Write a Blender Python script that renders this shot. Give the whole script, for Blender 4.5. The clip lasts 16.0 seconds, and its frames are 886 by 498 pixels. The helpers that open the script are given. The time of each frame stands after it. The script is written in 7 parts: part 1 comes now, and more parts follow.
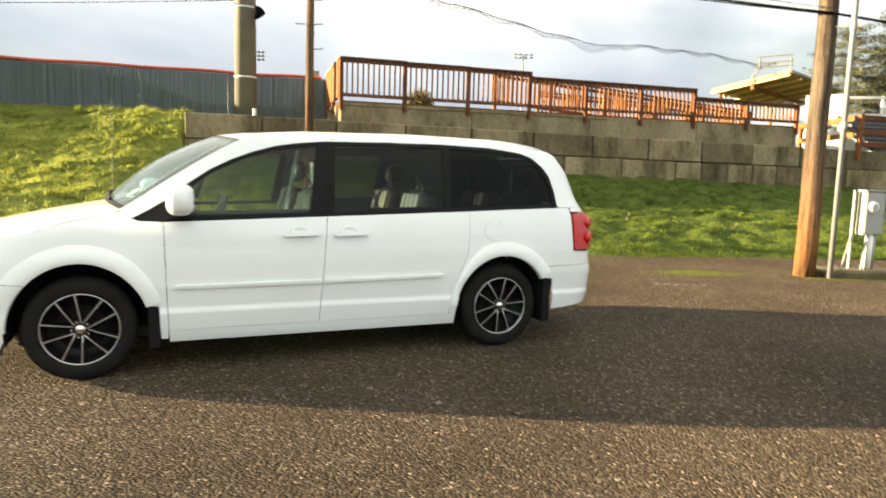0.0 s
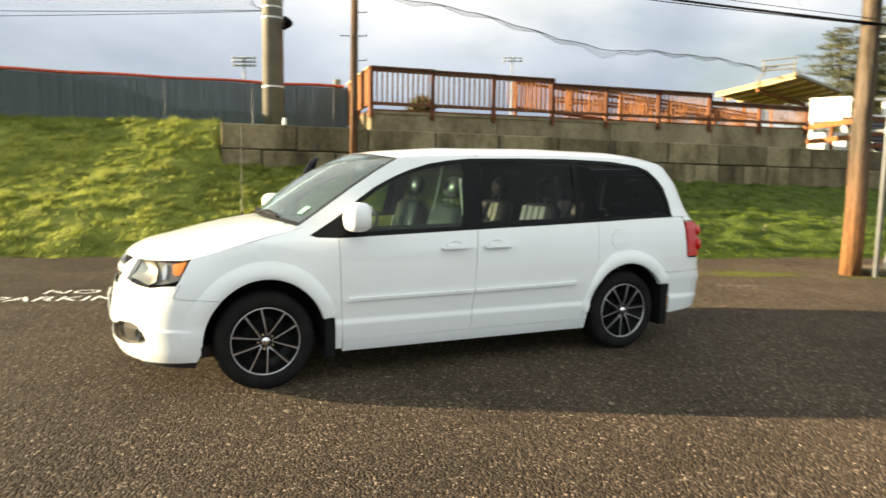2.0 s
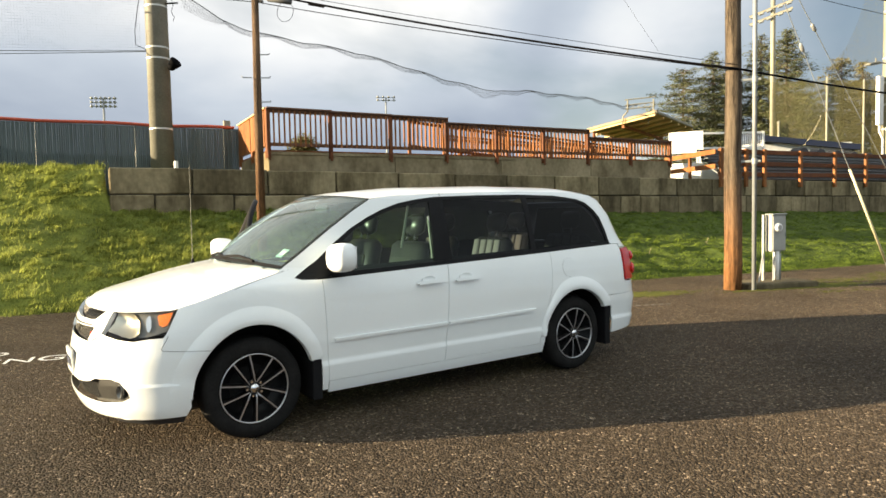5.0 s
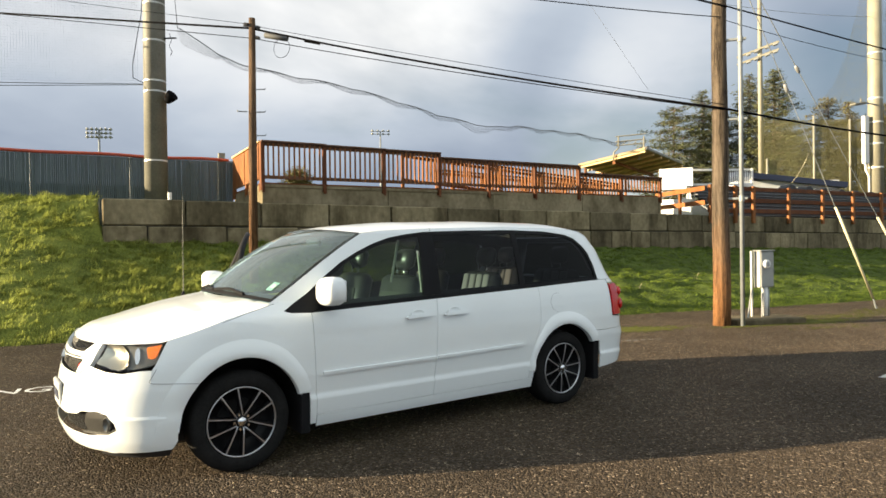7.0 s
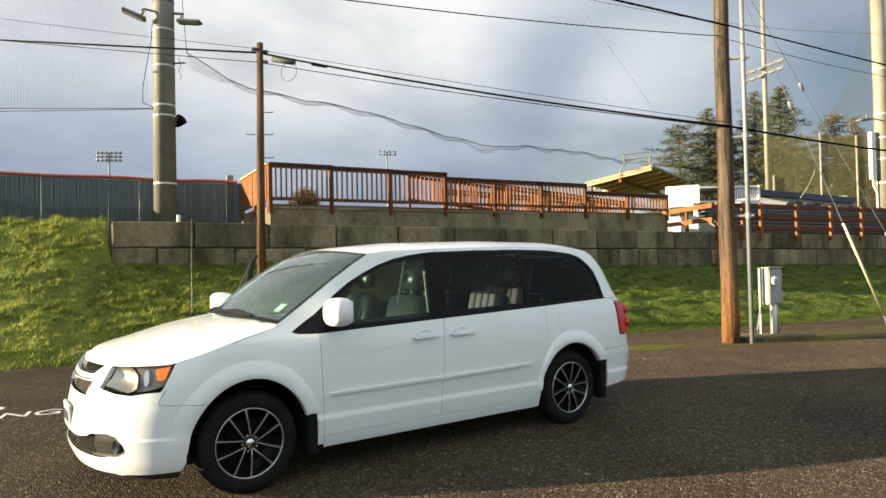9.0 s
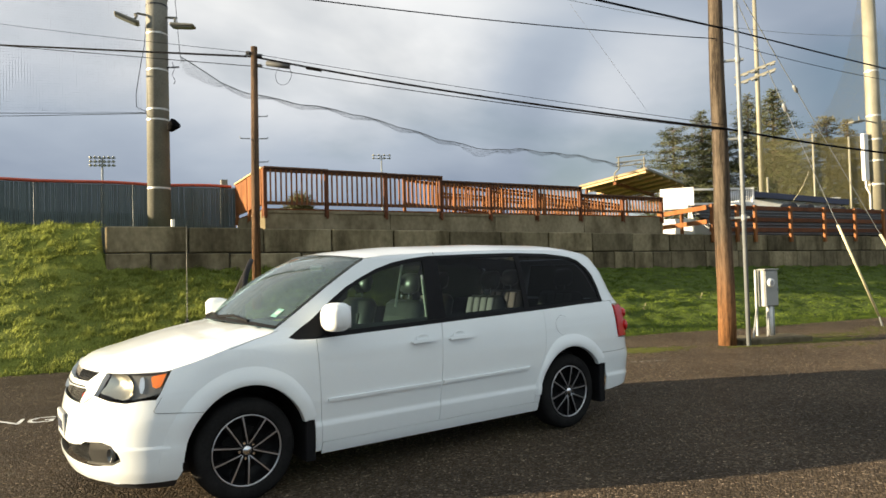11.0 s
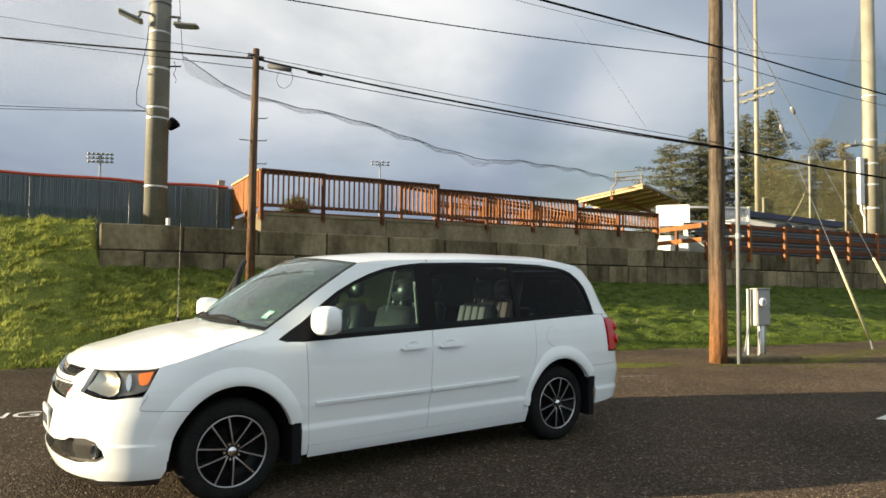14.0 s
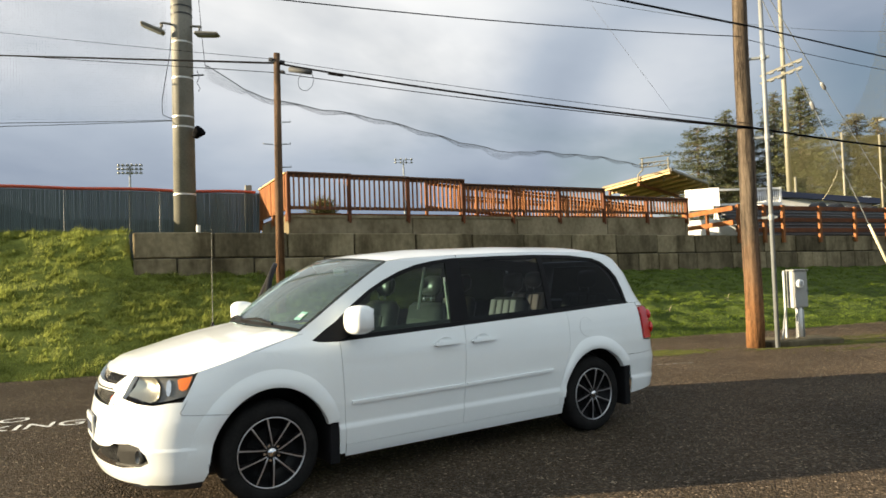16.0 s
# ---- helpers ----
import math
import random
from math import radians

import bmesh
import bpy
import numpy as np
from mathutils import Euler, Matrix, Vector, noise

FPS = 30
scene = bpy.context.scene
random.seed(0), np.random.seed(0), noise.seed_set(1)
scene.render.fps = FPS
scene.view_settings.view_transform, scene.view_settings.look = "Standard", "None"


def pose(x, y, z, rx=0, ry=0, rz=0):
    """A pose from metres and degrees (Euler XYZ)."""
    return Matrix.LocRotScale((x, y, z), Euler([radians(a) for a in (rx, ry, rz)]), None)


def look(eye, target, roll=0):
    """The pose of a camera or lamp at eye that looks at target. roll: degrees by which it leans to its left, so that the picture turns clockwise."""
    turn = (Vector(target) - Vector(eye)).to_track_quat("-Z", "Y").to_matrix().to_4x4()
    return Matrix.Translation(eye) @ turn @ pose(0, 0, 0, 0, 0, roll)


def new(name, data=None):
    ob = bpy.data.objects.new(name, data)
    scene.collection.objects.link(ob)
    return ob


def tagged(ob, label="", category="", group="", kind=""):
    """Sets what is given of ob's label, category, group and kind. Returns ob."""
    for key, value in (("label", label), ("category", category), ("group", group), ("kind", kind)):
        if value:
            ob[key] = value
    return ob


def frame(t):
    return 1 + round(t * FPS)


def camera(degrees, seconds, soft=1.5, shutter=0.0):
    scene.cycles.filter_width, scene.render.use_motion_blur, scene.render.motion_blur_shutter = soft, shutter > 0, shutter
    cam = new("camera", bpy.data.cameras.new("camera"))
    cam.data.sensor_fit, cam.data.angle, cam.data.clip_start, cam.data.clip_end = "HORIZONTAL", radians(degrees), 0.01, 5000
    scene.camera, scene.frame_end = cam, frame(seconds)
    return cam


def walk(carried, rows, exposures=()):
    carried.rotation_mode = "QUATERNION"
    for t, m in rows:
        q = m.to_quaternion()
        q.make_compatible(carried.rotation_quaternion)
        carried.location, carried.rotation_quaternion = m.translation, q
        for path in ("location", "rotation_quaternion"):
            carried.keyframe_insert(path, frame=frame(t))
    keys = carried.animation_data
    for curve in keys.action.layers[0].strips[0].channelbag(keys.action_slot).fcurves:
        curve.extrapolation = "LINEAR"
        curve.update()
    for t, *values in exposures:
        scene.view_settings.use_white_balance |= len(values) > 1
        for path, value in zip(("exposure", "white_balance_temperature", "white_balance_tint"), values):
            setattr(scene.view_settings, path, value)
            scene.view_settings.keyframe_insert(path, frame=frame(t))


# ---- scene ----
cam = camera(67.7, 16.0, 1.6, 0.35)
PATH = [
    (0, (0.523, 0.213, 1.424), (0.478, 2.2, 1.197), 1.7),
    (0.1, (0.458, 0.169, 1.441), (0.399, 2.158, 1.239), 2.45),
    (0.2, (0.392, 0.118, 1.453), (0.329, 2.109, 1.271), 3.22),
    (0.3, (0.316, 0.068, 1.448), (0.236, 2.057, 1.254), 1.76),
    (0.4, (0.231, 0.013, 1.455), (0.201, 2.0, 1.228), 1.22),
    (0.5, (0.168, -0.039, 1.442), (0.153, 1.949, 1.218), 0.0),
    (0.6, (0.12, -0.058, 1.428), (0.091, 1.93, 1.218), -0.27),
    (0.7, (0.076, -0.091, 1.423), (0.049, 1.901, 1.247), 0.94),
    (0.8, (0.004, -0.108, 1.46), (-0.027, 1.887, 1.321), 3.11),
    (0.9, (-0.054, -0.111, 1.454), (-0.134, 1.885, 1.358), 3.61),
    (1, (-0.109, -0.111, 1.432), (-0.23, 1.883, 1.353), 4.0),
    (1.1, (-0.192, -0.105, 1.435), (-0.305, 1.891, 1.371), 3.32),
    (1.2, (-0.243, -0.096, 1.469), (-0.326, 1.901, 1.399), 1.64),
    (1.3, (-0.327, -0.099, 1.471), (-0.37, 1.898, 1.36), 1.72),
    (1.4, (-0.362, -0.086, 1.461), (-0.419, 1.906, 1.298), 0.86),
    (1.5, (-0.394, -0.078, 1.458), (-0.503, 1.912, 1.285), -0.6),
    (1.6, (-0.454, -0.085, 1.482), (-0.598, 1.903, 1.317), 0.57),
    (1.7, (-0.534, -0.077, 1.492), (-0.676, 1.912, 1.335), 1.27),
    (1.8, (-0.601, -0.075, 1.49), (-0.718, 1.914, 1.325), 1.92),
    (1.9, (-0.691, -0.078, 1.488), (-0.752, 1.914, 1.318), 1.47),
    (2, (-0.717, -0.083, 1.491), (-0.713, 1.905, 1.273), 0.9),
    (2.1, (-0.776, -0.093, 1.49), (-0.708, 1.894, 1.272), -0.63),
    (2.2, (-0.816, -0.103, 1.476), (-0.701, 1.882, 1.262), -0.17),
    (2.3, (-0.874, -0.119, 1.477), (-0.728, 1.864, 1.261), 0.96),
    (2.4, (-0.928, -0.102, 1.487), (-0.764, 1.879, 1.265), 1.47),
    (2.5, (-0.939, -0.115, 1.461), (-0.789, 1.87, 1.27), 1.0),
    (2.6, (-1.001, -0.094, 1.47), (-0.851, 1.894, 1.307), 1.56),
    (2.7, (-1.036, -0.08, 1.478), (-0.896, 1.911, 1.351), 0.48),
    (2.8, (-1.107, -0.062, 1.49), (-0.957, 1.929, 1.37), -1.97),
    (2.9, (-1.143, -0.04, 1.482), (-0.974, 1.949, 1.345), -3.26),
    (3, (-1.145, -0.056, 1.471), (-0.972, 1.933, 1.348), -3.8),
    (3.1, (-1.186, -0.037, 1.505), (-0.985, 1.951, 1.407), -2.25),
    (3.2, (-1.254, -0.027, 1.523), (-1.014, 1.957, 1.437), -1.04),
    (3.3, (-1.289, -0.025, 1.519), (-1.025, 1.956, 1.445), -1.31),
    (3.4, (-1.315, -0.033, 1.509), (-1.04, 1.946, 1.429), -1.66),
    (3.5, (-1.367, -0.036, 1.51), (-1.052, 1.937, 1.419), -1.2),
    (3.6, (-1.403, -0.061, 1.509), (-1.042, 1.904, 1.414), -0.06),
    (3.7, (-1.429, -0.071, 1.508), (-1.036, 1.887, 1.398), -0.6),
    (5.8, (-1.477, -0.262, 1.498), (-1.112, 1.702, 1.401), -1.5),
    (6, (-1.466, -0.252, 1.505), (-1.106, 1.714, 1.439), -1.2),
    (6.5, (-1.462, -0.268, 1.512), (-1.075, 1.694, 1.511), -1.1),
    (7, (-1.457, -0.277, 1.515), (-1.06, 1.683, 1.506), -0.7),
    (7.5, (-1.465, -0.274, 1.522), (-1.057, 1.684, 1.506), -0.6),
    (8, (-1.456, -0.298, 1.519), (-1.066, 1.664, 1.533), -0.7),
    (8.2, (-1.449, -0.323, 1.517), (-1.062, 1.639, 1.56), -1.1),
    (10.3, (-1.477, -0.282, 1.529), (-1.112, 1.684, 1.582), -1.0),
    (10.5, (-1.481, -0.277, 1.524), (-1.105, 1.686, 1.576), -1.2),
    (11, (-1.471, -0.273, 1.525), (-1.079, 1.687, 1.585), -1.5),
    (11.5, (-1.478, -0.276, 1.519), (-1.101, 1.687, 1.587), -1.3),
    (12, (-1.485, -0.271, 1.517), (-1.1, 1.691, 1.563), -0.7),
    (12.5, (-1.483, -0.271, 1.52), (-1.08, 1.688, 1.562), 0.3),
    (13, (-1.478, -0.261, 1.522), (-1.095, 1.701, 1.578), 0.2),
    (13.5, (-1.456, -0.278, 1.521), (-1.062, 1.681, 1.586), 1.0),
    (14, (-1.455, -0.284, 1.516), (-1.05, 1.673, 1.602), 0.5),
    (14.5, (-1.457, -0.271, 1.516), (-1.015, 1.677, 1.619), 0.0),
    (15, (-1.45, -0.277, 1.517), (-1.046, 1.681, 1.572), -0.1),
    (15.5, (-1.465, -0.267, 1.507), (-1.093, 1.697, 1.561), -0.9),
    (16, (-1.467, -0.265, 1.514), (-1.142, 1.707, 1.587), -1.9),
]

EXPOSURES = [(0, 2.59, 7600, 10), (1, 2.45, 7400, 10), (1.5, 2.29, 7150, 10), (2, 2.26, 7100, 10), (3, 2.25, 7000, 10), (3.5, 2.02, 6950, 10), (6, 2.02, 6850, 10), (7, 1.85, 6700, 10), (8.2, 1.79, 6650, 10), (11, 1.64, 6600, 10), (16, 1.67, 6600, 10)]
walk(cam, [(t, look(eye, target, roll)) for t, eye, target, roll in PATH], EXPOSURES)

# ---- light: low winter sun from the left, broken cloud ----
SUN_EL, SUN_AZ = 11.2, 177.5      # elevation; direction towards the sun, degrees from +x

world = bpy.data.worlds.new("sky_world")
scene.world = world
world.use_nodes = True
wt = world.node_tree
wt.nodes.clear()


def wn(kind, **props):
    n = wt.nodes.new(kind)
    for k, v in props.items():
        n.inputs[k.replace("_", " ")].default_value = v
    return n


w_out = wt.nodes.new("ShaderNodeOutputWorld")
w_bg = wt.nodes.new("ShaderNodeBackground")
w_sky = wt.nodes.new("ShaderNodeTexSky")
w_sky.sky_type, w_sky.sun_disc = "NISHITA", False
w_sky.sun_elevation, w_sky.sun_rotation = radians(SUN_EL), radians(90 - SUN_AZ)
w_co = wt.nodes.new("ShaderNodeTexCoord")
w_sep = wt.nodes.new("ShaderNodeSeparateXYZ")
wt.links.new(w_co.outputs["Generated"], w_sep.inputs[0])
# cloud layer: the view direction laid out on a flat ceiling of cloud


def wmath(op, a, b=None, clamp=False):
    n = wt.nodes.new("ShaderNodeMath")
    n.operation, n.use_clamp = op, clamp
    for k, v in enumerate((a, b)):
        if v is None:
            continue
        if isinstance(v, (int, float)):
            n.inputs[k].default_value = v
        else:
            wt.links.new(v, n.inputs[k])
    return n.outputs[0]


w_up = wmath("ADD", wmath("ABSOLUTE", w_sep.outputs[2]), 0.18)
w_com = wt.nodes.new("ShaderNodeCombineXYZ")
wt.links.new(wmath("DIVIDE", w_sep.outputs[0], w_up), w_com.inputs[0])
wt.links.new(wmath("DIVIDE", w_sep.outputs[1], w_up), w_com.inputs[1])
w_n1 = wn("ShaderNodeTexNoise", Scale=0.62, Detail=8.0, Roughness=0.50, Distortion=0.25)
w_n2 = wn("ShaderNodeTexNoise", Scale=0.55, Detail=6.0, Roughness=0.5, Distortion=0.3)
w_map = wt.nodes.new("ShaderNodeMapping")
w_map.inputs["Location"].default_value = (3.1, 1.7, 0.4)
wt.links.new(w_com.outputs[0], w_n1.inputs["Vector"])
wt.links.new(w_com.outputs[0], w_map.inputs["Vector"])
wt.links.new(w_map.outputs[0], w_n2.inputs["Vector"])
# how light the cloud is: broken by noise, slate towards the horizon, thin and white in a few broad places
w_f = wmath("MULTIPLY_ADD", w_n1.outputs["Fac"], 1.35)
w_f.node.inputs[2].default_value = -0.43
w_h = wmath("MULTIPLY_ADD", wmath("MINIMUM", w_sep.outputs[2], 0.42), 1.55)
w_h.node.inputs[2].default_value = -0.18
w_f = wmath("ADD", w_f, w_h)
for w_az, w_el, w_from, w_to, w_amt in ((88, 20, 0.945, 0.998, 0.28), (112, 24, 0.93, 0.998, 0.26), (59, 9, 0.974, 0.998, 0.52), (46, 24, 0.93, 0.99, -0.16), (106, 8, 0.95, 0.995, -0.10), (85, 9, 0.985, 0.999, -0.15), (55, 18, 0.93, 0.99, -0.20)):
    w_dot = wt.nodes.new("ShaderNodeVectorMath"); w_dot.operation = "DOT_PRODUCT"
    w_dot.inputs[1].default_value = (math.cos(radians(w_el)) * math.cos(radians(w_az)), math.cos(radians(w_el)) * math.sin(radians(w_az)), math.sin(radians(w_el)))
    wt.links.new(w_co.outputs["Generated"], w_dot.inputs[0])
    w_rng = wt.nodes.new("ShaderNodeMapRange"); w_rng.interpolation_type = "SMOOTHSTEP"
    w_rng.inputs["From Min"].default_value, w_rng.inputs["From Max"].default_value = w_from, w_to
    w_rng.inputs["To Max"].default_value = w_amt
    wt.links.new(w_dot.outputs["Value"], w_rng.inputs[0])
    w_f = wmath("ADD", w_f, w_rng.outputs[0])
w_r1 = wt.nodes.new("ShaderNodeValToRGB")          # cloud colour: slate blue to bright
w_r1.color_ramp.elements[0].position, w_r1.color_ramp.elements[0].color = 0.0, (2.2, 2.75, 3.75, 1)
w_r1.color_ramp.elements[1].position, w_r1.color_ramp.elements[1].color = 1.0, (9.2, 9.3, 9.3, 1)
w_e = w_r1.color_ramp.elements.new(0.45)
w_e.color = (4.35, 5.0, 5.88, 1)
wt.links.new(w_f, w_r1.inputs[0])
w_r2 = wt.nodes.new("ShaderNodeValToRGB")          # how much of the blue shows
w_r2.color_ramp.elements[0].position, w_r2.color_ramp.elements[0].color = 0.36, (0.45, 0.45, 0.45, 1)
w_r2.color_ramp.elements[1].position, w_r2.color_ramp.elements[1].color = 0.50, (1, 1, 1, 1)
wt.links.new(w_n2.outputs["Fac"], w_r2.inputs[0])
w_mix = wt.nodes.new("ShaderNodeMixRGB")
wt.links.new(w_r2.outputs[0], w_mix.inputs[0])
wt.links.new(w_sky.outputs[0], w_mix.inputs[1])
wt.links.new(w_r1.outputs[0], w_mix.inputs[2])
# the sky behind the viewer is brightened, an added fill for shaded sides
w_behind = wt.nodes.new("ShaderNodeMapRange")
w_behind.inputs["From Min"].default_value, w_behind.inputs["From Max"].default_value = 0.35, -0.6
wt.links.new(w_sep.outputs[1], w_behind.inputs[0])
w_tint = wt.nodes.new("ShaderNodeMixRGB")
w_tint.inputs[1].default_value, w_tint.inputs[2].default_value = (1, 1, 1, 1), (1.30, 1.38, 1.35, 1)
wt.links.new(w_behind.outputs[0], w_tint.inputs[0])
w_gain = wt.nodes.new("ShaderNodeVectorMath")
w_gain.operation = "MULTIPLY"
wt.links.new(w_mix.outputs[0], w_gain.inputs[0])
wt.links.new(w_tint.outputs[0], w_gain.inputs[1])
wt.links.new(w_gain.outputs[0], w_bg.inputs[0])
w_bg.inputs[1].default_value = 0.034
wt.links.new(w_bg.outputs[0], w_out.inputs[0])

sun = new("sun", bpy.data.lights.new("sun", "SUN"))
sun.data.energy, sun.data.angle, sun.data.color = 5.0, radians(0.6), (1.0, 0.83, 0.56)
_el, _az = radians(SUN_EL), radians(SUN_AZ)
sun.matrix_world = look((0, 0, 30), Vector((0, 0, 30)) - Vector((math.cos(_el) * math.cos(_az), math.cos(_el) * math.sin(_az), math.sin(_el))))


# ---- materials ----
def surf(name, c1, c2, rough=0.6, metal=0.0, scale=3.0, fine=40.0, bump=0.15, vary=0.0, stretch=(1, 1, 1), coat=0.0, spec=0.5, depth=0.01, ramp=(0.35, 0.65)):
    """A procedural surface: two colours mixed by a broad and a fine noise, with relief; vary: brightness from object to object."""
    m = bpy.data.materials.new(name)
    m.use_nodes = True
    nt = m.node_tree
    b = nt.nodes["Principled BSDF"]
    co = nt.nodes.new("ShaderNodeTexCoord")
    mp = nt.nodes.new("ShaderNodeMapping")
    mp.inputs["Scale"].default_value = stretch
    nt.links.new(co.outputs["Object"], mp.inputs["Vector"])
    if vary:                                   # every piece takes its own stretch of the pattern
        oi = nt.nodes.new("ShaderNodeObjectInfo")
        sh = nt.nodes.new("ShaderNodeMath")
        sh.operation, sh.inputs[1].default_value = "MULTIPLY", 60
        nt.links.new(oi.outputs["Random"], sh.inputs[0])
        nt.links.new(sh.outputs[0], mp.inputs["Location"])
    n1 = nt.nodes.new("ShaderNodeTexNoise")
    n1.inputs["Scale"].default_value, n1.inputs["Detail"].default_value = scale, 6
    n2 = nt.nodes.new("ShaderNodeTexNoise")
    n2.inputs["Scale"].default_value, n2.inputs["Detail"].default_value = fine, 4
    nt.links.new(mp.outputs[0], n1.inputs["Vector"])
    nt.links.new(mp.outputs[0], n2.inputs["Vector"])
    ad = nt.nodes.new("ShaderNodeMixRGB")
    ad.inputs[0].default_value = 0.4
    nt.links.new(n1.outputs["Fac"], ad.inputs[1])
    nt.links.new(n2.outputs["Fac"], ad.inputs[2])
    rp = nt.nodes.new("ShaderNodeValToRGB")
    rp.color_ramp.elements[0].position, rp.color_ramp.elements[0].color = ramp[0], (*c1[:3], 1)
    rp.color_ramp.elements[1].position, rp.color_ramp.elements[1].color = ramp[1], (*c2[:3], 1)
    nt.links.new(ad.outputs[0], rp.inputs[0])
    last = rp.outputs[0]
    if vary:
        mr = nt.nodes.new("ShaderNodeMapRange")
        mr.inputs["To Min"].default_value, mr.inputs["To Max"].default_value = 1 - vary, 1 + vary
        hs = nt.nodes.new("ShaderNodeHueSaturation")
        nt.links.new(oi.outputs["Random"], mr.inputs[0])
        nt.links.new(mr.outputs[0], hs.inputs["Value"])
        nt.links.new(last, hs.inputs["Color"])
        last = hs.outputs[0]
    nt.links.new(last, b.inputs["Base Color"])
    b.inputs["Roughness"].default_value, b.inputs["Metallic"].default_value = rough, metal
    b.inputs["Specular IOR Level"].default_value = spec
    b.inputs["Coat Weight"].default_value = coat
    if bump:
        bp = nt.nodes.new("ShaderNodeBump")
        bp.inputs["Strength"].default_value, bp.inputs["Distance"].default_value = bump, depth
        nt.links.new(n2.outputs["Fac"], bp.inputs["Height"])
        nt.links.new(bp.outputs[0], b.inputs["Normal"])
    return m


def plain(name, c, rough=0.5, metal=0.0, coat=0.0):
    return surf(name, [v * 0.93 for v in c[:3]], [min(1, v * 1.05) for v in c[:3]], rough, metal, 6, 90, 0.03, coat=coat)


def streaked(m, lo, hi, across=5.0, down=0.5):
    """Adds dark rain streaks and blotches to a concrete surface."""
    nt = m.node_tree
    b = nt.nodes["Principled BSDF"]
    src = b.inputs["Base Color"].links[0].from_socket
    mp0 = [n for n in nt.nodes if n.type == "MAPPING"][0]
    mp = nt.nodes.new("ShaderNodeMapping")
    mp.inputs["Scale"].default_value = (across, across, down)
    nt.links.new(mp0.outputs[0], mp.inputs["Vector"])
    nz = nt.nodes.new("ShaderNodeTexNoise")
    nz.inputs["Scale"].default_value, nz.inputs["Detail"].default_value, nz.inputs["Roughness"].default_value = 1.0, 5, 0.6
    nt.links.new(mp.outputs[0], nz.inputs["Vector"])
    rp = nt.nodes.new("ShaderNodeValToRGB")
    rp.color_ramp.elements[0].position, rp.color_ramp.elements[0].color = 0.34, (lo, lo * 0.97, lo * 0.90, 1)
    rp.color_ramp.elements[1].position, rp.color_ramp.elements[1].color = 0.56, (hi, hi, hi, 1)
    nt.links.new(nz.outputs["Fac"], rp.inputs[0])
    mu = nt.nodes.new("ShaderNodeMixRGB")
    mu.blend_type, mu.inputs[0].default_value = "MULTIPLY", 1
    nt.links.new(src, mu.inputs[1])
    nt.links.new(rp.outputs[0], mu.inputs[2])
    nt.links.new(mu.outputs[0], b.inputs["Base Color"])
    return m


M_CONC = streaked(surf("concrete_block", (0.130, 0.104, 0.060), (0.275, 0.226, 0.138), 0.9, spec=0.15, scale=0.9, fine=9, bump=0.4, vary=0.40, depth=0.015, stretch=(1, 1, 0.8)), 0.40, 1.06, 1.5, 0.45)
M_JOINT = surf("dark_joint", (0.02, 0.018, 0.012), (0.06, 0.052, 0.035), 0.95, scale=2, fine=14, bump=0.3)
M_CONC2 = streaked(surf("poured_concrete", (0.165, 0.136, 0.083), (0.295, 0.246, 0.157), 0.88, spec=0.15, scale=0.7, fine=10, bump=0.35, vary=0.14, stretch=(1, 1, 0.8)), 0.62, 1.06, 1.3, 0.8)
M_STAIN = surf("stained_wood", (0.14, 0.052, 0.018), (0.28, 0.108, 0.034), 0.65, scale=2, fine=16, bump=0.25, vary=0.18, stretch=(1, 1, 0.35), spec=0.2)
# two darker copies of the stain, shade put into colour; the second also greyer
M_STAIN_SHADE = surf("dark_stain", (0.074, 0.025, 0.011), (0.15, 0.052, 0.020), 0.65, scale=2, fine=16, bump=0.25, vary=0.18, stretch=(1, 1, 0.35), spec=0.2)
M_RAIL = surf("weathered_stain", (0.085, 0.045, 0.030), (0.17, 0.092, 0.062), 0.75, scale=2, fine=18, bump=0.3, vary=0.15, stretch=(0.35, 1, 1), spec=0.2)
M_POLEW = surf("pole_wood", (0.050, 0.034, 0.023), (0.20, 0.125, 0.074), 0.85, scale=2.2, fine=26, bump=1.0, stretch=(6, 6, 0.3), depth=0.03, ramp=(0.40, 0.60), spec=0.15)
M_STEELR = surf("pale_weathered_steel", (0.19, 0.178, 0.133), (0.30, 0.282, 0.215), 0.6, metal=0.1, scale=1.4, fine=30, bump=0.08)
M_STEELP = surf("weathered_steel", (0.12, 0.116, 0.092), (0.23, 0.220, 0.180), 0.65, metal=0.0, scale=1.4, fine=30, bump=0.08)
M_GALV = surf("galvanised_steel", (0.20, 0.215, 0.215), (0.30, 0.315, 0.315), 0.55, metal=0.2, scale=5, fine=60, bump=0.05)
M_LAMPH = plain("lamp_housing", (0.28, 0.285, 0.28), 0.5, 0.2)
M_COND = surf("grey_conduit", (0.17, 0.183, 0.190), (0.25, 0.264, 0.272), 0.55, metal=0.1, scale=5, fine=60, bump=0.05)
M_BAND = plain("bright_band", (0.56, 0.56, 0.53), 0.45, 0.3)
M_BLACK = plain("black_plastic", (0.02, 0.02, 0.022), 0.5)
M_WIRE = surf("cable_black", (0.004, 0.004, 0.005), (0.007, 0.007, 0.008), 0.9, scale=6, fine=90, bump=0.03, spec=0.05)
M_NET = plain("net_twine", (0.07, 0.075, 0.08), 0.8)
M_RED = surf("fence_cap", (0.42, 0.055, 0.025), (0.6, 0.10, 0.04), 0.5, scale=2, fine=30, bump=0.1)
M_SLAT = surf("fence_slat", (0.045, 0.066, 0.066), (0.075, 0.10, 0.10), 0.55, scale=2, fine=30, bump=0.1, vary=0.16, stretch=(1, 1, 0.3))
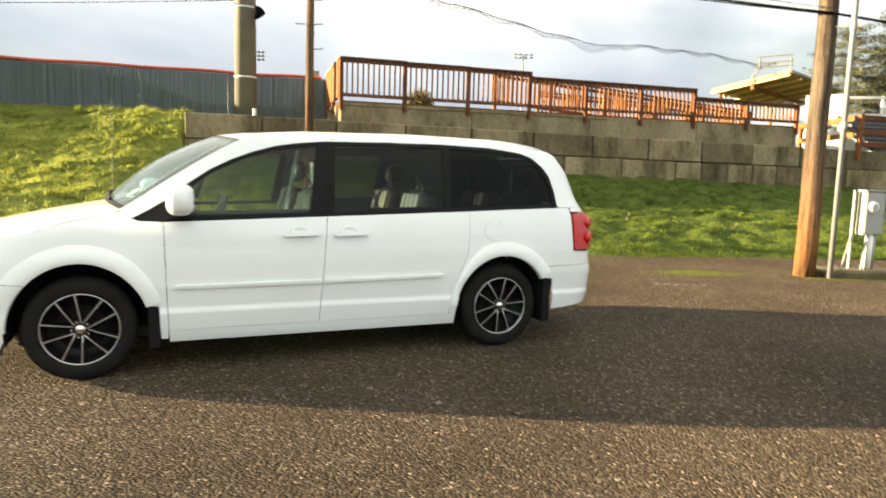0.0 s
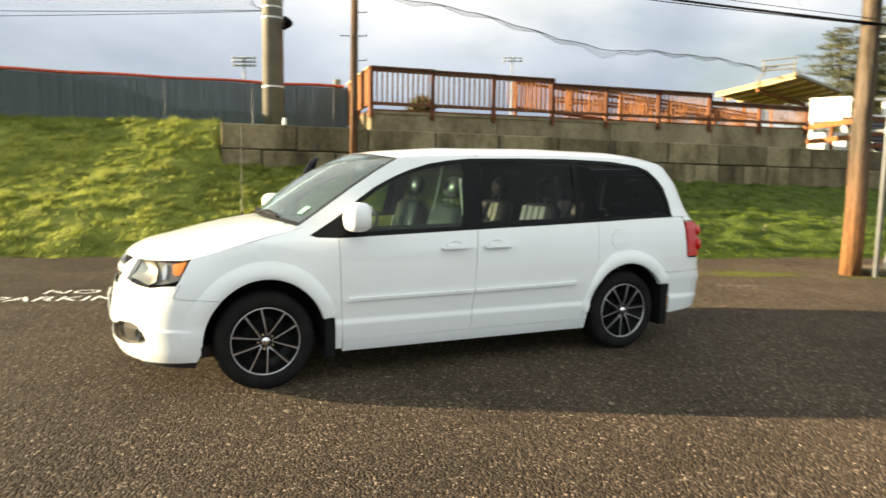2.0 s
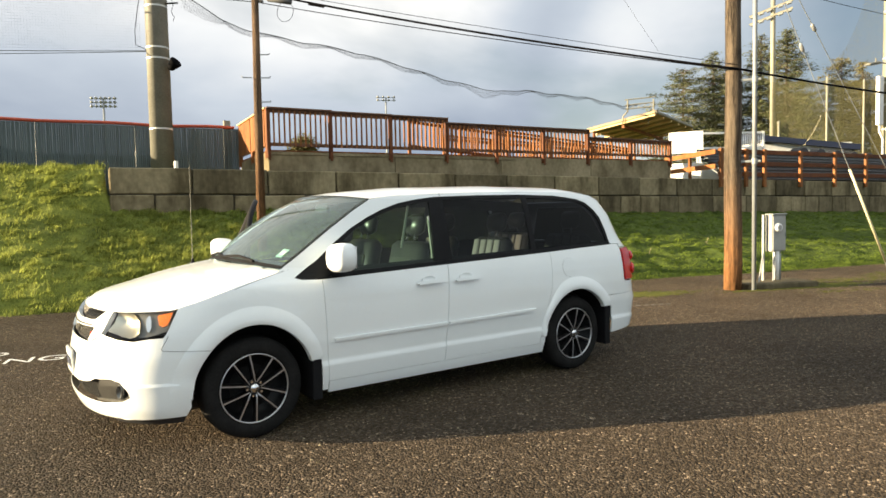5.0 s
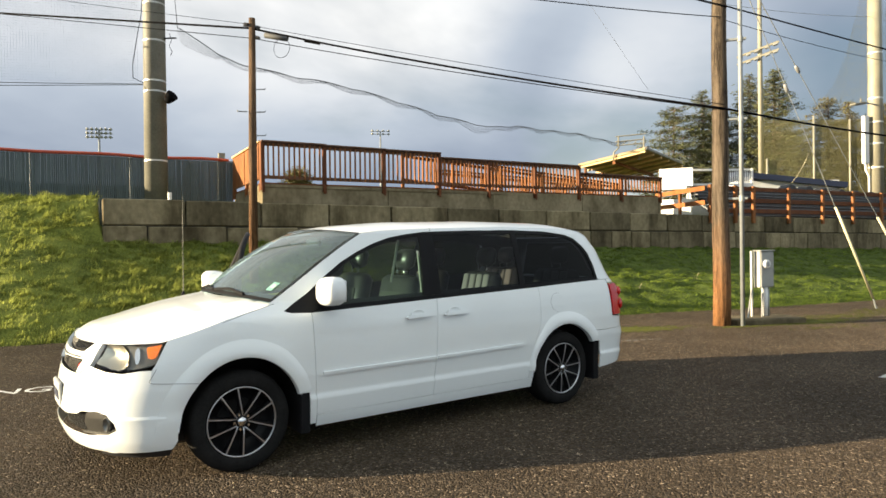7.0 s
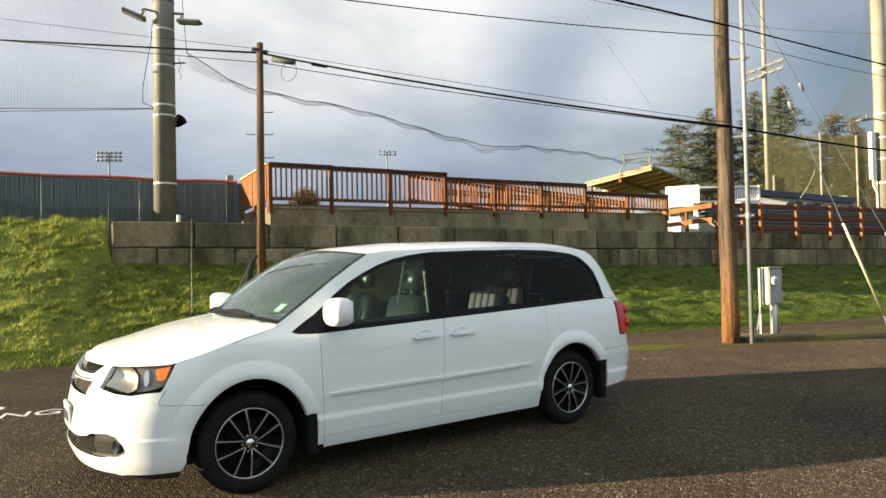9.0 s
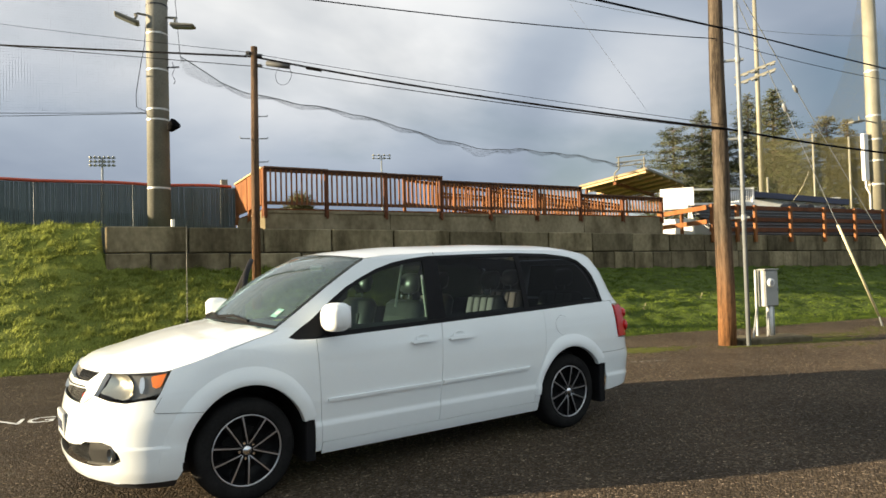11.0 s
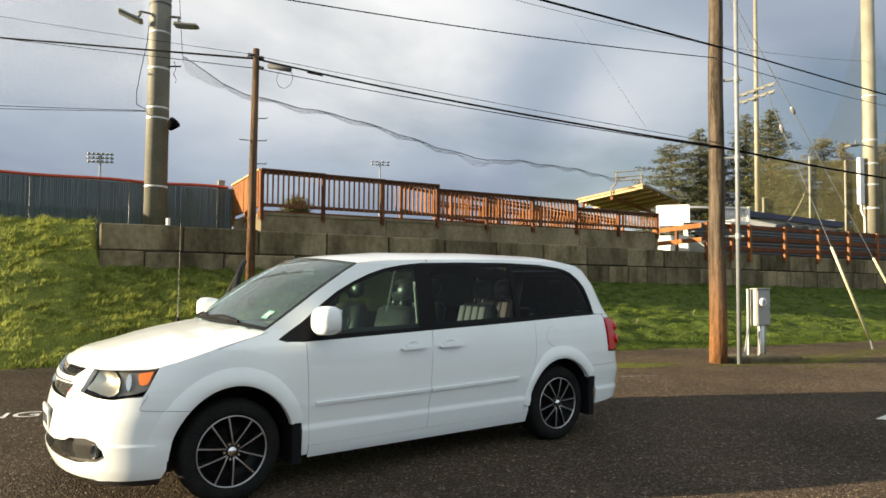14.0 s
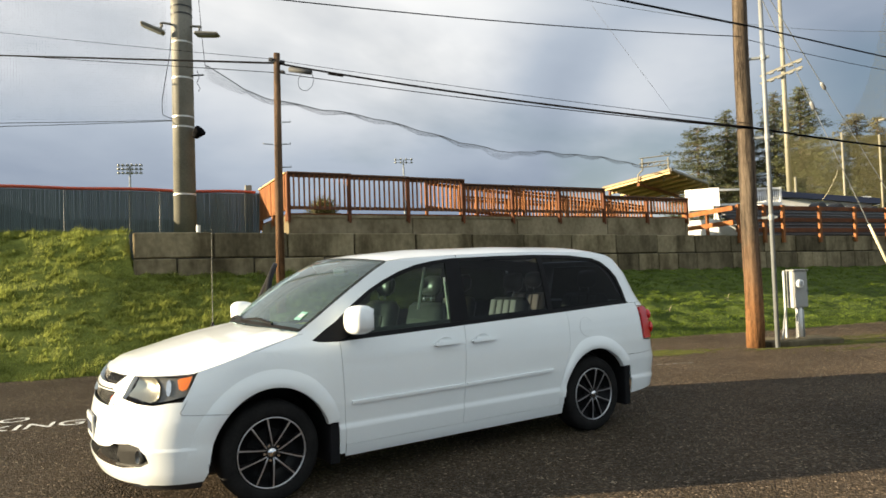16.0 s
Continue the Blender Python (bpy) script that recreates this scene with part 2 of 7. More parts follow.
M_WHITE = surf("white_paint", (0.66, 0.66, 0.64), (0.8, 0.8, 0.78), 0.55, scale=2, fine=25, bump=0.05)
M_NAVY = plain("navy_metal", (0.012, 0.020, 0.050), 0.65)
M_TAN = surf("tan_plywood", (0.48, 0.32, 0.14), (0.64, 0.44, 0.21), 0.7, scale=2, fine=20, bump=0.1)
# darker copy of the tan plywood: the shade under the roof, in its colour
M_TAN_SHADE = surf("underside_plywood", (0.20, 0.135, 0.062), (0.32, 0.22, 0.105), 0.75, scale=2, fine=20, bump=0.1, spec=0.2)
M_FASCIA = surf("weathered_fascia", (0.16, 0.11, 0.05), (0.34, 0.25, 0.12), 0.6, scale=3, fine=30, bump=0.1)
M_BENCH = surf("aluminium_bench", (0.060, 0.063, 0.066), (0.11, 0.115, 0.122), 0.6, metal=0.1, scale=2, fine=40, bump=0.05)
M_GUARD = plain("guy_guard", (0.62, 0.56, 0.36), 0.5)
M_PAINT = surf("road_paint", (0.5, 0.5, 0.47), (0.75, 0.75, 0.72), 0.7, scale=8, fine=60, bump=0.3)
M_PAINT2 = surf("worn_road_paint", (0.10, 0.09, 0.08), (0.40, 0.39, 0.36), 0.8, scale=20, fine=90, bump=0.3)
M_POLEB = surf("weathered_pole_wood", (0.026, 0.020, 0.015), (0.168, 0.129, 0.093), 0.85, scale=3.0, fine=24, bump=1.0, stretch=(5, 5, 0.30), depth=0.03, ramp=(0.38, 0.62), spec=0.15)
_nt = M_POLEB.node_tree                      # the foot of the pole has lost its grey skin and shows orange wood
_co, _sp, _mr, _nz, _ad = (_nt.nodes.new("ShaderNode" + k) for k in ("TexCoord", "SeparateXYZ", "MapRange", "TexNoise", "Math"))
_nz.inputs["Scale"].default_value = 4
_nt.links.new(_co.outputs["Object"], _sp.inputs[0])
_nt.links.new(_co.outputs["Object"], _nz.inputs["Vector"])
_nt.links.new(_sp.outputs[2], _ad.inputs[0])
_nt.links.new(_nz.outputs["Fac"], _ad.inputs[1])
_mr.inputs["From Min"].default_value, _mr.inputs["From Max"].default_value = 2.7, 0.9
_nt.links.new(_ad.outputs[0], _mr.inputs[0])
_mx = _nt.nodes.new("ShaderNodeMixRGB")
_mx.blend_type, _mx.inputs[2].default_value = "MULTIPLY", (1.90, 1.17, 0.66, 1)
_nt.links.new(_mr.outputs[0], _mx.inputs[0])
_rp = [n for n in _nt.nodes if n.type == "VALTORGB"][0]
_nt.links.new(_rp.outputs[0], _mx.inputs[1])
_nt.links.new(_mx.outputs[0], _nt.nodes["Principled BSDF"].inputs["Base Color"])
_nt = M_POLEW.node_tree                      # the lower part of the slim pole is redder
_co, _sp, _mr, _mx = (_nt.nodes.new("ShaderNode" + k) for k in ("TexCoord", "SeparateXYZ", "MapRange", "MixRGB"))
_nt.links.new(_co.outputs["Object"], _sp.inputs[0])
_nt.links.new(_sp.outputs[2], _mr.inputs[0])
_mr.inputs["From Min"].default_value, _mr.inputs["From Max"].default_value = 3.4, 1.8
_mx.blend_type, _mx.inputs[2].default_value = "MULTIPLY", (1.40, 1.14, 0.90, 1)
_nt.links.new(_mr.outputs[0], _mx.inputs[0])
_nt.links.new(_nt.nodes["Principled BSDF"].inputs["Base Color"].links[0].from_socket, _mx.inputs[1])
_nt.links.new(_mx.outputs[0], _nt.nodes["Principled BSDF"].inputs["Base Color"])
M_BARK = surf("bark", (0.05, 0.035, 0.025), (0.12, 0.09, 0.065), 0.9, scale=3, fine=20, bump=0.6, stretch=(3, 3, 0.5))
M_NEEDLE = surf("conifer_needles", (0.024, 0.036, 0.012), (0.105, 0.108, 0.034), 0.7, scale=0.8, fine=8, bump=0.0)
M_NEEDLE2 = surf("yellowing_foliage", (0.07, 0.062, 0.018), (0.20, 0.165, 0.045), 0.7, scale=0.6, fine=6, bump=0.0)


def asphalt():
    m = bpy.data.materials.new("wet_asphalt")
    m.use_nodes = True
    nt = m.node_tree
    b = nt.nodes["Principled BSDF"]
    b.inputs["Specular IOR Level"].default_value = 0.04
    b.inputs["Diffuse Roughness"].default_value = 0.8
    co = nt.nodes.new("ShaderNodeTexCoord")
    vo = nt.nodes.new("ShaderNodeTexVoronoi")
    vo.inputs["Scale"].default_value = 66
    n1 = nt.nodes.new("ShaderNodeTexNoise")
    n1.inputs["Scale"].default_value, n1.inputs["Detail"].default_value = 0.7, 6
    n2 = nt.nodes.new("ShaderNodeTexNoise")
    n2.inputs["Scale"].default_value, n2.inputs["Detail"].default_value = 22, 5
    for n in (vo, n1, n2):
        nt.links.new(co.outputs["Object"], n.inputs["Vector"])
    sep = nt.nodes.new("ShaderNodeSeparateColor")
    nt.links.new(vo.outputs["Color"], sep.inputs[0])
    rp = nt.nodes.new("ShaderNodeValToRGB")
    e = rp.color_ramp.elements
    e[0].position, e[0].color = 0.0, (0.0564, 0.0442, 0.0331, 1)
    e[1].position, e[1].color = 1.0, (0.5166, 0.4092, 0.3051, 1)
    for at, c in ((0.62, (0.0955, 0.0744, 0.0548, 1)), (0.90, (0.1660, 0.1294, 0.0952, 1)), (0.97, (0.2349, 0.1845, 0.1370, 1))):
        rp.color_ramp.elements.new(at).color = c
    nt.links.new(sep.outputs[0], rp.inputs[0])
    r2 = nt.nodes.new("ShaderNodeValToRGB")
    r2.color_ramp.elements[0].position, r2.color_ramp.elements[0].color = 0.3, (0.75, 0.75, 0.75, 1)
    r2.color_ramp.elements[1].position, r2.color_ramp.elements[1].color = 0.7, (1.25, 1.22, 1.18, 1)
    nt.links.new(n1.outputs["Fac"], r2.inputs[0])
    mu = nt.nodes.new("ShaderNodeMixRGB")
    mu.blend_type, mu.inputs[0].default_value = "MULTIPLY", 1
    nt.links.new(rp.outputs[0], mu.inputs[1])
    nt.links.new(r2.outputs[0], mu.inputs[2])
    nt.links.new(mu.outputs[0], b.inputs["Base Color"])
    rr = nt.nodes.new("ShaderNodeMapRange")
    rr.inputs["To Min"].default_value, rr.inputs["To Max"].default_value = 0.38, 0.85
    nt.links.new(sep.outputs[1], rr.inputs[0])
    nt.links.new(rr.outputs[0], b.inputs["Roughness"])
    mx = nt.nodes.new("ShaderNodeMath")
    mx.operation = "SUBTRACT"
    nt.links.new(n2.outputs["Fac"], mx.inputs[0])
    nt.links.new(vo.outputs["Distance"], mx.inputs[1])
    bp = nt.nodes.new("ShaderNodeBump")
    bp.inputs["Strength"].default_value, bp.inputs["Distance"].default_value = 1.0, 0.036
    nt.links.new(mx.outputs[0], bp.inputs["Height"])
    nt.links.new(bp.outputs[0], b.inputs["Normal"])
    return m


M_ROAD = asphalt()
M_SOIL = surf("grass_ground", (0.034, 0.050, 0.012), (0.105, 0.140, 0.030), 0.9, scale=1.8, fine=24, bump=0.9, depth=0.05, spec=0.08)
_nt = M_SOIL.node_tree                       # the higher end: drier, yellower, and brightened in place of sunlight
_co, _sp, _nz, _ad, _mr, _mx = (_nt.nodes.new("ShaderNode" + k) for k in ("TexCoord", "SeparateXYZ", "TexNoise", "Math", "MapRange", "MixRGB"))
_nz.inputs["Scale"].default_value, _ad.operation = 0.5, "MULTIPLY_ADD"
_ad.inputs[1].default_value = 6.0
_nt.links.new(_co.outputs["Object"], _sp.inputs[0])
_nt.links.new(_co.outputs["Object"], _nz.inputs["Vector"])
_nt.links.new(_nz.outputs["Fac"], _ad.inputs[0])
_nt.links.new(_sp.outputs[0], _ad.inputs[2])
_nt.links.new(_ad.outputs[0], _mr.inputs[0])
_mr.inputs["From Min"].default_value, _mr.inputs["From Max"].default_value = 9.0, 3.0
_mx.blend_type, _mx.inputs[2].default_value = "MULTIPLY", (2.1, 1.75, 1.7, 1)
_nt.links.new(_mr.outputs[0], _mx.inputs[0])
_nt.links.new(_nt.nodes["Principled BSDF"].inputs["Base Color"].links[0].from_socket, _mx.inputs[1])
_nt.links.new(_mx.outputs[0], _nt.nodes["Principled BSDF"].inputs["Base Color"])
M_MOSS = surf("moss", (0.045, 0.052, 0.014), (0.125, 0.125, 0.028), 0.95, scale=6, fine=50, bump=0.8, depth=0.01, spec=0.1)


def grass_mat(name, c1, c2):
    m = surf(name, c1, c2, 0.6, spec=0.12, scale=1.6, fine=4.5, bump=0.0, stretch=(1, 1.6, 1.6), ramp=(0.38, 0.62))
    b = m.node_tree.nodes["Principled BSDF"]
    rp = [n for n in m.node_tree.nodes if n.type == "VALTORGB"][0]
    geo = m.node_tree.nodes.new("ShaderNodeNewGeometry")
    mr = m.node_tree.nodes.new("ShaderNodeMapRange")
    mr.inputs["To Min"].default_value, mr.inputs["To Max"].default_value = 0.78, 1.22
    hs = m.node_tree.nodes.new("ShaderNodeHueSaturation")
    m.node_tree.links.new(geo.outputs["Random Per Island"], mr.inputs[0])
    m.node_tree.links.new(mr.outputs[0], hs.inputs["Value"])
    m.node_tree.links.new(rp.outputs[0], hs.inputs["Color"])
    m.node_tree.links.new(hs.outputs[0], b.inputs["Base Color"])
    nt = m.node_tree
    out = [n for n in nt.nodes if n.type == "OUTPUT_MATERIAL"][0]
    tl = nt.nodes.new("ShaderNodeBsdfTranslucent")
    mx = nt.nodes.new("ShaderNodeMixShader")
    mx.inputs[0].default_value = 0.55
    nt.links.new(hs.outputs[0], tl.inputs[0])
    nt.links.new(b.outputs[0], mx.inputs[1])
    nt.links.new(tl.outputs[0], mx.inputs[2])
    nt.links.new(mx.outputs[0], out.inputs[0])
    return m


M_GRASS = grass_mat("grass_blades", (0.062, 0.100, 0.016), (0.210, 0.275, 0.045))
# lighter copy of the blades: drier colour, with sunlight put into it
M_GRASS_SUN = grass_mat("dry_grass_blades", (0.165, 0.195, 0.044), (0.325, 0.355, 0.085))


# ---- mesh helpers ----
def part(name, bm, material, parent=None, label="", smooth=False, m=None):
    me = bpy.data.meshes.new(name)
    bm.to_mesh(me)
    bm.free()
    if smooth:
        for p in me.polygons:
            p.use_smooth = True
    me.materials.append(material)
    ob = new(name, me)
    if parent is not None:
        ob.parent = parent
    if m is not None:
        ob.matrix_basis = m
    if label:
        tagged(ob, label)
    return ob


def again(ob, m, parent=None):
    """One more object on the same mesh."""
    o = new(ob.name.split(".")[0], ob.data)
    o.parent = parent if parent is not None else ob.parent
    o.matrix_basis = m
    return o


def thing(name, m, label, category, group="", kind=""):
    ob = new(name)
    ob.matrix_basis = m
    return tagged(ob, label, category, group, kind)


def box(x0, x1, y0, y1, z0, z1, bevel=0.0, bm=None):
    bm = bm or bmesh.new()
    vs = [bm.verts.new((x, y, z)) for z in (z0, z1) for y in (y0, y1) for x in (x0, x1)]
    fs = [bm.faces.new([vs[i] for i in f]) for f in ((0, 2, 3, 1), (4, 5, 7, 6), (0, 1, 5, 4), (2, 6, 7, 3), (0, 4, 6, 2), (1, 3, 7, 5))]
    if bevel:
        es = list({e for f in fs for e in f.edges})
        bmesh.ops.bevel(bm, geom=es, offset=bevel, segments=1, affect="EDGES")
    return bm


def tube(points, radii, seg=10, bm=None, cap=True):
    """A tube along points; radii one or many."""
    bm = bm or bmesh.new()
    pts = [Vector(p) for p in points]
    if not hasattr(radii, "__len__"):
        radii = [radii] * len(pts)
    rings = []
    side = None
    for i, p in enumerate(pts):
        d = (pts[min(i + 1, len(pts) - 1)] - pts[max(i - 1, 0)]).normalized()
        if side is None:
            side = d.orthogonal().normalized()
        side = (side - d * side.dot(d)).normalized()
        up = d.cross(side)
        rings.append([bm.verts.new(p + radii[i] * (math.cos(2 * math.pi * k / seg) * side + math.sin(2 * math.pi * k / seg) * up)) for k in range(seg)])
    for a, b in zip(rings, rings[1:]):
        for k in range(seg):
            bm.faces.new((a[k], a[(k + 1) % seg], b[(k + 1) % seg], b[k]))
    if cap:
        bm.faces.new(rings[0][::-1])
        bm.faces.new(rings[-1])
    return bm


def lathe(profile, seg=32, bm=None, axis="z"):
    """Turns (r, h) points round an axis."""
    bm = bm or bmesh.new()
    rings = []
    for r, h in profile:
        ring = []
        for k in range(seg):
            c, s = r * math.cos(2 * math.pi * k / seg), r * math.sin(2 * math.pi * k / seg)
            ring.append(bm.verts.new((c, s, h) if axis == "z" else (c, h, s)))
        rings.append(ring)
    for a, b in zip(rings, rings[1:]):
        for k in range(seg):
            bm.faces.new((a[k], a[(k + 1) % seg], b[(k + 1) % seg], b[k]))
    bmesh.ops.recalc_face_normals(bm, faces=bm.faces)
    return bm


def sag(a, b, drop, n=24):
    a, b = Vector(a), Vector(b)
    return [a.lerp(b, i / n) - Vector((0, 0, drop * 4 * (i / n) * (1 - i / n))) for i in range(n + 1)]


def lerp(x, xs, ys):
    return float(np.interp(x, xs, ys))


# ---- ground ----
WALL = pose(-6.05, 15.91, 0, 0, 0, 17.1)      # the retaining wall's own frame: x along it, y behind it


def edge_b(a):
    """Where the grass meets the asphalt, in the wall's frame."""
    return lerp(a, [-400, -40, -10, -3.5, 0, 12, 17, 40, 400], [60, 4.0, -2.3, -3.95, -4.55, -6.75, -7.3, -9.5, -50]) + 0.10 * noise.noise((a * 1.7, 3, 0)) + 0.16 * noise.noise((a * 0.4, 8, 0))


def bank_z(a, b):
    """Height of the grass bank and the level ground behind the wall."""
    be = edge_b(a)
    zw = lerp(a, [-60, 0, 17.5, 33, 60], [1.72, 1.68, 1.34, 1.10, 0.9])
    lump = 0.06 * noise.noise((a * 1.2, b * 1.5, 1)) + 0.05 * noise.noise((a * 1.5, b * 4.0, 3)) + 0.075 * noise.noise((a * 2.3, b * 3.2, 5)) + 0.040 * noise.noise((a * 5.1, b * 6.5, 9))
    t = max(0.0, min(1.0, (b - be) / (0 - be))) if be < 0 else 0.0
    front = -0.02 + zw * (0.86 * t + 0.14 * t * t) + lump * min(1, 6 * t) + 0.05 * min(1, 12 * t)
    if b <= 0 and a >= 0.15:
        return front
    # left of the wall the bank climbs on to a crest and runs level to the fence
    crest = lerp(a, [-3, -2, -0.3], [1.9, 1.4, 0.9]) + max(0, -3 - a) * 0.30
    knee = be + 0.82 * (crest - be)
    free = lerp(b, [be, be + 0.4, knee, crest, crest + 0.6, 4.3, 6, 60], [-0.02, 0.20, 1.98, 2.66, 2.76, 2.96, 3.02, 3.02]) + lump * min(1, 3 * max(0, b - be))
    if a < 0.15:
        k = min(1, max(0, (0.15 - a) / 1.7))
        return front + (free - front) * k * k * (3 - 2 * k) if b <= 0 else (free if a < 0 else zw)
    return 2.52 - 0.0075 * a if b > 0.25 else zw


bm = bmesh.new()
for x0, x1, y0, y1 in ((-900, 900, -900, 900),):
    bm.faces.new([bm.verts.new(v) for v in ((x0, y0, 0), (x1, y0, 0), (x1, y1, 0), (x0, y1, 0))])
tagged(part("road", bm, M_ROAD), "coarse dark worn asphalt with pale aggregate, damp", "road", kind="structure")

av = np.concatenate([[-400, -200, -100, -60, -40, -30, -24], np.arange(-18, 37.01, 0.11), [44, 50, 60, 90, 150, 400]])
tv = np.linspace(0, 1, 56)
bv = [0.05, 0.2, 0.3, 0.5, 0.8, 1.1, 1.5, 1.9, 2.3, 2.8, 3.4, 4.2, 6, 10, 20, 60, 150, 500]
verts, faces = [], []
for a in av:
    be = edge_b(a)
    row = [be + (0 - be) * t for t in tv] + [max(v, be + 0.01 * i + 0.5 if be > 0 else v) for i, v in enumerate(bv)]
    verts += [(a, b, bank_z(a, b)) for b in row]
nb = len(tv) + len(bv)
for i in range(len(av) - 1):
    for j in range(nb - 1):
        k = i * nb + j
        faces.append((k, k + nb, k + nb + 1, k + 1))
me = bpy.data.meshes.new("grass_bank")
me.from_pydata(verts, [], faces)
for p in me.polygons:
    p.use_smooth = True
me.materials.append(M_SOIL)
bank = new("grass_bank", me)
bank.matrix_basis = WALL
tagged(bank, "sloping bank of short green grass beside the asphalt", "grass bank", kind="structure")

# grass: short turf and taller clumps over the bank
rng = np.random.default_rng(4)
gv, gf = [], []


def blade(x, y, z, h, lean, w):
    th = rng.normal(-0.5, 1.0)                              # combed along the bank by the wind
    dx, dy = math.cos(th), math.sin(th)
    k = len(gv)
    gv.extend(((x - dy * w, y + dx * w, z - 0.015), (x + dy * w, y - dx * w, z - 0.015), (x + dx * lean, y + dy * lean, z + h)))
    gf.append((k, k + 1, k + 2))


def spot():
    while True:
        a = rng.uniform(-13, 36)
        if a > 14 and rng.random() < 0.4:
            continue
        b = rng.uniform(edge_b(a) - 0.06, 0.0 if a > -0.1 else 4.0)
        return a, b


for _ in range(36000):
    a, b = spot()
    z = bank_z(a, b)
    for _ in range(4):
        h = rng.uniform(0.03, 0.075) * lerp(a, [3, 7], [1.1, 0.55])
        blade(a + rng.normal(0, 0.04), b + rng.normal(0, 0.04), z, h, rng.uniform(0.2, 0.9) * h, rng.uniform(0.006, 0.011))
for _ in range(9000):                                      # dense short turf beside the asphalt
    a = rng.uniform(-12, 30)
    b = edge_b(a) + abs(rng.normal(0, 0.5)) - 0.05
    z = bank_z(a, b)
    for _ in range(4):
        h = rng.uniform(0.02, 0.05)
        blade(a + rng.normal(0, 0.05), b + rng.normal(0, 0.03), z, h, rng.uniform(0.2, 0.9) * h, rng.uniform(0.006, 0.011))
for _ in range(9500):
    a, b = spot()
    if b < edge_b(a) + 0.9 and rng.random() < 0.8:         # short turf along the asphalt
        continue
    if noise.noise((a * 1.3, b * 1.3, 7)) + rng.uniform(-0.5, 0.5) < -0.1:
        continue
    z = bank_z(a, b)
    if a > 4 and rng.random() < 0.35:                      # the turf is shorter towards the poles
        continue
    r, tall = rng.uniform(0.04, 0.12), rng.uniform(0.07, 0.17) * lerp(a, [2, 7], [1.3, 0.55])
    long = lerp(a, [2, 7], [1.9, 1.2])
    for _ in range(int(14 + 220 * r)):
        px, py = rng.normal(0, r * 0.6 * long), rng.normal(0, r * 0.5)
        h = tall * rng.uniform(0.5, 1.0) * max(0.35, 1 - (px * px + py * py) / (3 * r * r))
        blade(a + px, b + py, z, h, rng.uniform(0.3, 1.1) * h, rng.uniform(0.006, 0.013))
gv, gf = np.array(gv), np.array(gf)
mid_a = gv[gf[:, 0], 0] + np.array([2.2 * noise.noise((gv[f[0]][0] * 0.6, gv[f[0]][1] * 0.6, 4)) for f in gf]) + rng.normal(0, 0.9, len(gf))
# the high left end gets the blades coloured brighter for sunlight
for dry, mat, label in ((False, M_GRASS, "short green winter grass growing on the bank"), (True, M_GRASS_SUN, "drier yellow-green grass on the high end of the bank, coloured brighter for sunlight")):
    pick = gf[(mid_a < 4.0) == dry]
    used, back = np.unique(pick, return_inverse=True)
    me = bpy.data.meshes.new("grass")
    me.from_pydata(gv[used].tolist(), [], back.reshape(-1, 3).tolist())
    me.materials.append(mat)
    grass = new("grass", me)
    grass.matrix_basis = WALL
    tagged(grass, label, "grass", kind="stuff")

# ---- retaining wall of concrete blocks ----
TILT = -0.0075
wall = thing("wall_north", WALL, "stacked grey concrete block retaining wall, stained", "retaining wall", kind="structure")


def block_mesh(length, height):
    me = bpy.data.meshes.new("block")
    b = box(0.016, length - 0.016, 0, 0.6, 0.012, height - 0.012, 0.024)
    b.to_mesh(me)
    b.free()
    me.materials.append(M_CONC)
    return me


meshes = {}


def lay(a, length, z, height, b=0.0):
    key = (round(length, 2), height)
    if key not in meshes:
        meshes[key] = block_mesh(*key)
    o = new("block", meshes[key])
    o.parent = wall
    o.matrix_basis = pose(a, b + random.uniform(-0.012, 0.012), z + TILT * a + random.uniform(-0.006, 0.006), random.uniform(-0.3, 0.3), random.uniform(-0.25, 0.25), random.uniform(-0.3, 0.3))


a = 0.0
while a < 44:
    lay(a, 1.79, 2.07, 0.63)
    a += 1.79
a = 0.0
lay(a, 0.95, 1.30, 0.77)
a = 0.95
random.seed(3)
while a < 44:
    L = 1.79 if (a < 12 or random.random() < 0.35) else 0.895
    lay(a, L, 1.30, 0.77)
    a += L
# backing behind the joints
part("core", box(0.02, 44, 0.05, 0.55, 0.9, 2.28), M_JOINT, wall)

# upper wall under the deck
deck_wall = thing("wall_deck", WALL, "low grey concrete wall carrying a wooden deck", "concrete wall", kind="structure")
a = 3.76
while a < 18.2:
    L = min(3.6, 18.3 - a)
    part("panel", box(a + 0.006, a + L - 0.006, 0.66, 1.26, 2.35, 3.20, 0.015), M_CONC2, deck_wall)
    a += L
part("panel", box(3.78, 4.1, 1.27, 4.3, 2.35, 3.20, 0.015), M_CONC2, deck_wall)
part("ledge", box(3.76, 11.4, 0.635, 0.658, 3.12, 3.20, 0.008), M_CONC2, deck_wall)

# ---- deck with its railings ----
deck = thing("deck", WALL, "red-brown stained wooden deck behind a picket railing", "deck")
b = box(3.80, 18.28, 0.70, 4.3, 3.205, 3.25)
part("deck_floor", b, M_STAIN, deck)
POSTS = [3.77, 5.45, 7.22, 9.02, 10.78, 12.57, 14.40, 16.31, 18.2]


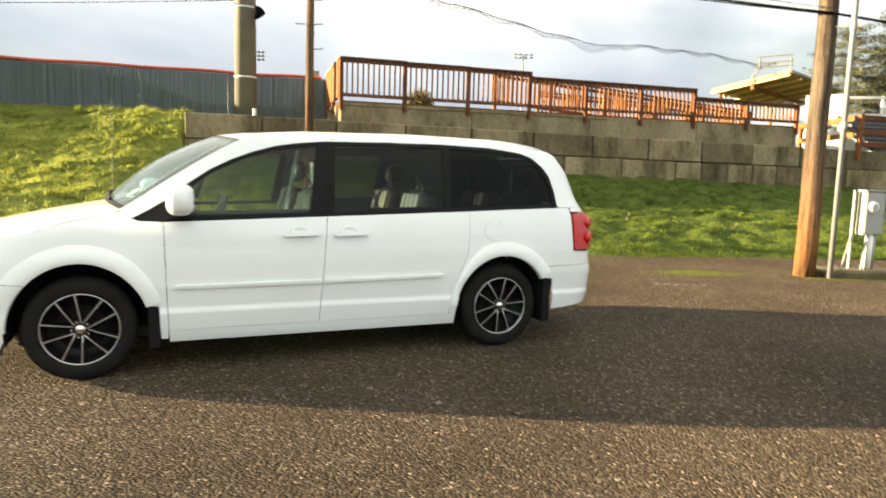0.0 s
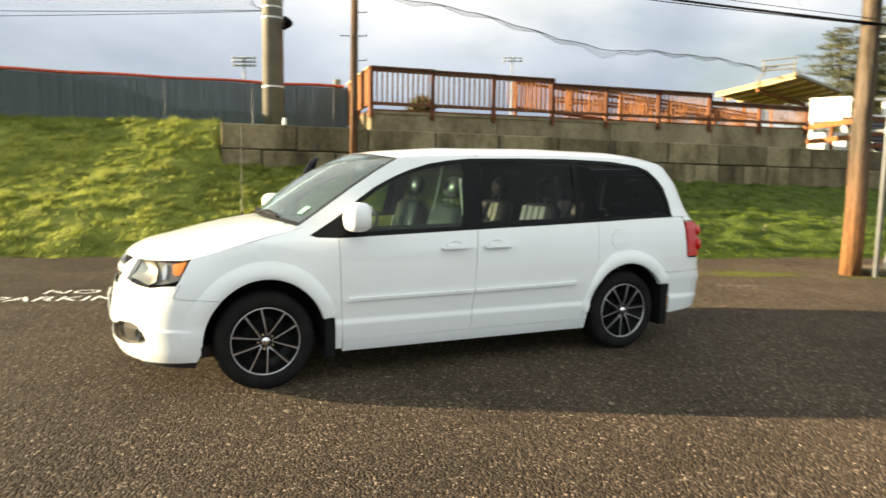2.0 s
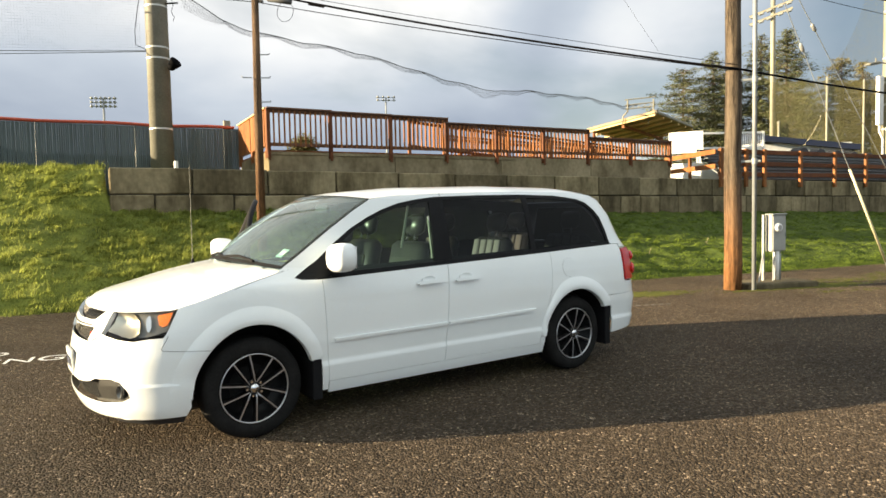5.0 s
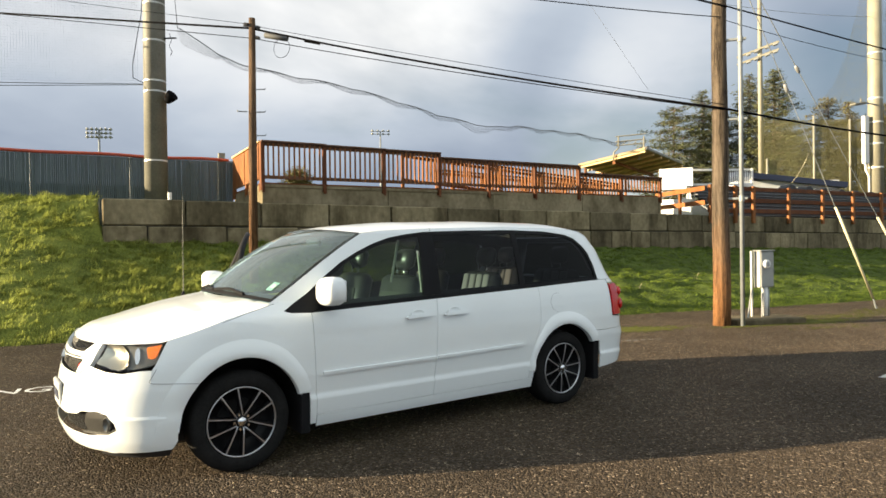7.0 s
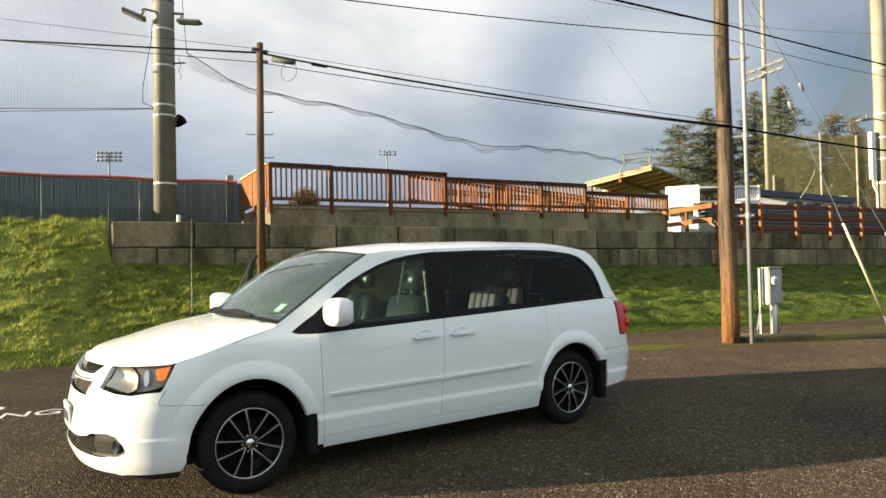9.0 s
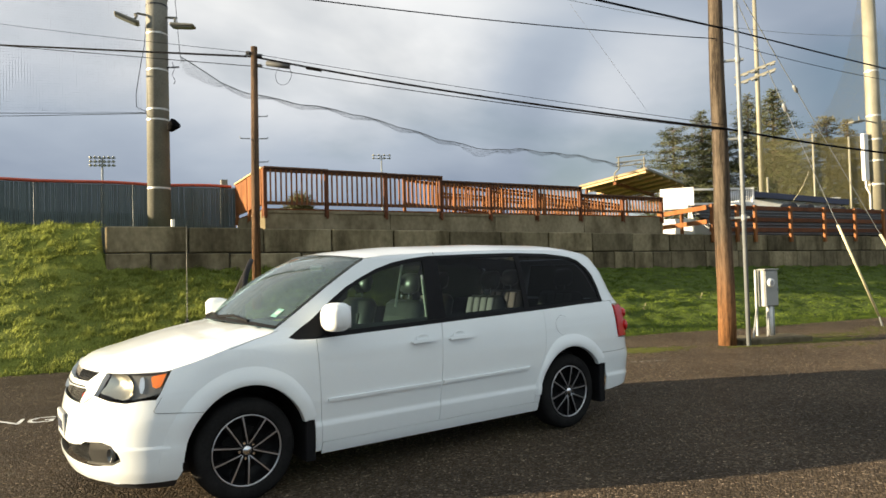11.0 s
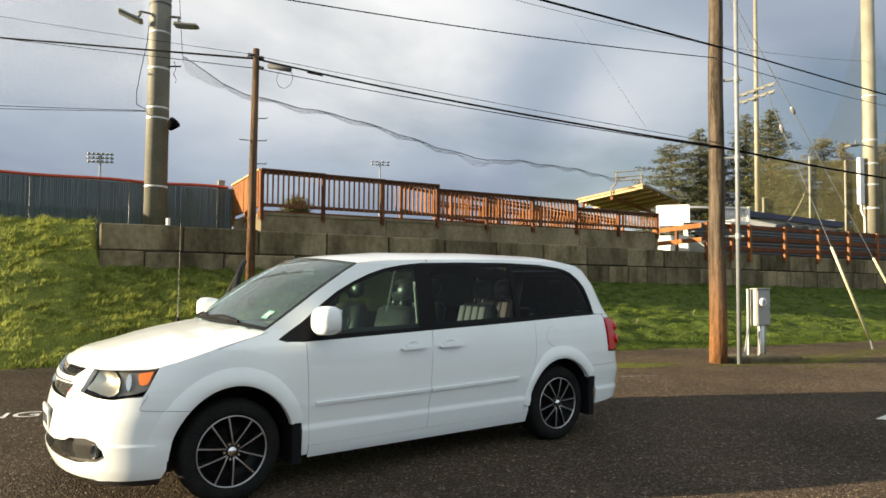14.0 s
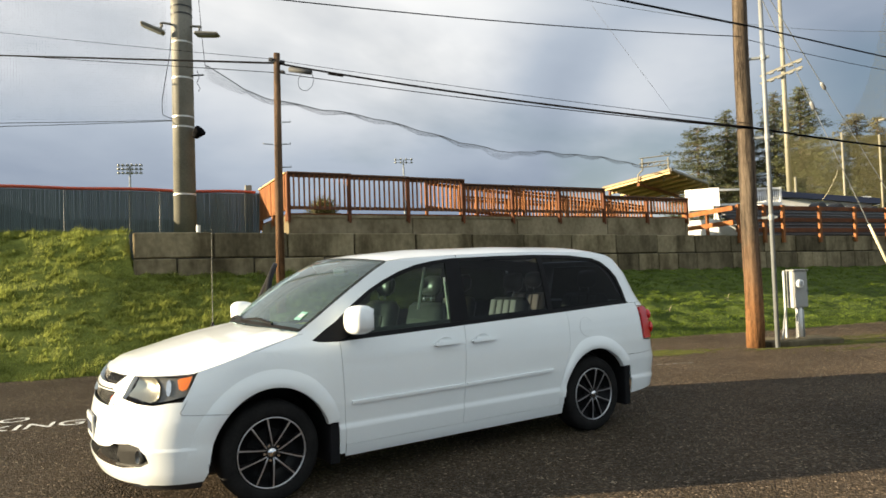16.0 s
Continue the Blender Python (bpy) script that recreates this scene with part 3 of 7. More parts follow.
def picket_rail(name, posts, top, bottom, b0, m, label, hang=True, step=0.142, wide=0.038, post=None, rail=None):
    """A railing of posts, rails and pickets along posts[i]; top: height of the cap at each bay's ends."""
    r = thing(name, m, label, "railing", "deck railings")
    for i, a in enumerate(posts):
        zt = top[min(i, len(top) - 1)] if i == 0 else max(top[i - 1], top[min(i, len(top) - 1)])
        part("post", box(a - 0.05, a + 0.05, b0 - 0.05, b0 + 0.05, bottom - (0.30 if hang else 0.1), zt, 0.006), post or M_STAIN_SHADE, r)
        if hang:
            part("foot", box(a - 0.035, a + 0.035, b0 - 0.07, b0 - 0.052, bottom - 0.36, bottom - 0.12, 0.01), post or M_STAIN_SHADE, r)
    for i, (a0, a1) in enumerate(zip(posts, posts[1:])):
        z = top[i]
        part("cap_rail", box(a0 - 0.04, a1 + 0.04, b0 - 0.085, b0 + 0.075, z, z + 0.045, 0.006), rail or M_RAIL, r)
        part("top_rail", box(a0 + 0.051, a1 - 0.051, b0 - 0.022, b0 + 0.022, z - 0.095, z - 0.002, 0.004), rail or M_RAIL, r)
        part("bottom_rail", box(a0 + 0.051, a1 - 0.051, b0 - 0.022, b0 + 0.022, bottom, bottom + 0.09, 0.004), rail or M_RAIL, r)
        n = max(2, round((a1 - a0) / step))
        pm = box(-wide / 2, wide / 2, -0.019, 0.019, 0, z - bottom - 0.03)
        first = None
        for k in range(1, n):
            at = pose(a0 + (a1 - a0) * k / n, b0 - 0.042, bottom + 0.005, 0, 0, 0)
            if first is None:
                first = part("picket", pm, M_STAIN, r, m=at)
            else:
                again(first, at)
    return r


TOPS = [4.30, 4.28, 4.27, 4.14, 4.14, 4.14, 3.90, 3.89]
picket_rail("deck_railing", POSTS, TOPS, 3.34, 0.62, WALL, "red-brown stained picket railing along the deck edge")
# the end facing the sun takes the brighter stain and tan instead
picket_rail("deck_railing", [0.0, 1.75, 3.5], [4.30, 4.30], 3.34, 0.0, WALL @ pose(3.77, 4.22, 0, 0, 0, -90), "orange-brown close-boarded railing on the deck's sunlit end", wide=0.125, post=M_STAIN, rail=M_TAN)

# ---- fence on the bank ----
fence = thing("fence", WALL, "chain-link fence with grey-green slats and a red top tube", "fence")
pk = None
for i in range(298):
    a = 3.70 - i * 0.050
    at = pose(a, 4.25 + 0.004 * math.sin(i * 2.1), 2.2, 0, random.uniform(-0.25, 0.25), 0)
    if pk is None:
        pk = part("slat", box(-0.020, 0.020, -0.004, 0.004, 0, 1.98), M_SLAT, fence, m=at)
    else:
        again(pk, at)
for i in range(10):
    a = 3.3 - i * 2.45
    part("post", tube([(a, 4.29, 2.5), (a, 4.29, 4.25)], 0.03, 10), M_GALV, fence, smooth=True)
pts = [(3.6 - i * 0.4, 4.25, 4.24 + 0.015 * math.sin(i * 0.9) + 0.012 * noise.noise((i * 0.3, 0, 0))) for i in range(62)]
part("top_tube", tube(pts, 0.045, 10), M_RED, fence, "red-orange plastic tube capping the fence", smooth=True)

M_SCREEN = bpy.data.materials.new("fence_screen")
M_SCREEN.use_nodes = True
_nt = M_SCREEN.node_tree
_b = _nt.nodes["Principled BSDF"]
_b.inputs["Base Color"].default_value, _b.inputs["Roughness"].default_value = (0.07, 0.095, 0.098, 1), 0.8
_tr, _mx = _nt.nodes.new("ShaderNodeBsdfTransparent"), _nt.nodes.new("ShaderNodeMixShader")
_mx.inputs[0].default_value = 0.55
_nt.links.new(_tr.outputs[0], _mx.inputs[1])
_nt.links.new(_b.outputs[0], _mx.inputs[2])
_nt.links.new(_mx.outputs[0], [n for n in _nt.nodes if n.type == "OUTPUT_MATERIAL"][0].inputs[0])
for i in range(9):
    a = 3.3 - i * 2.45
    part("screen", box(a - 2.42, a - 0.03 if i else 3.72, 4.262, 4.266, 2.2, 4.22), M_SCREEN, fence, "dark green mesh windscreen")

# ---- poles ----
def band(z, r, h=0.07, parent=None, mat=None):
    return part("band", lathe([(r, z - h / 2), (r + 0.008, z - h / 2), (r + 0.008, z + h / 2), (r, z + h / 2)], 28), mat or M_BAND, parent, smooth=False)


def floodlight(parent, m, at):
    """A flat floodlight head, thicker at one end, hung by a bracket at that place along it."""
    b = box(-0.32, 0.32, -0.14, 0.14, -0.05, 0.05, 0.03)
    for v in b.verts:
        if v.co.z > 0:
            v.co.z -= 0.05 * max(0.0, abs(v.co.x - at) - 0.1)
    h = part("floodlight", b, M_STEELP, parent, "grey-green metal floodlight head", m=m)
    part("lens", box(-0.24, 0.24, -0.11, 0.11, -0.062, -0.051), M_GALV, h)
    part("bracket", tube([(at, 0, 0.04), (at * 1.1, 0, 0.2)], 0.03, 8), M_STEELP, h)
    return h


net_pole = thing("net_pole", pose(-5.45, 18.6, 0), "tall weathered steel pole with bright straps and floodlights", "pole")
part("shaft", tube([(0, 0, 2.2), (0, 0, 14)], [0.295, 0.255], 32), M_STEELP, net_pole, smooth=True)
for z in (8.06, 7.07, 6.00, 5.72, 3.88):
    band(z, 0.290 - 0.0034 * (z - 2.2), 0.045, net_pole)
for z in (8.84, 9.05):
    band(z, 0.274, 0.04, net_pole, M_BLACK)
part("arm", tube([(-0.25, -0.1, 8.56), (-0.44, -0.20, 8.56), (-0.50, -0.26, 8.50)], 0.032, 8), M_STEELP, net_pole)
part("arm", tube([(0.26, -0.1, 8.52), (0.55, -0.2, 8.48)], 0.035, 8), M_STEELP, net_pole)
floodlight(net_pole, pose(-0.68, -0.3, 8.37, 0, 21, 10), 0.17)
floodlight(net_pole, pose(0.72, -0.3, 8.24, 0, 2, -8), -0.2)
part("bracket", tube([(0.26, -0.1, 7.15), (0.58, -0.12, 7.17)], 0.022, 8), M_BLACK, net_pole)
b = lathe([(0.02, -0.05), (0.09, 0.0), (0.13, 0.12), (0.16, 0.24), (0.15, 0.26), (0.05, 0.2)], 18)
part("loudspeaker", b, M_WIRE, net_pole, "black horn loudspeaker", True, pose(0.34, -0.25, 5.44, 0, 52, -30))

wood_pole = thing("utility_pole", pose(-2.57, 13.7, 0), "slim brown wooden pole with step irons", "pole")
zb = 0.8
part("shaft", tube([(0, 0, zb), (0.01, 0, 3.5), (0.03, 0, 6.2)], [0.092, 0.080, 0.066], 16), M_POLEW, wood_pole, smooth=True)
part("through_bolt", tube([(-0.14, -0.03, 6.03), (0.20, -0.03, 6.03)], 0.014, 8), M_GALV, wood_pole)
for z, s in ((6.06, -1), (6.01, 1), (5.80, 1)):
    part("clamp", box(-0.045, 0.045, -0.04, 0.04, -0.03, 0.03, 0.01), M_BLACK, wood_pole, m=pose(0.03 + 0.11 * s, -0.04, z, 0, 10, -20))
for z, s in ((4.75, 1), (4.29, -1), (4.29, 1), (3.81, 1)):
    part("step_iron", tube([(0.08 * s, -0.03, z), (0.27 * s, -0.06, z), (0.275 * s, -0.06, z + 0.03)], 0.011, 6), M_GALV, wood_pole)

big_pole = thing("utility_pole", pose(5.94, 10.57, 0), "thick weathered wooden utility pole, orange-brown near its foot", "pole")
n = 18
pts = [(0.012 * math.sin(i * 1.3), 0.008 * math.cos(i), -0.1 + i * 0.62) for i in range(n)]
part("shaft", tube(pts, [0.158 - 0.0033 * i for i in range(n)], 24), M_POLEB, big_pole, smooth=True)

conduit = thing("conduit", pose(6.22, 10.36, 0), "grey steel conduit standing beside the wooden pole", "conduit pipe")
part("pipe", tube([(0, 0, 0), (0, 0, 8.2)], 0.038, 14), M_COND, conduit, smooth=True)
for z in (2.31, 3.75, 5.19):
    part("bracket", box(-0.30, 0.10, -0.03, 0.03, z - 0.02, z + 0.02, 0.005), M_GALV, conduit, m=pose(0, 0, 0, 0, 0, -30))
    part("collar", lathe([(0.039, z - 0.05), (0.05, z - 0.05), (0.05, z + 0.05), (0.039, z + 0.05)], 16), M_GALV, conduit)

M_CAB = surf("cabinet_grey", (0.27, 0.275, 0.255), (0.35, 0.355, 0.335), 0.55, scale=3, fine=40, bump=0.05)
M_BRASS = plain("dull_glass", (0.36, 0.37, 0.36), 0.2)
# electric meter cabinet on its stand
pad = tagged(part("concrete_pad", box(6.18, 7.62, 10.44, 11.14, -0.05, 0.10, 0.02), M_CONC), "low mossy concrete slab under the meter cabinet", "concrete pad")
meter = thing("meter_cabinet", pose(7.08, 10.92, 0.10, 0, 0, 20), "grey steel electric meter cabinet on a strut stand", "electrical cabinet")
part("body", box(-0.21, 0.21, -0.07, 0.07, 0.55, 1.24, 0.012), M_CAB, meter)
part("roof", box(-0.225, 0.225, -0.10, 0.08, 1.242, 1.262, 0.006), M_CAB, meter)
part("door", box(-0.195, 0.195, -0.085, -0.071, 0.57, 1.22, 0.004), M_CAB, meter)
part("dial", lathe([(0.0, -0.062), (0.05, -0.062)], 20, axis="y"), M_BRASS, meter, m=pose(-0.08, -0.086, 1.0))
part("latch", box(0.165, 0.18, -0.10, -0.085, 0.83, 0.90, 0.003), M_GALV, meter)
part("meter", lathe([(0.0, -0.06), (0.075, -0.06), (0.085, -0.03), (0.085, 0.0)], 24, axis="y"), M_WHITE, meter, "round glass electric meter", True, pose(-0.08, -0.085, 1.0))
part("switch", box(0.211, 0.27, -0.05, 0.03, 0.80, 0.92, 0.01), M_GALV, meter)
part("strut", box(-0.305, -0.27, 0.04, 0.08, 0.0, 1.25, 0.004), M_LAMPH, meter)
part("strut", box(0.02, 0.07, 0.02, 0.07, 0.0, 0.55, 0.004), M_GALV, meter)
part("pipe", tube([(0.0, -0.03, 0.0), (0.0, -0.03, 0.55)], 0.045, 12), M_WHITE, meter, smooth=True)
part("pipe", tube([(0.12, 0.0, 0.0), (0.12, 0.0, 0.55)], 0.035, 12), M_GALV, meter, smooth=True)
part("brace", tube([(-0.58, -0.05, 0.0), (-0.30, 0.05, 0.52)], 0.016, 8), M_LAMPH, meter)
part("brace", tube([(-0.22, -0.1, 0.0), (-0.04, 0.0, 0.45)], 0.015, 8), M_LAMPH, meter)

# ---- guy wires ----
def guy(foot, head, guard, ins):
    f, h = Vector(foot), Vector(head)
    g = thing("guy_wire", pose(*foot), "steel guy wire with a pale plastic guard near the ground", "guy wire", "guy wires")
    part("wire", tube([(0, 0, 0), h - f], 0.008, 6), M_GALV, g)
    d = (h - f).normalized()
    part("guard", tube([d * 0.28, d * guard], 0.026, 10), M_GUARD, g, smooth=True)
    part("anchor", tube([(0, 0, -0.1), d * 0.26], 0.02, 8), M_GALV, g)
    part("insulator", tube([d * (ins - 0.10), d * (ins - 0.06), d * (ins + 0.06), d * (ins + 0.10)], [0.012, 0.037, 0.037, 0.012], 10), M_LAMPH, g, smooth=True)
    return g


guy((10.98, 12.27, 0.0), (6.0, 10.6, 7.28), 2.75, 5.62)
guy((13.2, 13.2, 0.05), (6.0, 10.6, 7.32), 2.9, 7.2)

# ---- overhead lines ----
def line(name, pts, r, label, mat=None):
    return tagged(part(name, tube(pts, r, 6), mat or M_WIRE, smooth=True), label, "cable", "overhead cables")


TH, TN = "thick black overhead cable between wooden poles", "thin black overhead cable"
P2, UP, FAR = (-2.54, 13.7), (5.94, 10.42), (-13.23, 21.27)


def span(a, za, b, zb, drop, r, label, start=0.0, end=1.0):
    """A sagging cable through two places; start and end carry it on beyond them, in lengths of that span."""
    a, b = Vector((*a, za)), Vector((*b, zb))
    ts = [start + (end - start) * i / 40 for i in range(41)]
    return line("cable", [a + (b - a) * t - Vector((0, 0, drop * 4 * t * (1 - t))) for t in ts], r, label)


# along the slope: one thick and two thin lines over the slim pole
span(FAR, 8.526, P2, 5.998, 0.0, 0.021, TH)
span(FAR, 9.423, P2, 6.078, 0.043, 0.005, TN)
span(FAR, 8.624, P2, 5.796, 0.0, 0.008, TN)
span(P2, 5.993, UP, 3.94, 0.093, 0.019, TH)
span(P2, 6.056, UP, 4.009, 0.039, 0.005, TN)
span(P2, 5.796, UP, 3.919, 0.062, 0.008, TN)
line("cable", sag((*UP, 3.94), Vector((*UP, 3.94)) + (Vector((10.52, 11.54, 3.85)) - Vector((*UP, 3.94))) * 2.2, 0.12), 0.019, TH)
# across the road to the thick pole
span((-13.13, 4.405), 5.79, (5.94, 10.42), 5.79, 0.0, 0.018, TH, -1.0)
span((5.94, 10.42), 5.80, (17.0, 12.96), 5.218, 0.042, 0.014, TH, 0.0, 3.0)
span((-5.64, 7.76), 5.204, (5.85, 10.45), 5.598, 0.133, 0.008, TN, -1.6)
span((5.85, 10.45), 5.573, (17.41, 15.35), 6.244, 0.137, 0.006, TN, 0.0, 2.4)
line("rope", sag((-5.45, 18.6, 12.09), (28.33, 29.79, 13.49), 1.04, 40), 0.010, "thin sagging rope with rings between the net poles", M_GALV)
line("rope", [(7.45, 20.86, 10.5), (10.47, 21.38, 7.0)], 0.004, "thin slanting stay rope of the net", M_NET)
# splice closure on the thin cable, with its loop of slack
M_SPLICE = plain("weathered_plastic", (0.09, 0.092, 0.095), 0.7)
splice = thing("splice_box", pose(-2.06, 13.55, 5.80, 0, 12, -21), "grey cable splice closure hanging on the line", "splice closure")
part("case", tube([(-0.26, 0, 0), (-0.24, 0, 0), (0.24, 0, 0), (0.26, 0, 0)], [0.03, 0.055, 0.055, 0.03], 12), M_SPLICE, splice, smooth=True)
part("slack_loop", tube([(0.16 + 0.17 * math.sin(t), 0, -0.20 + 0.20 * math.cos(t)) for t in np.linspace(0.2, 6.1, 24)], 0.005, 5), M_WIRE, splice)
part("sleeve", tube([(0.62, 0, 0.01), (0.95, 0, 0.0)], 0.022, 8), M_WIRE, splice)

# ---- far things ----
def conifer(name, at, height, spread, seed, mat, label, base=0.18, n=46, fall=0.8):
    """A trunk, and whorls of limbs that carry many small sprays of needles."""
    r = random.Random(seed)
    t = thing(name, pose(*at, 0, 0, r.uniform(0, 360)), label, "tree", "conifers")
    part("trunk", tube([(0, 0, -0.5), (0.1, 0.05, height * 0.5), (0, 0, height * 0.98)], [height * 0.020, height * 0.013, 0.03], 8), M_BARK, t, smooth=True)
    vs, fs, limbs = [], [], bmesh.new()
    for i in range(n):
        f = base + (1 - base) * (i / n) ** 0.92
        full = spread * (1 - f) ** fall
        turn = r.uniform(0, 6.283)
        k0 = r.choice((4, 5, 6))
        for m in range(k0):
            if r.random() < 0.14:
                continue
            reach = full * r.uniform(0.5, 1.3) + 0.2
            th = turn + 6.283 * m / k0 + r.uniform(-0.35, 0.35)
            c, s = math.cos(th), math.sin(th)
            z = height * f + r.uniform(-0.15, 0.15)
            droop, lift_end = r.uniform(0.05, 0.35), r.uniform(0.0, 0.35)

            def along(u):
                return Vector((c * reach * u, s * reach * u, z - droop * reach * u + lift_end * reach * u * u))
            tube([along(0), along(0.5), along(1)], [0.05, 0.03, 0.010], 4, limbs, False)
            k = max(3, int(reach * 7))
            for j in range(k):
                u = 0.22 + 0.82 * (j + r.random()) / k
                p = along(u)
                wide = 0.15 + 0.22 * math.sin(math.pi * min(1, u)) * min(1.5, reach / 2)
                for _ in range(8):
                    q = p + Vector((r.gauss(0, wide), r.gauss(0, wide), r.gauss(0, 0.11)))
                    d1 = Vector((r.gauss(0, 1) + c, r.gauss(0, 1) + s, r.gauss(0, 0.45))).normalized() * r.uniform(0.10, 0.20)
                    d2 = Vector((r.gauss(0, 1), r.gauss(0, 1), r.gauss(0, 0.7))).normalized() * r.uniform(0.04, 0.09)
                    w = len(vs)
                    vs.extend((tuple(q - d1), tuple(q + d2), tuple(q + d1)))
                    fs.append((w, w + 1, w + 2))
    me = bpy.data.meshes.new("crown")
    me.from_pydata(vs, [], fs)
    me.materials.append(mat)
    crown = new("crown", me)
    crown.parent = t
    part("branchwork", limbs, M_BARK, t)
    return t


CT = "dark green conifer with an open ragged crown, sunlit on one side"
conifer("fir_tree", (30.3, 53.0, 2.5), 11.2, 4.6, 1, M_NEEDLE, CT, 0.12, 30, 0.45)
conifer("fir_tree", (33.4, 53.4, 2.5), 12.8, 4.2, 2, M_NEEDLE, CT, 0.12, 40, 0.75)
conifer("fir_tree", (35.6, 54.5, 2.5), 12.0, 4.0, 12, M_NEEDLE, CT, 0.1, 36, 0.7)
conifer("fir_tree", (37.9, 53.0, 2.5), 14.3, 4.4, 3, M_NEEDLE, CT, 0.12, 42, 0.75)
conifer("fir_tree", (37.6, 49.3, 2.5), 13.8, 4.8, 4, M_NEEDLE, CT, 0.15, 44, 0.8)
CY = "yellow-green conifer seen through a sports net"
conifer("fir_tree", (41.2, 52.5, 2.5), 9.4, 4.6, 11, M_NEEDLE, CT, 0.08, 32, 0.5)
conifer("fir_tree", (46.5, 53.4, 2.5), 12.6, 4.6, 5, M_NEEDLE2, CY, 0.08, 36, 0.6)
conifer("fir_tree", (50.4, 55.2, 2.5), 12.8, 4.4, 6, M_NEEDLE2, CY, 0.08, 34, 0.75)
conifer("fir_tree", (51.2, 52.0, 2.5), 11.9, 4.8, 7, M_NEEDLE2, CY, 0.08, 34, 0.6)
conifer("fir_tree", (49.5, 47.6, 2.5), 13.2, 4.6, 8, M_NEEDLE2, CY, 0.08, 36, 0.65)
conifer("fir_tree", (-11.29, 58.9, 2.5), 6.4, 1.5, 13, M_NEEDLE, "small dark conifer beyond the fence", 0.05, 26, 0.8)
conifer("fir_tree", (-12.4, 55.5, 2.5), 4.9, 1.7, 14, M_NEEDLE, "small dark conifer beyond the fence", 0.05, 20, 0.6)
conifer("bush", (-2.06, 40.6, 2.5), 3.7, 1.1, 9, M_NEEDLE2, "small round shrub behind the deck", 0.3, 40, 0.35)


def light_mast(at, height, rows, cols, pitch, facing, label, mat=None):
    m = thing("light_mast", pose(*at, 0, 0, facing), label, "light mast", "field lights")
    part("pole", tube([(0, 0, 0), (0, 0, height)], [0.16, 0.10], 10), mat or M_GALV, m, smooth=True)
    for i in range(rows):
        z = height + 0.05 - i * 0.42
        w = (cols - 1) * pitch / 2
        part("crossarm", box(-w - 0.2, w + 0.2, -0.03, 0.03, z - 0.035, z + 0.035), M_GALV, m)
        for k in range(cols):
            part("lamp", lathe([(0.03, 0.10), (0.13, 0.02), (0.17, -0.14), (0.0, -0.10)], 10), M_LAMPH, m, m=pose(-w + k * pitch, -0.15, z + 0.1, 60, 0, 0))
    return m


light_mast((8.5, 92, 3), 14.6, 2, 4, 0.75, 0, "slim steel mast with two rows of field lights")
light_mast((-23.4, 76.6, 3), 11.4, 3, 6, 0.46, 0, "slim steel mast with three rows of field lights")
tall = light_mast((23.9, 33.1, 2.5), 15.65, 1, 3, 0.9, 0, "tall steel pole with crossarms on the sports field", M_STEELR)
for z in (9.62, 10.05):
    arm = part("crossarm", box(-1.32, 0.92, -0.06, 0.06, -0.05, 0.05), M_STEELR, tall, m=pose(0, -0.12, z, 0, -16, -37))
    for x in (-1.15, -0.72, -0.3, 0.28, 0.72):
        part("lamp", box(x - 0.13, x + 0.13, -0.16, 0.04, -0.15, -0.055, 0.02), M_LAMPH, arm)

net_pole_r = thing("net_pole", pose(28.33, 29.79, -0.41) @ Matrix.Scale(1.27, 4), "thick steel pole holding a sports net", "pole")
part("shaft", tube([(0, 0, 2), (0, 0, 14)], [0.30, 0.25], 28), M_STEELR, net_pole_r, smooth=True)
for z in (9.4, 7.5, 6.5, 5.6, 4.6):
    band(z, 0.30 - 0.0042 * (z - 2), 0.07, net_pole_r)
part("box", box(-0.66, -0.40, -0.12, 0.06, 4.75, 6.75, 0.03), M_WHITE, net_pole_r)
part("conduit", tube([(-0.53, -0.03, 4.8), (-0.53, -0.03, 4.5), (-0.36, -0.03, 4.2), (-0.34, -0.03, 3.0)], 0.04, 8), M_WHITE, net_pole_r, smooth=True)
part("arm", tube([(-0.2, -0.2, 7.2), (-1.1, -0.4, 7.25)], 0.03, 8), M_GALV, net_pole_r)
floodlight(net_pole_r, pose(-1.3, -0.45, 7.15, 0, -8, 10), 0.2)

# low building with a navy roof edge
hut = thing("building", pose(19.9, 29.6, 0, 0, 0, -11.4), "low white building with a navy metal roof edge", "building")
part("wall", box(0, 5.15, 0, 1.5, 2.3, 4.63), M_WHITE, hut)
b = box(-0.2, 5.4, -0.35, 1.8, 0, 0.28, 0.01)
part("roof", b, M_NAVY, hut, m=pose(0, 0, 4.80, 0, 6.3, 0))

# grandstand roof
stand = thing("grandstand", pose(0, 0, 0), "open shed roof of a small grandstand, tan underside", "grandstand")
A, B_, C_ = Vector((10.95, 28.75, 5.16)), Vector((12.51, 25.35, 5.47)), Vector((16.23, 28.67, 5.30))
D_ = A + C_ - B_
up = Vector((0, 0, 0.12))
bm = bmesh.new()
lo = [bm.verts.new(v) for v in (A, B_, C_, D_)]
hi = [bm.verts.new(v + up) for v in (A, B_, C_, D_)]
bm.faces.new(lo); bm.faces.new(hi[::-1])
for i in range(4):
    bm.faces.new((lo[i], hi[i], hi[(i + 1) % 4], lo[(i + 1) % 4]))
part("roof", bm, M_TAN_SHADE, stand)
# rafters keep the lighter tan, for their sunlit edges
for i in range(6):
    p, q = A.lerp(D_, i / 5), B_.lerp(C_, i / 5)
    part("rafter", tube([p - up * 0.55, q - up * 0.55], 0.06, 4), M_TAN, stand)
part("fascia", tube([A + up * 0.4, B_ + up * 0.4], 0.055, 4), M_FASCIA, stand)
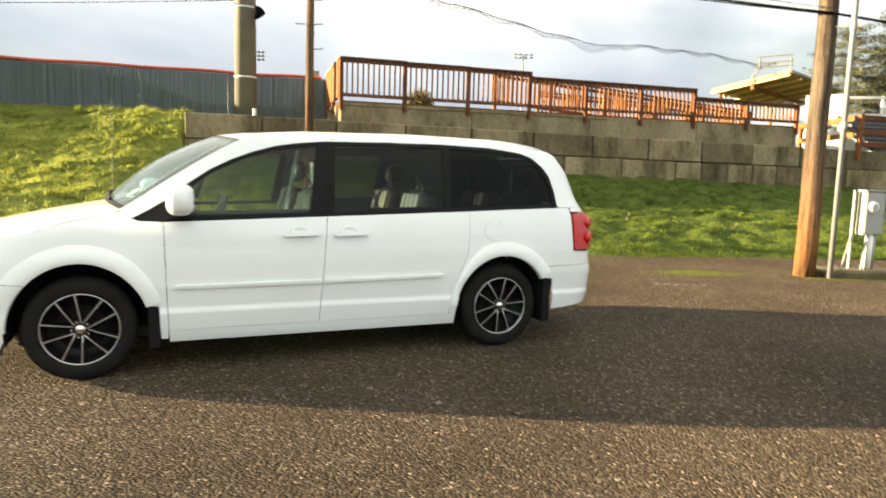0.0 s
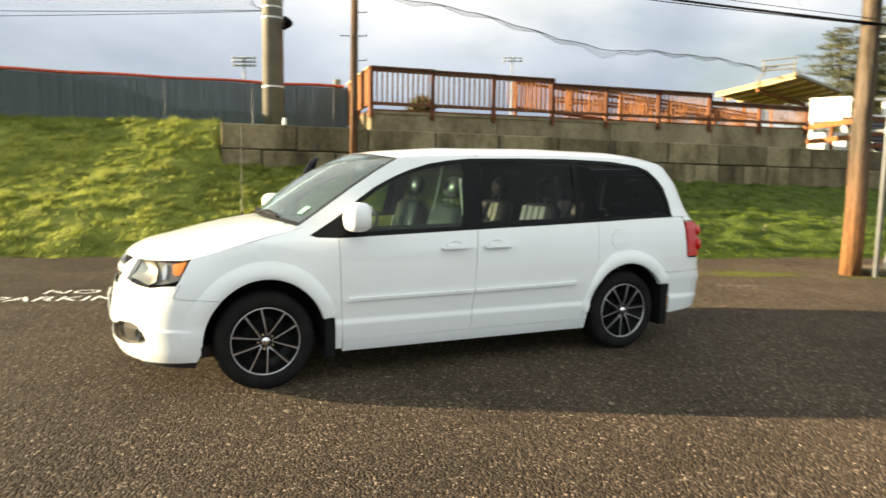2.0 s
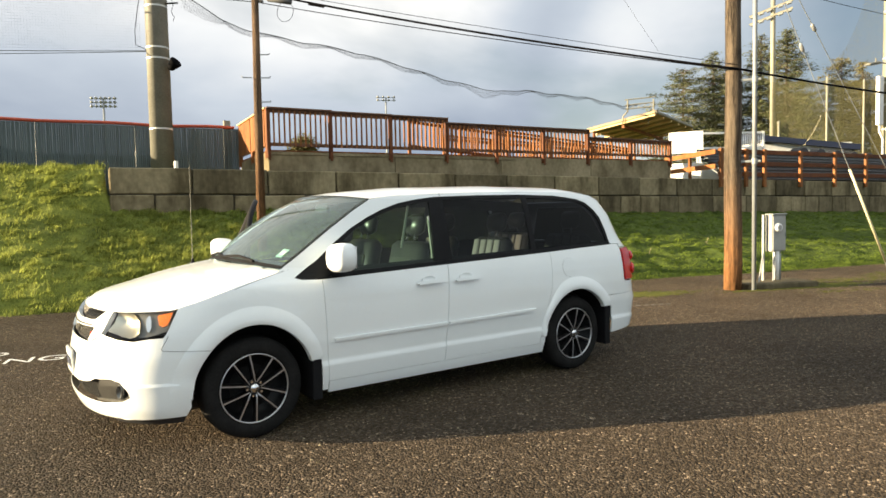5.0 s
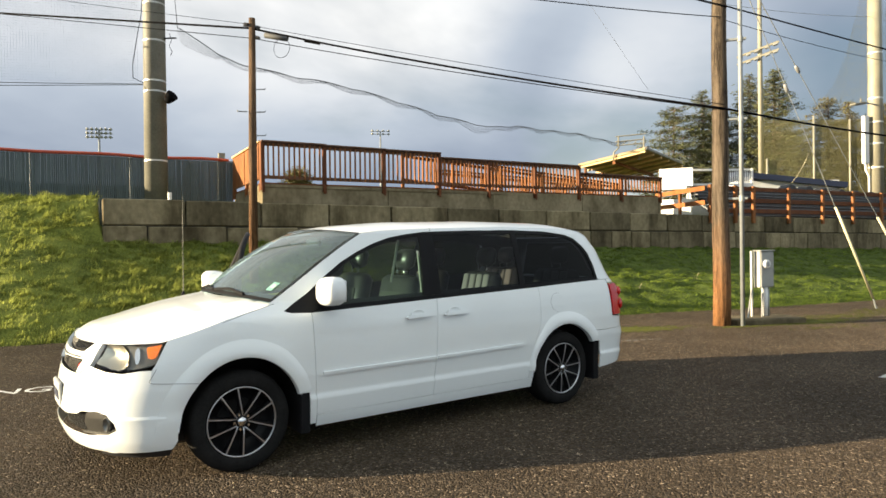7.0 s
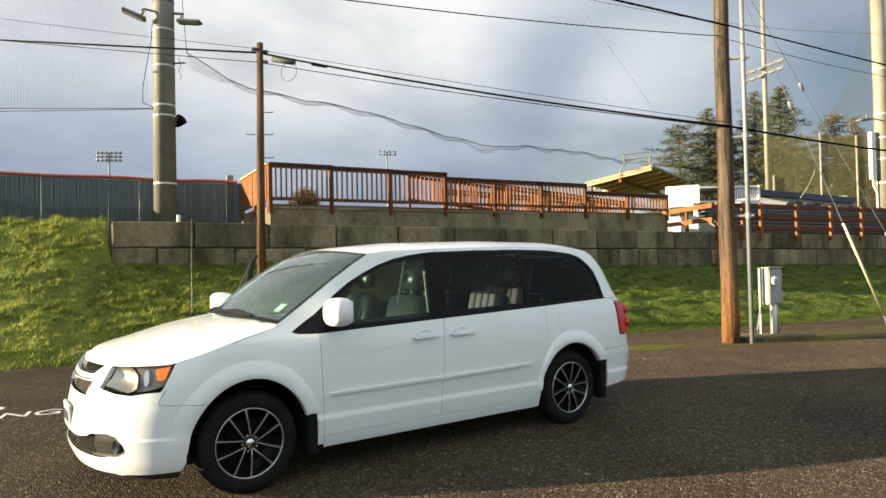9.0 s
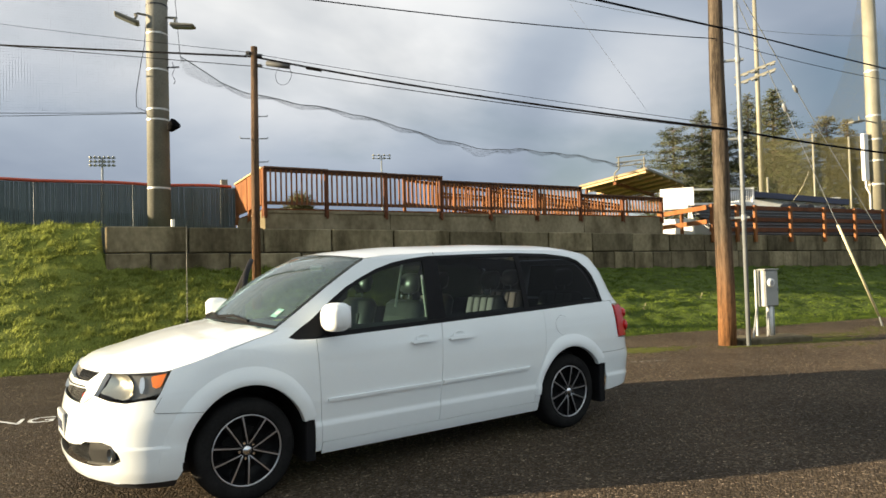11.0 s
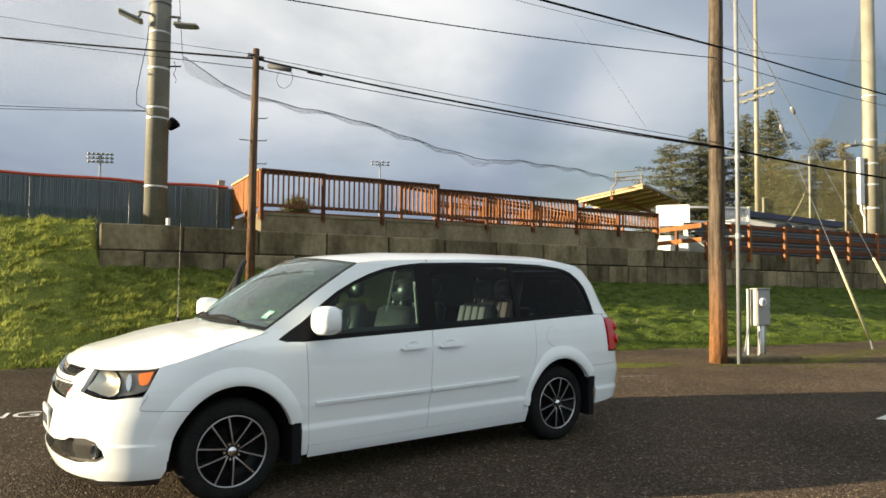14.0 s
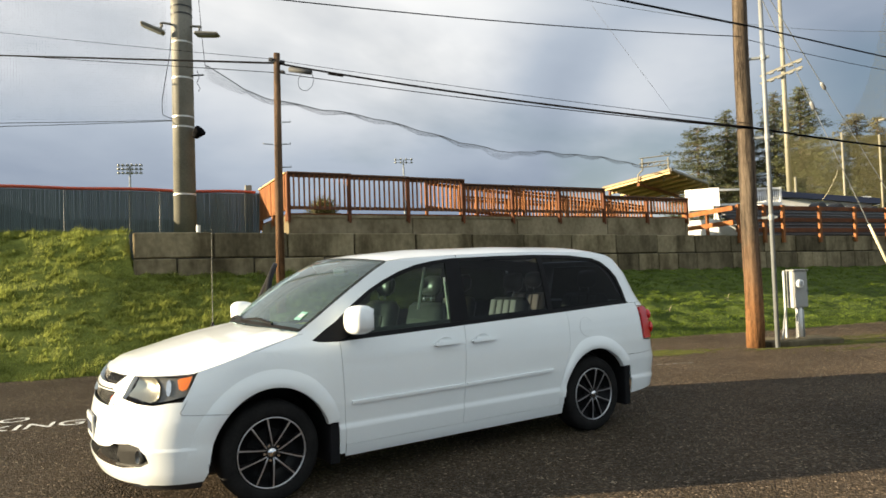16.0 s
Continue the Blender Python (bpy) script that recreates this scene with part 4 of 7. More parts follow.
part("beam", tube([A.lerp(B_, 0.55) - up * 1.8, D_.lerp(C_, 0.55) - up * 1.8], 0.09, 4), M_STAIN, stand)
part("fascia", tube([B_ + up * 0.5, C_ + up * 0.5], 0.07, 4), M_STEELP, stand)
for p in (A.lerp(D_, 0.15), A.lerp(D_, 0.55), D_.lerp(C_, 0.1)):
    part("post", tube([(p.x, p.y, 2.4), p], 0.07, 8), M_STAIN, stand)

# white board and booth
board = thing("sign_board", pose(13.48, 25.99, -0.09, 0, 0, -38) @ Matrix.Scale(1.06, 4), "blank white sign board on posts", "sign board")
part("panel", box(0, 1.3, -0.02, 0.02, 3.7, 4.55, 0.004), M_WHITE, board)
part("post", box(0.05, 0.12, 0.021, 0.08, 2.3, 4.5), M_WHITE, board)
part("post", box(1.15, 1.22, 0.021, 0.08, 2.3, 4.5), M_WHITE, board)
part("lower_panel", box(0, 1.3, -0.02, 0.02, 2.5, 3.3, 0.004), M_WHITE, board)

# plank fence on top of the wall
planks = thing("plank_fence", WALL, "red-brown three-rail timber fence along the wall top", "fence")
for a in (20.05, 21.42, 22.47, 24.66, 26.92, 29.12, 31.32, 33.5, 35.7, 37.9):
    part("post", box(a - 0.07, a + 0.07, -0.13, -0.03, 2.25, 3.68, 0.008), M_STAIN, planks)
# front rails in the shaded copy of the stain
for z in (3.58, 3.13, 2.73):
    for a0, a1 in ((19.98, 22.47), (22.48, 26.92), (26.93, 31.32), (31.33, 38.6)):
        part("rail", box(a0, a1, -0.028, 0.02, z - 0.08, z + 0.08, 0.005), M_STAIN_SHADE, planks)
# all in the lighter stain, as the side in the sun
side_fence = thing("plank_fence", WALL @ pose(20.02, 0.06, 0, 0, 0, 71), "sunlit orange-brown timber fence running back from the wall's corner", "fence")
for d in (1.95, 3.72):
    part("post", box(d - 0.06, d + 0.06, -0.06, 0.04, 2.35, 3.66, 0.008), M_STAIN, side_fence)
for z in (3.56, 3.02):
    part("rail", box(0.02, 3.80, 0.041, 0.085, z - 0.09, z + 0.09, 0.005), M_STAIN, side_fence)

# benches behind the plank fence
bleacher = thing("bleacher", WALL, "rows of grey aluminium bleacher benches", "bleachers")
for i in range(9):
    z = 2.58 + 0.155 * i - 0.006 * i
    part("bench", box(21.7, 38, 0.70 + 0.20 * i, 0.84 + 0.20 * i, z, z + 0.055, 0.008), M_BENCH, bleacher)
    # added black sheet: the shade between the benches, as colour
    part("riser", box(21.7, 38, 0.86 + 0.20 * i, 0.88 + 0.20 * i, z - 0.10, z + 0.13), M_BLACK, bleacher)
for a in (21.9, 25, 29, 33, 37):
    part("frame", tube([(a, 0.8, 2.4), (a, 2.35, 3.35)], 0.03, 6), M_GALV, bleacher)

# ---- minivan: body surface ----
# own frame: x backwards from the front axle, y across from the middle (near side -1), z up
WIDTH_Z = ([0.18, 0.26, 0.35, 0.435, 0.462, 0.62, 0.80, 0.95, 1.05, 1.12, 1.30, 1.50, 1.62, 1.72],
           [0.93, 0.966, 0.984, 0.995, 0.984, 1.0, 0.998, 0.985, 0.968, 0.948, 0.890, 0.818, 0.765, 0.69])
NOSE_Z = ([0.18, 0.24, 0.30, 0.45, 0.60, 0.75, 0.86, 0.95, 1.2], [-0.90, -0.945, -0.972, -0.988, -0.968, -0.938, -0.885, -0.815, -0.57])
TAIL_Z = ([0.20, 0.40, 0.62, 0.70, 0.85, 1.08, 1.17, 1.25, 1.45, 1.60, 1.70], [4.02, 4.09, 4.11, 4.09, 4.08, 4.07, 4.01, 3.971, 3.919, 3.829, 3.66])
TAIL_N = ([0.2, 1.1, 1.2, 1.7], [4.2, 4.2, 4.0, 3.6])
NOSE_L, TAIL_L, NOSE_N = 0.67, 0.55, 2.4


def half_width(x, z):
    w = float(np.interp(z, *WIDTH_Z))
    if x < -0.35 and z < 0.46:                 # the bumper runs down without the doors' crease
        w += (float(np.interp(z, [0.18, 0.26, 0.35, 0.46], [0.950, 0.976, 0.987, 0.994])) - w) * min(1, (-0.35 - x) / 0.2)
    for cx in (0.0, 3.078):
        r = math.hypot(x - cx, z - 0.345)
        w += 0.008 * math.exp(-(max(0, r - 0.44) / 0.085) ** 2) * min(1, max(0, (z - 0.2) / 0.15))
    if z > 1.03:
        w -= 0.10 * max(0, min(1, (0.95 - x) / 0.7)) ** 1.4 * min(1, (z - 1.03) / 0.1)
    return w


_ring = {}


def outline(z):
    """Plan outline at a height, from the middle of the nose to the middle of the tail, and the length along it, equal to x on the flank."""
    z = round(z, 3)
    if z not in _ring:
        xf, xr, n2 = float(np.interp(z, *NOSE_Z)), float(np.interp(z, *TAIL_Z)), float(np.interp(z, *TAIL_N))
        xs = []
        for i in range(41):
            th = math.pi / 2 * i / 40
            xs.append((xf + NOSE_L * (1 - math.cos(th) ** (2 / NOSE_N)), math.sin(th) ** (2 / NOSE_N)))
        for i in range(1, 60):
            xs.append((xf + NOSE_L + (xr - TAIL_L - xf - NOSE_L) * i / 60, 1.0))
        for i in range(41):
            th = math.pi / 2 * (1 - i / 40)
            xs.append((xr - TAIL_L * (1 - math.cos(th) ** (2 / n2)), max(0.0, math.sin(th)) ** (2 / n2)))
        pts = np.array([(x, u * half_width(x, z)) for x, u in xs])
        arc = np.concatenate([[0], np.cumsum(np.hypot(*np.diff(pts, axis=0).T))])
        arc += 1.5 - float(np.interp(1.5, pts[41:100, 0], arc[41:100]))
        _ring[z] = (arc, pts)
    return _ring[z]


def lift(q, z, side=-1, out=0.0):
    """The place on the body at length q along the outline and height z; out: metres proud of it."""
    arc, pts = outline(z)
    q = max(arc[0], min(arc[-1], q))
    x, y = float(np.interp(q, arc, pts[:, 0])), float(np.interp(q, arc, pts[:, 1]))
    if out:
        x0, y0 = float(np.interp(q - 0.01, arc, pts[:, 0])), float(np.interp(q - 0.01, arc, pts[:, 1]))
        x1, y1 = float(np.interp(q + 0.01, arc, pts[:, 0])), float(np.interp(q + 0.01, arc, pts[:, 1]))
        dx, dy = x1 - x0, y1 - y0
        d = math.hypot(dx, dy) or 1
        x, y = x - dy / d * out, y + dx / d * out
    return Vector((x, side * y, z))


FT = ([-1.2, -0.5, -0.3, 0.0, 0.2, 0.3], [0.87, 0.915, 0.975, 1.055, 1.10, 1.12])       # hood edge
HOOD_C = ([-0.89, -0.83, -0.72, -0.5, -0.2, 0.1, 0.35], [0.862, 0.91, 0.968, 1.02, 1.085, 1.135, 1.165])
ROOF_E = ([0.9, 1.2, 1.66, 2.5, 3.3, 3.62, 3.8], [1.61, 1.645, 1.665, 1.685, 1.675, 1.645, 1.60])


def hood(x, u):
    """u: -1 near edge to 1 far edge."""
    ze = float(np.interp(x, *FT))
    arc, pts = outline(round(ze, 3))
    i = int(np.argmax(pts[:, 0] > 1.0))
    ye = float(np.interp(x, pts[:i, 0], pts[:i, 1])) - 0.006
    zc = max(ze, float(np.interp(x, *HOOD_C)))
    return Vector((x, u * ye, ze + (zc - ze) * (1 - abs(u) ** 2.6) + 0.004))


def plan_half(x, z):
    """Half the plan's width at x, with its rounded tail."""
    arc, pts = outline(z)
    return float(np.interp(x, pts[60:, 0], pts[60:, 1])) if x > 2 else half_width(x, z)


def roof(x, u):
    ze = float(np.interp(x, *ROOF_E))
    return Vector((x - 0.135 * (1 - u * u) * max(0, min(1, (1.9 - x) / 0.8)), u * (plan_half(x, ze) - 0.004), ze + float(np.interp(x, [1.0, 1.6], [0.045, 0.075])) * (1 - abs(u) ** 2.3)))


A_PILLAR = ([0.235, 0.256, 0.38, 0.515, 0.66, 0.808, 0.90, 0.987, 1.02], [1.125, 1.14, 1.222, 1.315, 1.413, 1.506, 1.56, 1.605, 1.622])


def shield(s, u):
    """Windscreen: s 0 at the cowl to 1 at the roof, u across; its sides follow the pillars."""
    x = 0.235 + 0.785 * s
    edge = lift(x, float(np.interp(x, *A_PILLAR)), -1, -0.006)
    top = roof(1.02, 0) + Vector((-0.01, 0, -0.008))
    mid = Vector((0.105, 0, 1.160)).lerp(top, s) + Vector((-0.03, 0, 0.05)) * math.sin(math.pi * s)
    k = abs(u) ** 2.0
    return Vector((mid.x + (edge.x - mid.x) * k, -edge.y * u, mid.z + (edge.z - mid.z) * k))


# ---- minivan: materials ----
def car_paint():
    m = surf("white_car_paint", (0.77, 0.805, 0.805), (0.81, 0.845, 0.845), 0.32, scale=1.5, fine=120, bump=0.0, coat=0.8)
    m.node_tree.nodes["Principled BSDF"].inputs["Coat Roughness"].default_value = 0.04
    return m


def glass(name, tint, rough=0.0, haze=0.0, ior=1.42):
    m = bpy.data.materials.new(name)
    m.use_nodes = True
    nt = m.node_tree
    nt.nodes.clear()
    out = nt.nodes.new("ShaderNodeOutputMaterial")
    tr = nt.nodes.new("ShaderNodeBsdfTransparent")
    tr.inputs[0].default_value = (*tint, 1)
    gl = nt.nodes.new("ShaderNodeBsdfGlossy")
    gl.inputs["Roughness"].default_value = rough + 0.01
    lw = nt.nodes.new("ShaderNodeLayerWeight")
    lw.inputs["Blend"].default_value = 0.5
    pw, fr = nt.nodes.new("ShaderNodeMath"), nt.nodes.new("ShaderNodeMath")
    pw.operation, fr.operation = "POWER", "MULTIPLY_ADD"
    f0 = ((ior - 1) / (ior + 1)) ** 2
    pw.inputs[1].default_value, fr.inputs[1].default_value, fr.inputs[2].default_value = 5.0, 1 - f0, f0
    nt.links.new(lw.outputs["Facing"], pw.inputs[0])
    nt.links.new(pw.outputs[0], fr.inputs[0])
    mx = nt.nodes.new("ShaderNodeMixShader")
    nt.links.new(fr.outputs[0], mx.inputs[0])
    nt.links.new(tr.outputs[0], mx.inputs[1])
    nt.links.new(gl.outputs[0], mx.inputs[2])
    last = mx.outputs[0]
    # pale blue haze: sun and sky sheen on the glass, given as colour
    if haze:
        df = nt.nodes.new("ShaderNodeBsdfDiffuse")
        df.inputs[0].default_value = (0.42, 0.60, 0.68, 1)
        nz = nt.nodes.new("ShaderNodeTexNoise")
        nz.inputs["Scale"].default_value, nz.inputs["Detail"].default_value = 3, 5
        mr = nt.nodes.new("ShaderNodeMapRange")
        mr.inputs["To Min"].default_value, mr.inputs["To Max"].default_value = haze * 0.6, haze * 1.4
        m2 = nt.nodes.new("ShaderNodeMixShader")
        nt.links.new(nz.outputs["Fac"], mr.inputs[0])
        nt.links.new(mr.outputs[0], m2.inputs[0])
        nt.links.new(last, m2.inputs[1])
        nt.links.new(df.outputs[0], m2.inputs[2])
        last = m2.outputs[0]
    nt.links.new(last, out.inputs[0])
    return m


M_CAR = car_paint()
M_GLASS_W = glass("windscreen_glass", (0.44, 0.62, 0.66), haze=0.075, ior=2.15)
M_GLASS_F = glass("front_door_glass", (0.47, 0.58, 0.50))
M_GLASS_T = glass("privacy_glass", (0.05, 0.058, 0.075), ior=1.26)
M_GLASS_S = glass("door_privacy_glass", (0.33, 0.35, 0.37), ior=1.32)
M_LENS = glass("lamp_lens", (0.9, 0.9, 0.9))
M_TRIM = surf("black_trim", (0.008, 0.008, 0.009), (0.012, 0.012, 0.013), 0.6, scale=6, fine=90, bump=0.02, spec=0.10)
M_RUBBER = surf("tyre_rubber", (0.009, 0.009, 0.009), (0.018, 0.0175, 0.017), 0.85, scale=8, fine=60, bump=0.2, depth=0.004, spec=0.10)
M_RIMB = surf("black_rim", (0.006, 0.006, 0.0065), (0.010, 0.010, 0.011), 0.35, scale=6, fine=90, bump=0.03, spec=0.18)
M_RIMS = plain("machined_alloy", (0.50, 0.50, 0.51), 0.30, 0.85)
M_CHROME = plain("chrome", (0.75, 0.75, 0.75), 0.12, 1.0)
M_LEATHERD = surf("dark_leather", (0.028, 0.028, 0.027), (0.06, 0.06, 0.057), 0.35, scale=4, fine=70, bump=0.2, depth=0.003)
M_LEATHERF = surf("mid_grey_leather", (0.055, 0.055, 0.049), (0.09, 0.09, 0.08), 0.4, scale=4, fine=70, bump=0.2, depth=0.003)
M_LEATHER = surf("grey_leather", (0.28, 0.275, 0.245), (0.36, 0.35, 0.315), 0.40, scale=4, fine=70, bump=0.2, depth=0.003)
M_CABIN = plain("dark_cabin_trim", (0.03, 0.03, 0.032), 0.7)
M_CABIN2 = plain("pale_cabin_trim", (0.45, 0.44, 0.40), 0.6)
M_LAMPRED = plain("red_lamp", (0.50, 0.008, 0.008), 0.22, 0.0, 0.3)
M_AMBER = plain("amber_lamp", (1.0, 0.22, 0.008), 0.35, 0.0, 0.1)
M_MESH = surf("grille_mesh", (0.0018, 0.0018, 0.0018), (0.006, 0.006, 0.0065), 0.7, scale=30, fine=120, bump=0.6, spec=0.12)
M_BOWL = plain("lamp_bowl", (0.62, 0.59, 0.48), 0.32, 1.0)
M_BEZEL = surf("grey_bezel", (0.016, 0.0155, 0.014), (0.024, 0.023, 0.021), 0.6, scale=6, fine=60, bump=0.05, spec=0.12)
M_STICK = plain("pale_sticker", (0.16, 0.34, 0.30), 0.5)
M_FOG = plain("fog_lamp_glass", (0.16, 0.155, 0.14), 0.15, 0.5)
M_LATT = plain("lattice_grey", (0.040, 0.039, 0.036), 0.4)
M_SMOKE = plain("smoky_lamp_housing", (0.12, 0.12, 0.11), 0.28, 0.3)
M_PLATE = plain("plate", (0.45, 0.47, 0.47), 0.4)


# ---- minivan: panel helpers ----
from mathutils import geometry


def shrink(poly, d):
    """The polygon with its sides moved inwards by d."""
    n = len(poly)
    area = sum(poly[i][0] * poly[(i + 1) % n][1] - poly[(i + 1) % n][0] * poly[i][1] for i in range(n))
    s = 1 if area > 0 else -1
    out = []
    for i in range(n):
        p0, p1, p2 = Vector(poly[i - 1]), Vector(poly[i]), Vector(poly[(i + 1) % n])
        e1, e2 = (p1 - p0), (p2 - p1)
        if e1.length < 1e-6 or e2.length < 1e-6:
            out.append(tuple(p1))
            continue
        n1, n2 = Vector((-e1.y, e1.x)).normalized() * s, Vector((-e2.y, e2.x)).normalized() * s
        m = n1 + n2
        k = m.length_squared
        out.append(tuple(p1 + (m * (2 * d / k) if k > 0.5 else n1 * d)))
    return out


def sheet(poly, place, step=0.06, thick=0.02, gap=0.003, towards=None, cuts=()):
    """A panel: the polygon cut into a fine net, laid on a curved surface by place(u, v), with its edges turned in."""
    bm = bmesh.new()
    pts = shrink(poly, gap) if gap else poly
    corners = [bm.verts.new((u, 0, v)) for u, v in pts]
    for tri in geometry.tessellate_polygon([[Vector((u, v, 0)) for u, v in pts]]):
        if len(set(tri)) == 3:
            bm.faces.new([corners[k] for k in tri])
    bmesh.ops.recalc_face_normals(bm, faces=bm.faces)
    us, vs = [p[0] for p in pts], [p[1] for p in pts]
    for lo, hi, no in ((min(us), max(us), (1, 0, 0)), (min(vs), max(vs), (0, 0, 1))):
        k = math.ceil(lo / step)
        while k * step < hi:
            co = (k * step, 0, 0) if no[0] else (0, 0, k * step)
            bmesh.ops.bisect_plane(bm, geom=bm.verts[:] + bm.edges[:] + bm.faces[:], dist=1e-5, plane_co=co, plane_no=no)
            k += 1
    for z in cuts:
        bmesh.ops.bisect_plane(bm, geom=bm.verts[:] + bm.edges[:] + bm.faces[:], dist=1e-5, plane_co=(0, 0, z), plane_no=(0, 0, 1))
    for v in bm.verts:
        v.co = place(v.co.x, v.co.z)
    bm.normal_update()
    mid = Vector(towards) if towards is not None else Vector((1.6, 0, 0.8))
    turn = sum((f.normal.dot(f.calc_center_median() - mid) * f.calc_area()) for f in bm.faces)
    if turn < 0:
        bmesh.ops.reverse_faces(bm, faces=bm.faces)
    bm.normal_update()
    if thick:
        normals = {v: v.normal.copy() for v in bm.verts}
        rim = [e for e in bm.edges if len(e.link_faces) == 1]
        old = {v: normals[v] for e in rim for v in e.verts}
        ret = bmesh.ops.extrude_edge_only(bm, edges=rim)
        for v in ret["geom"]:
            if isinstance(v, bmesh.types.BMVert):
                src = min((w for e in v.link_edges for w in e.verts if w in old), key=lambda w: (w.co - v.co).length)
                v.co = v.co - old[src] * thick
        bmesh.ops.recalc_face_normals(bm, faces=bm.faces)
    return bm


def smooth_by_angle(ob, deg=35):
    """Smooth shading with the turned edges kept sharp."""
    me = ob.data
    bm = bmesh.new()
    bm.from_mesh(me)
    for f in bm.faces:
        f.smooth = True
    for e in bm.edges:
        if len(e.link_faces) == 2 and e.calc_face_angle(0) > radians(deg):
            e.smooth = False
    bm.to_mesh(me)
    bm.free()
    return ob


def arch_rise(r, cx, deg):
    """Height over the axle on a wheel arch, which is a little taller than round at the front."""
    return (r + (0.024 if cx < 1 else 0.008) * max(0.0, math.sin(radians(deg)))) * math.sin(radians(deg))


def arch(cx, a0, a1, n=14, r=0.425):
    """Points of a wheel arch, angles from the rear horizontal."""
    return [(cx + r * math.cos(radians(a0 + (a1 - a0) * i / n)), 0.345 + arch_rise(r, cx, a0 + (a1 - a0) * i / n)) for i in range(n + 1)]


VAN = pose(-1.91, 4.352, 0, 0, 0, 24.48) @ pose(0, 0.96, 0)
def lattice(poly, side, out, step, r):
    """Crossing slanted bars that fill a polygon of the body's surface, as one mesh."""
    bm = bmesh.new()

    def inside(u, v):
        hit = False
        for (x0, y0), (x1, y1) in zip(poly, poly[1:] + poly[:1]):
            if (y0 > v) != (y1 > v) and u < x0 + (v - y0) / (y1 - y0) * (x1 - x0):
                hit = not hit
        return hit

    lo, hi = min(p[0] for p in poly), max(p[0] for p in poly)
    z0, z1 = min(p[1] for p in poly), max(p[1] for p in poly)
    for lean in (0.75, -0.75):
        u = lo - (z1 - z0)
        while u < hi + (z1 - z0):
            run = []
            for k in range(31):
                v = z0 + (z1 - z0) * k / 30
                w = u + lean * (v - z0)
                if inside(w, v):
                    run.append(lift(w, v, side, out))
                elif len(run) > 1:
                    tube(run[::3] + run[-1:], r, 4, bm)
                    run = []
                else:
                    run = []
            if len(run) > 2:
                tube(run[::3] + run[-1:], r, 4, bm)
            u += step
    return bm


van = thing("minivan", VAN, "white minivan parked on the asphalt, black ten-spoke wheels", "minivan")


def body_panel(name, poly, side, mat=None, out=0.0, step=0.06, thick=0.012, gap=0.0016, parent=None, label=""):
    bm = sheet(poly, lambda q, z: lift(q, z, side, out), step, thick, gap, cuts=(0.435, 0.455, 0.47) if mat is None else ())
    return smooth_by_angle(part(name, bm, mat or M_CAR, parent or van, label))


DLO_TOP = [(0.300, 1.062), (0.36, 1.095), (0.43, 1.134), (0.513, 1.185), (0.673, 1.312), (0.81, 1.405), (0.952, 1.478), (1.10, 1.538), (1.269, 1.588), (1.45, 1.618), (1.633, 1.637), (2.1, 1.650), (2.6, 1.655), (3.02, 1.645), (3.20, 1.625), (3.31, 1.61), (3.415, 1.575)]
DLO_REAR = [(3.505, 1.50), (3.56, 1.425), (3.59, 1.30), (3.60, 1.18)]
A_EDGE = [(0.20, 1.105), (0.256, 1.14), (0.38, 1.222), (0.515, 1.315), (0.66, 1.413), (0.808, 1.506), (0.90, 1.56), (0.987, 1.605), (1.02, 1.622), (1.2, 1.645)]
QN = -1.80                                     # beyond the middle of the nose: held there
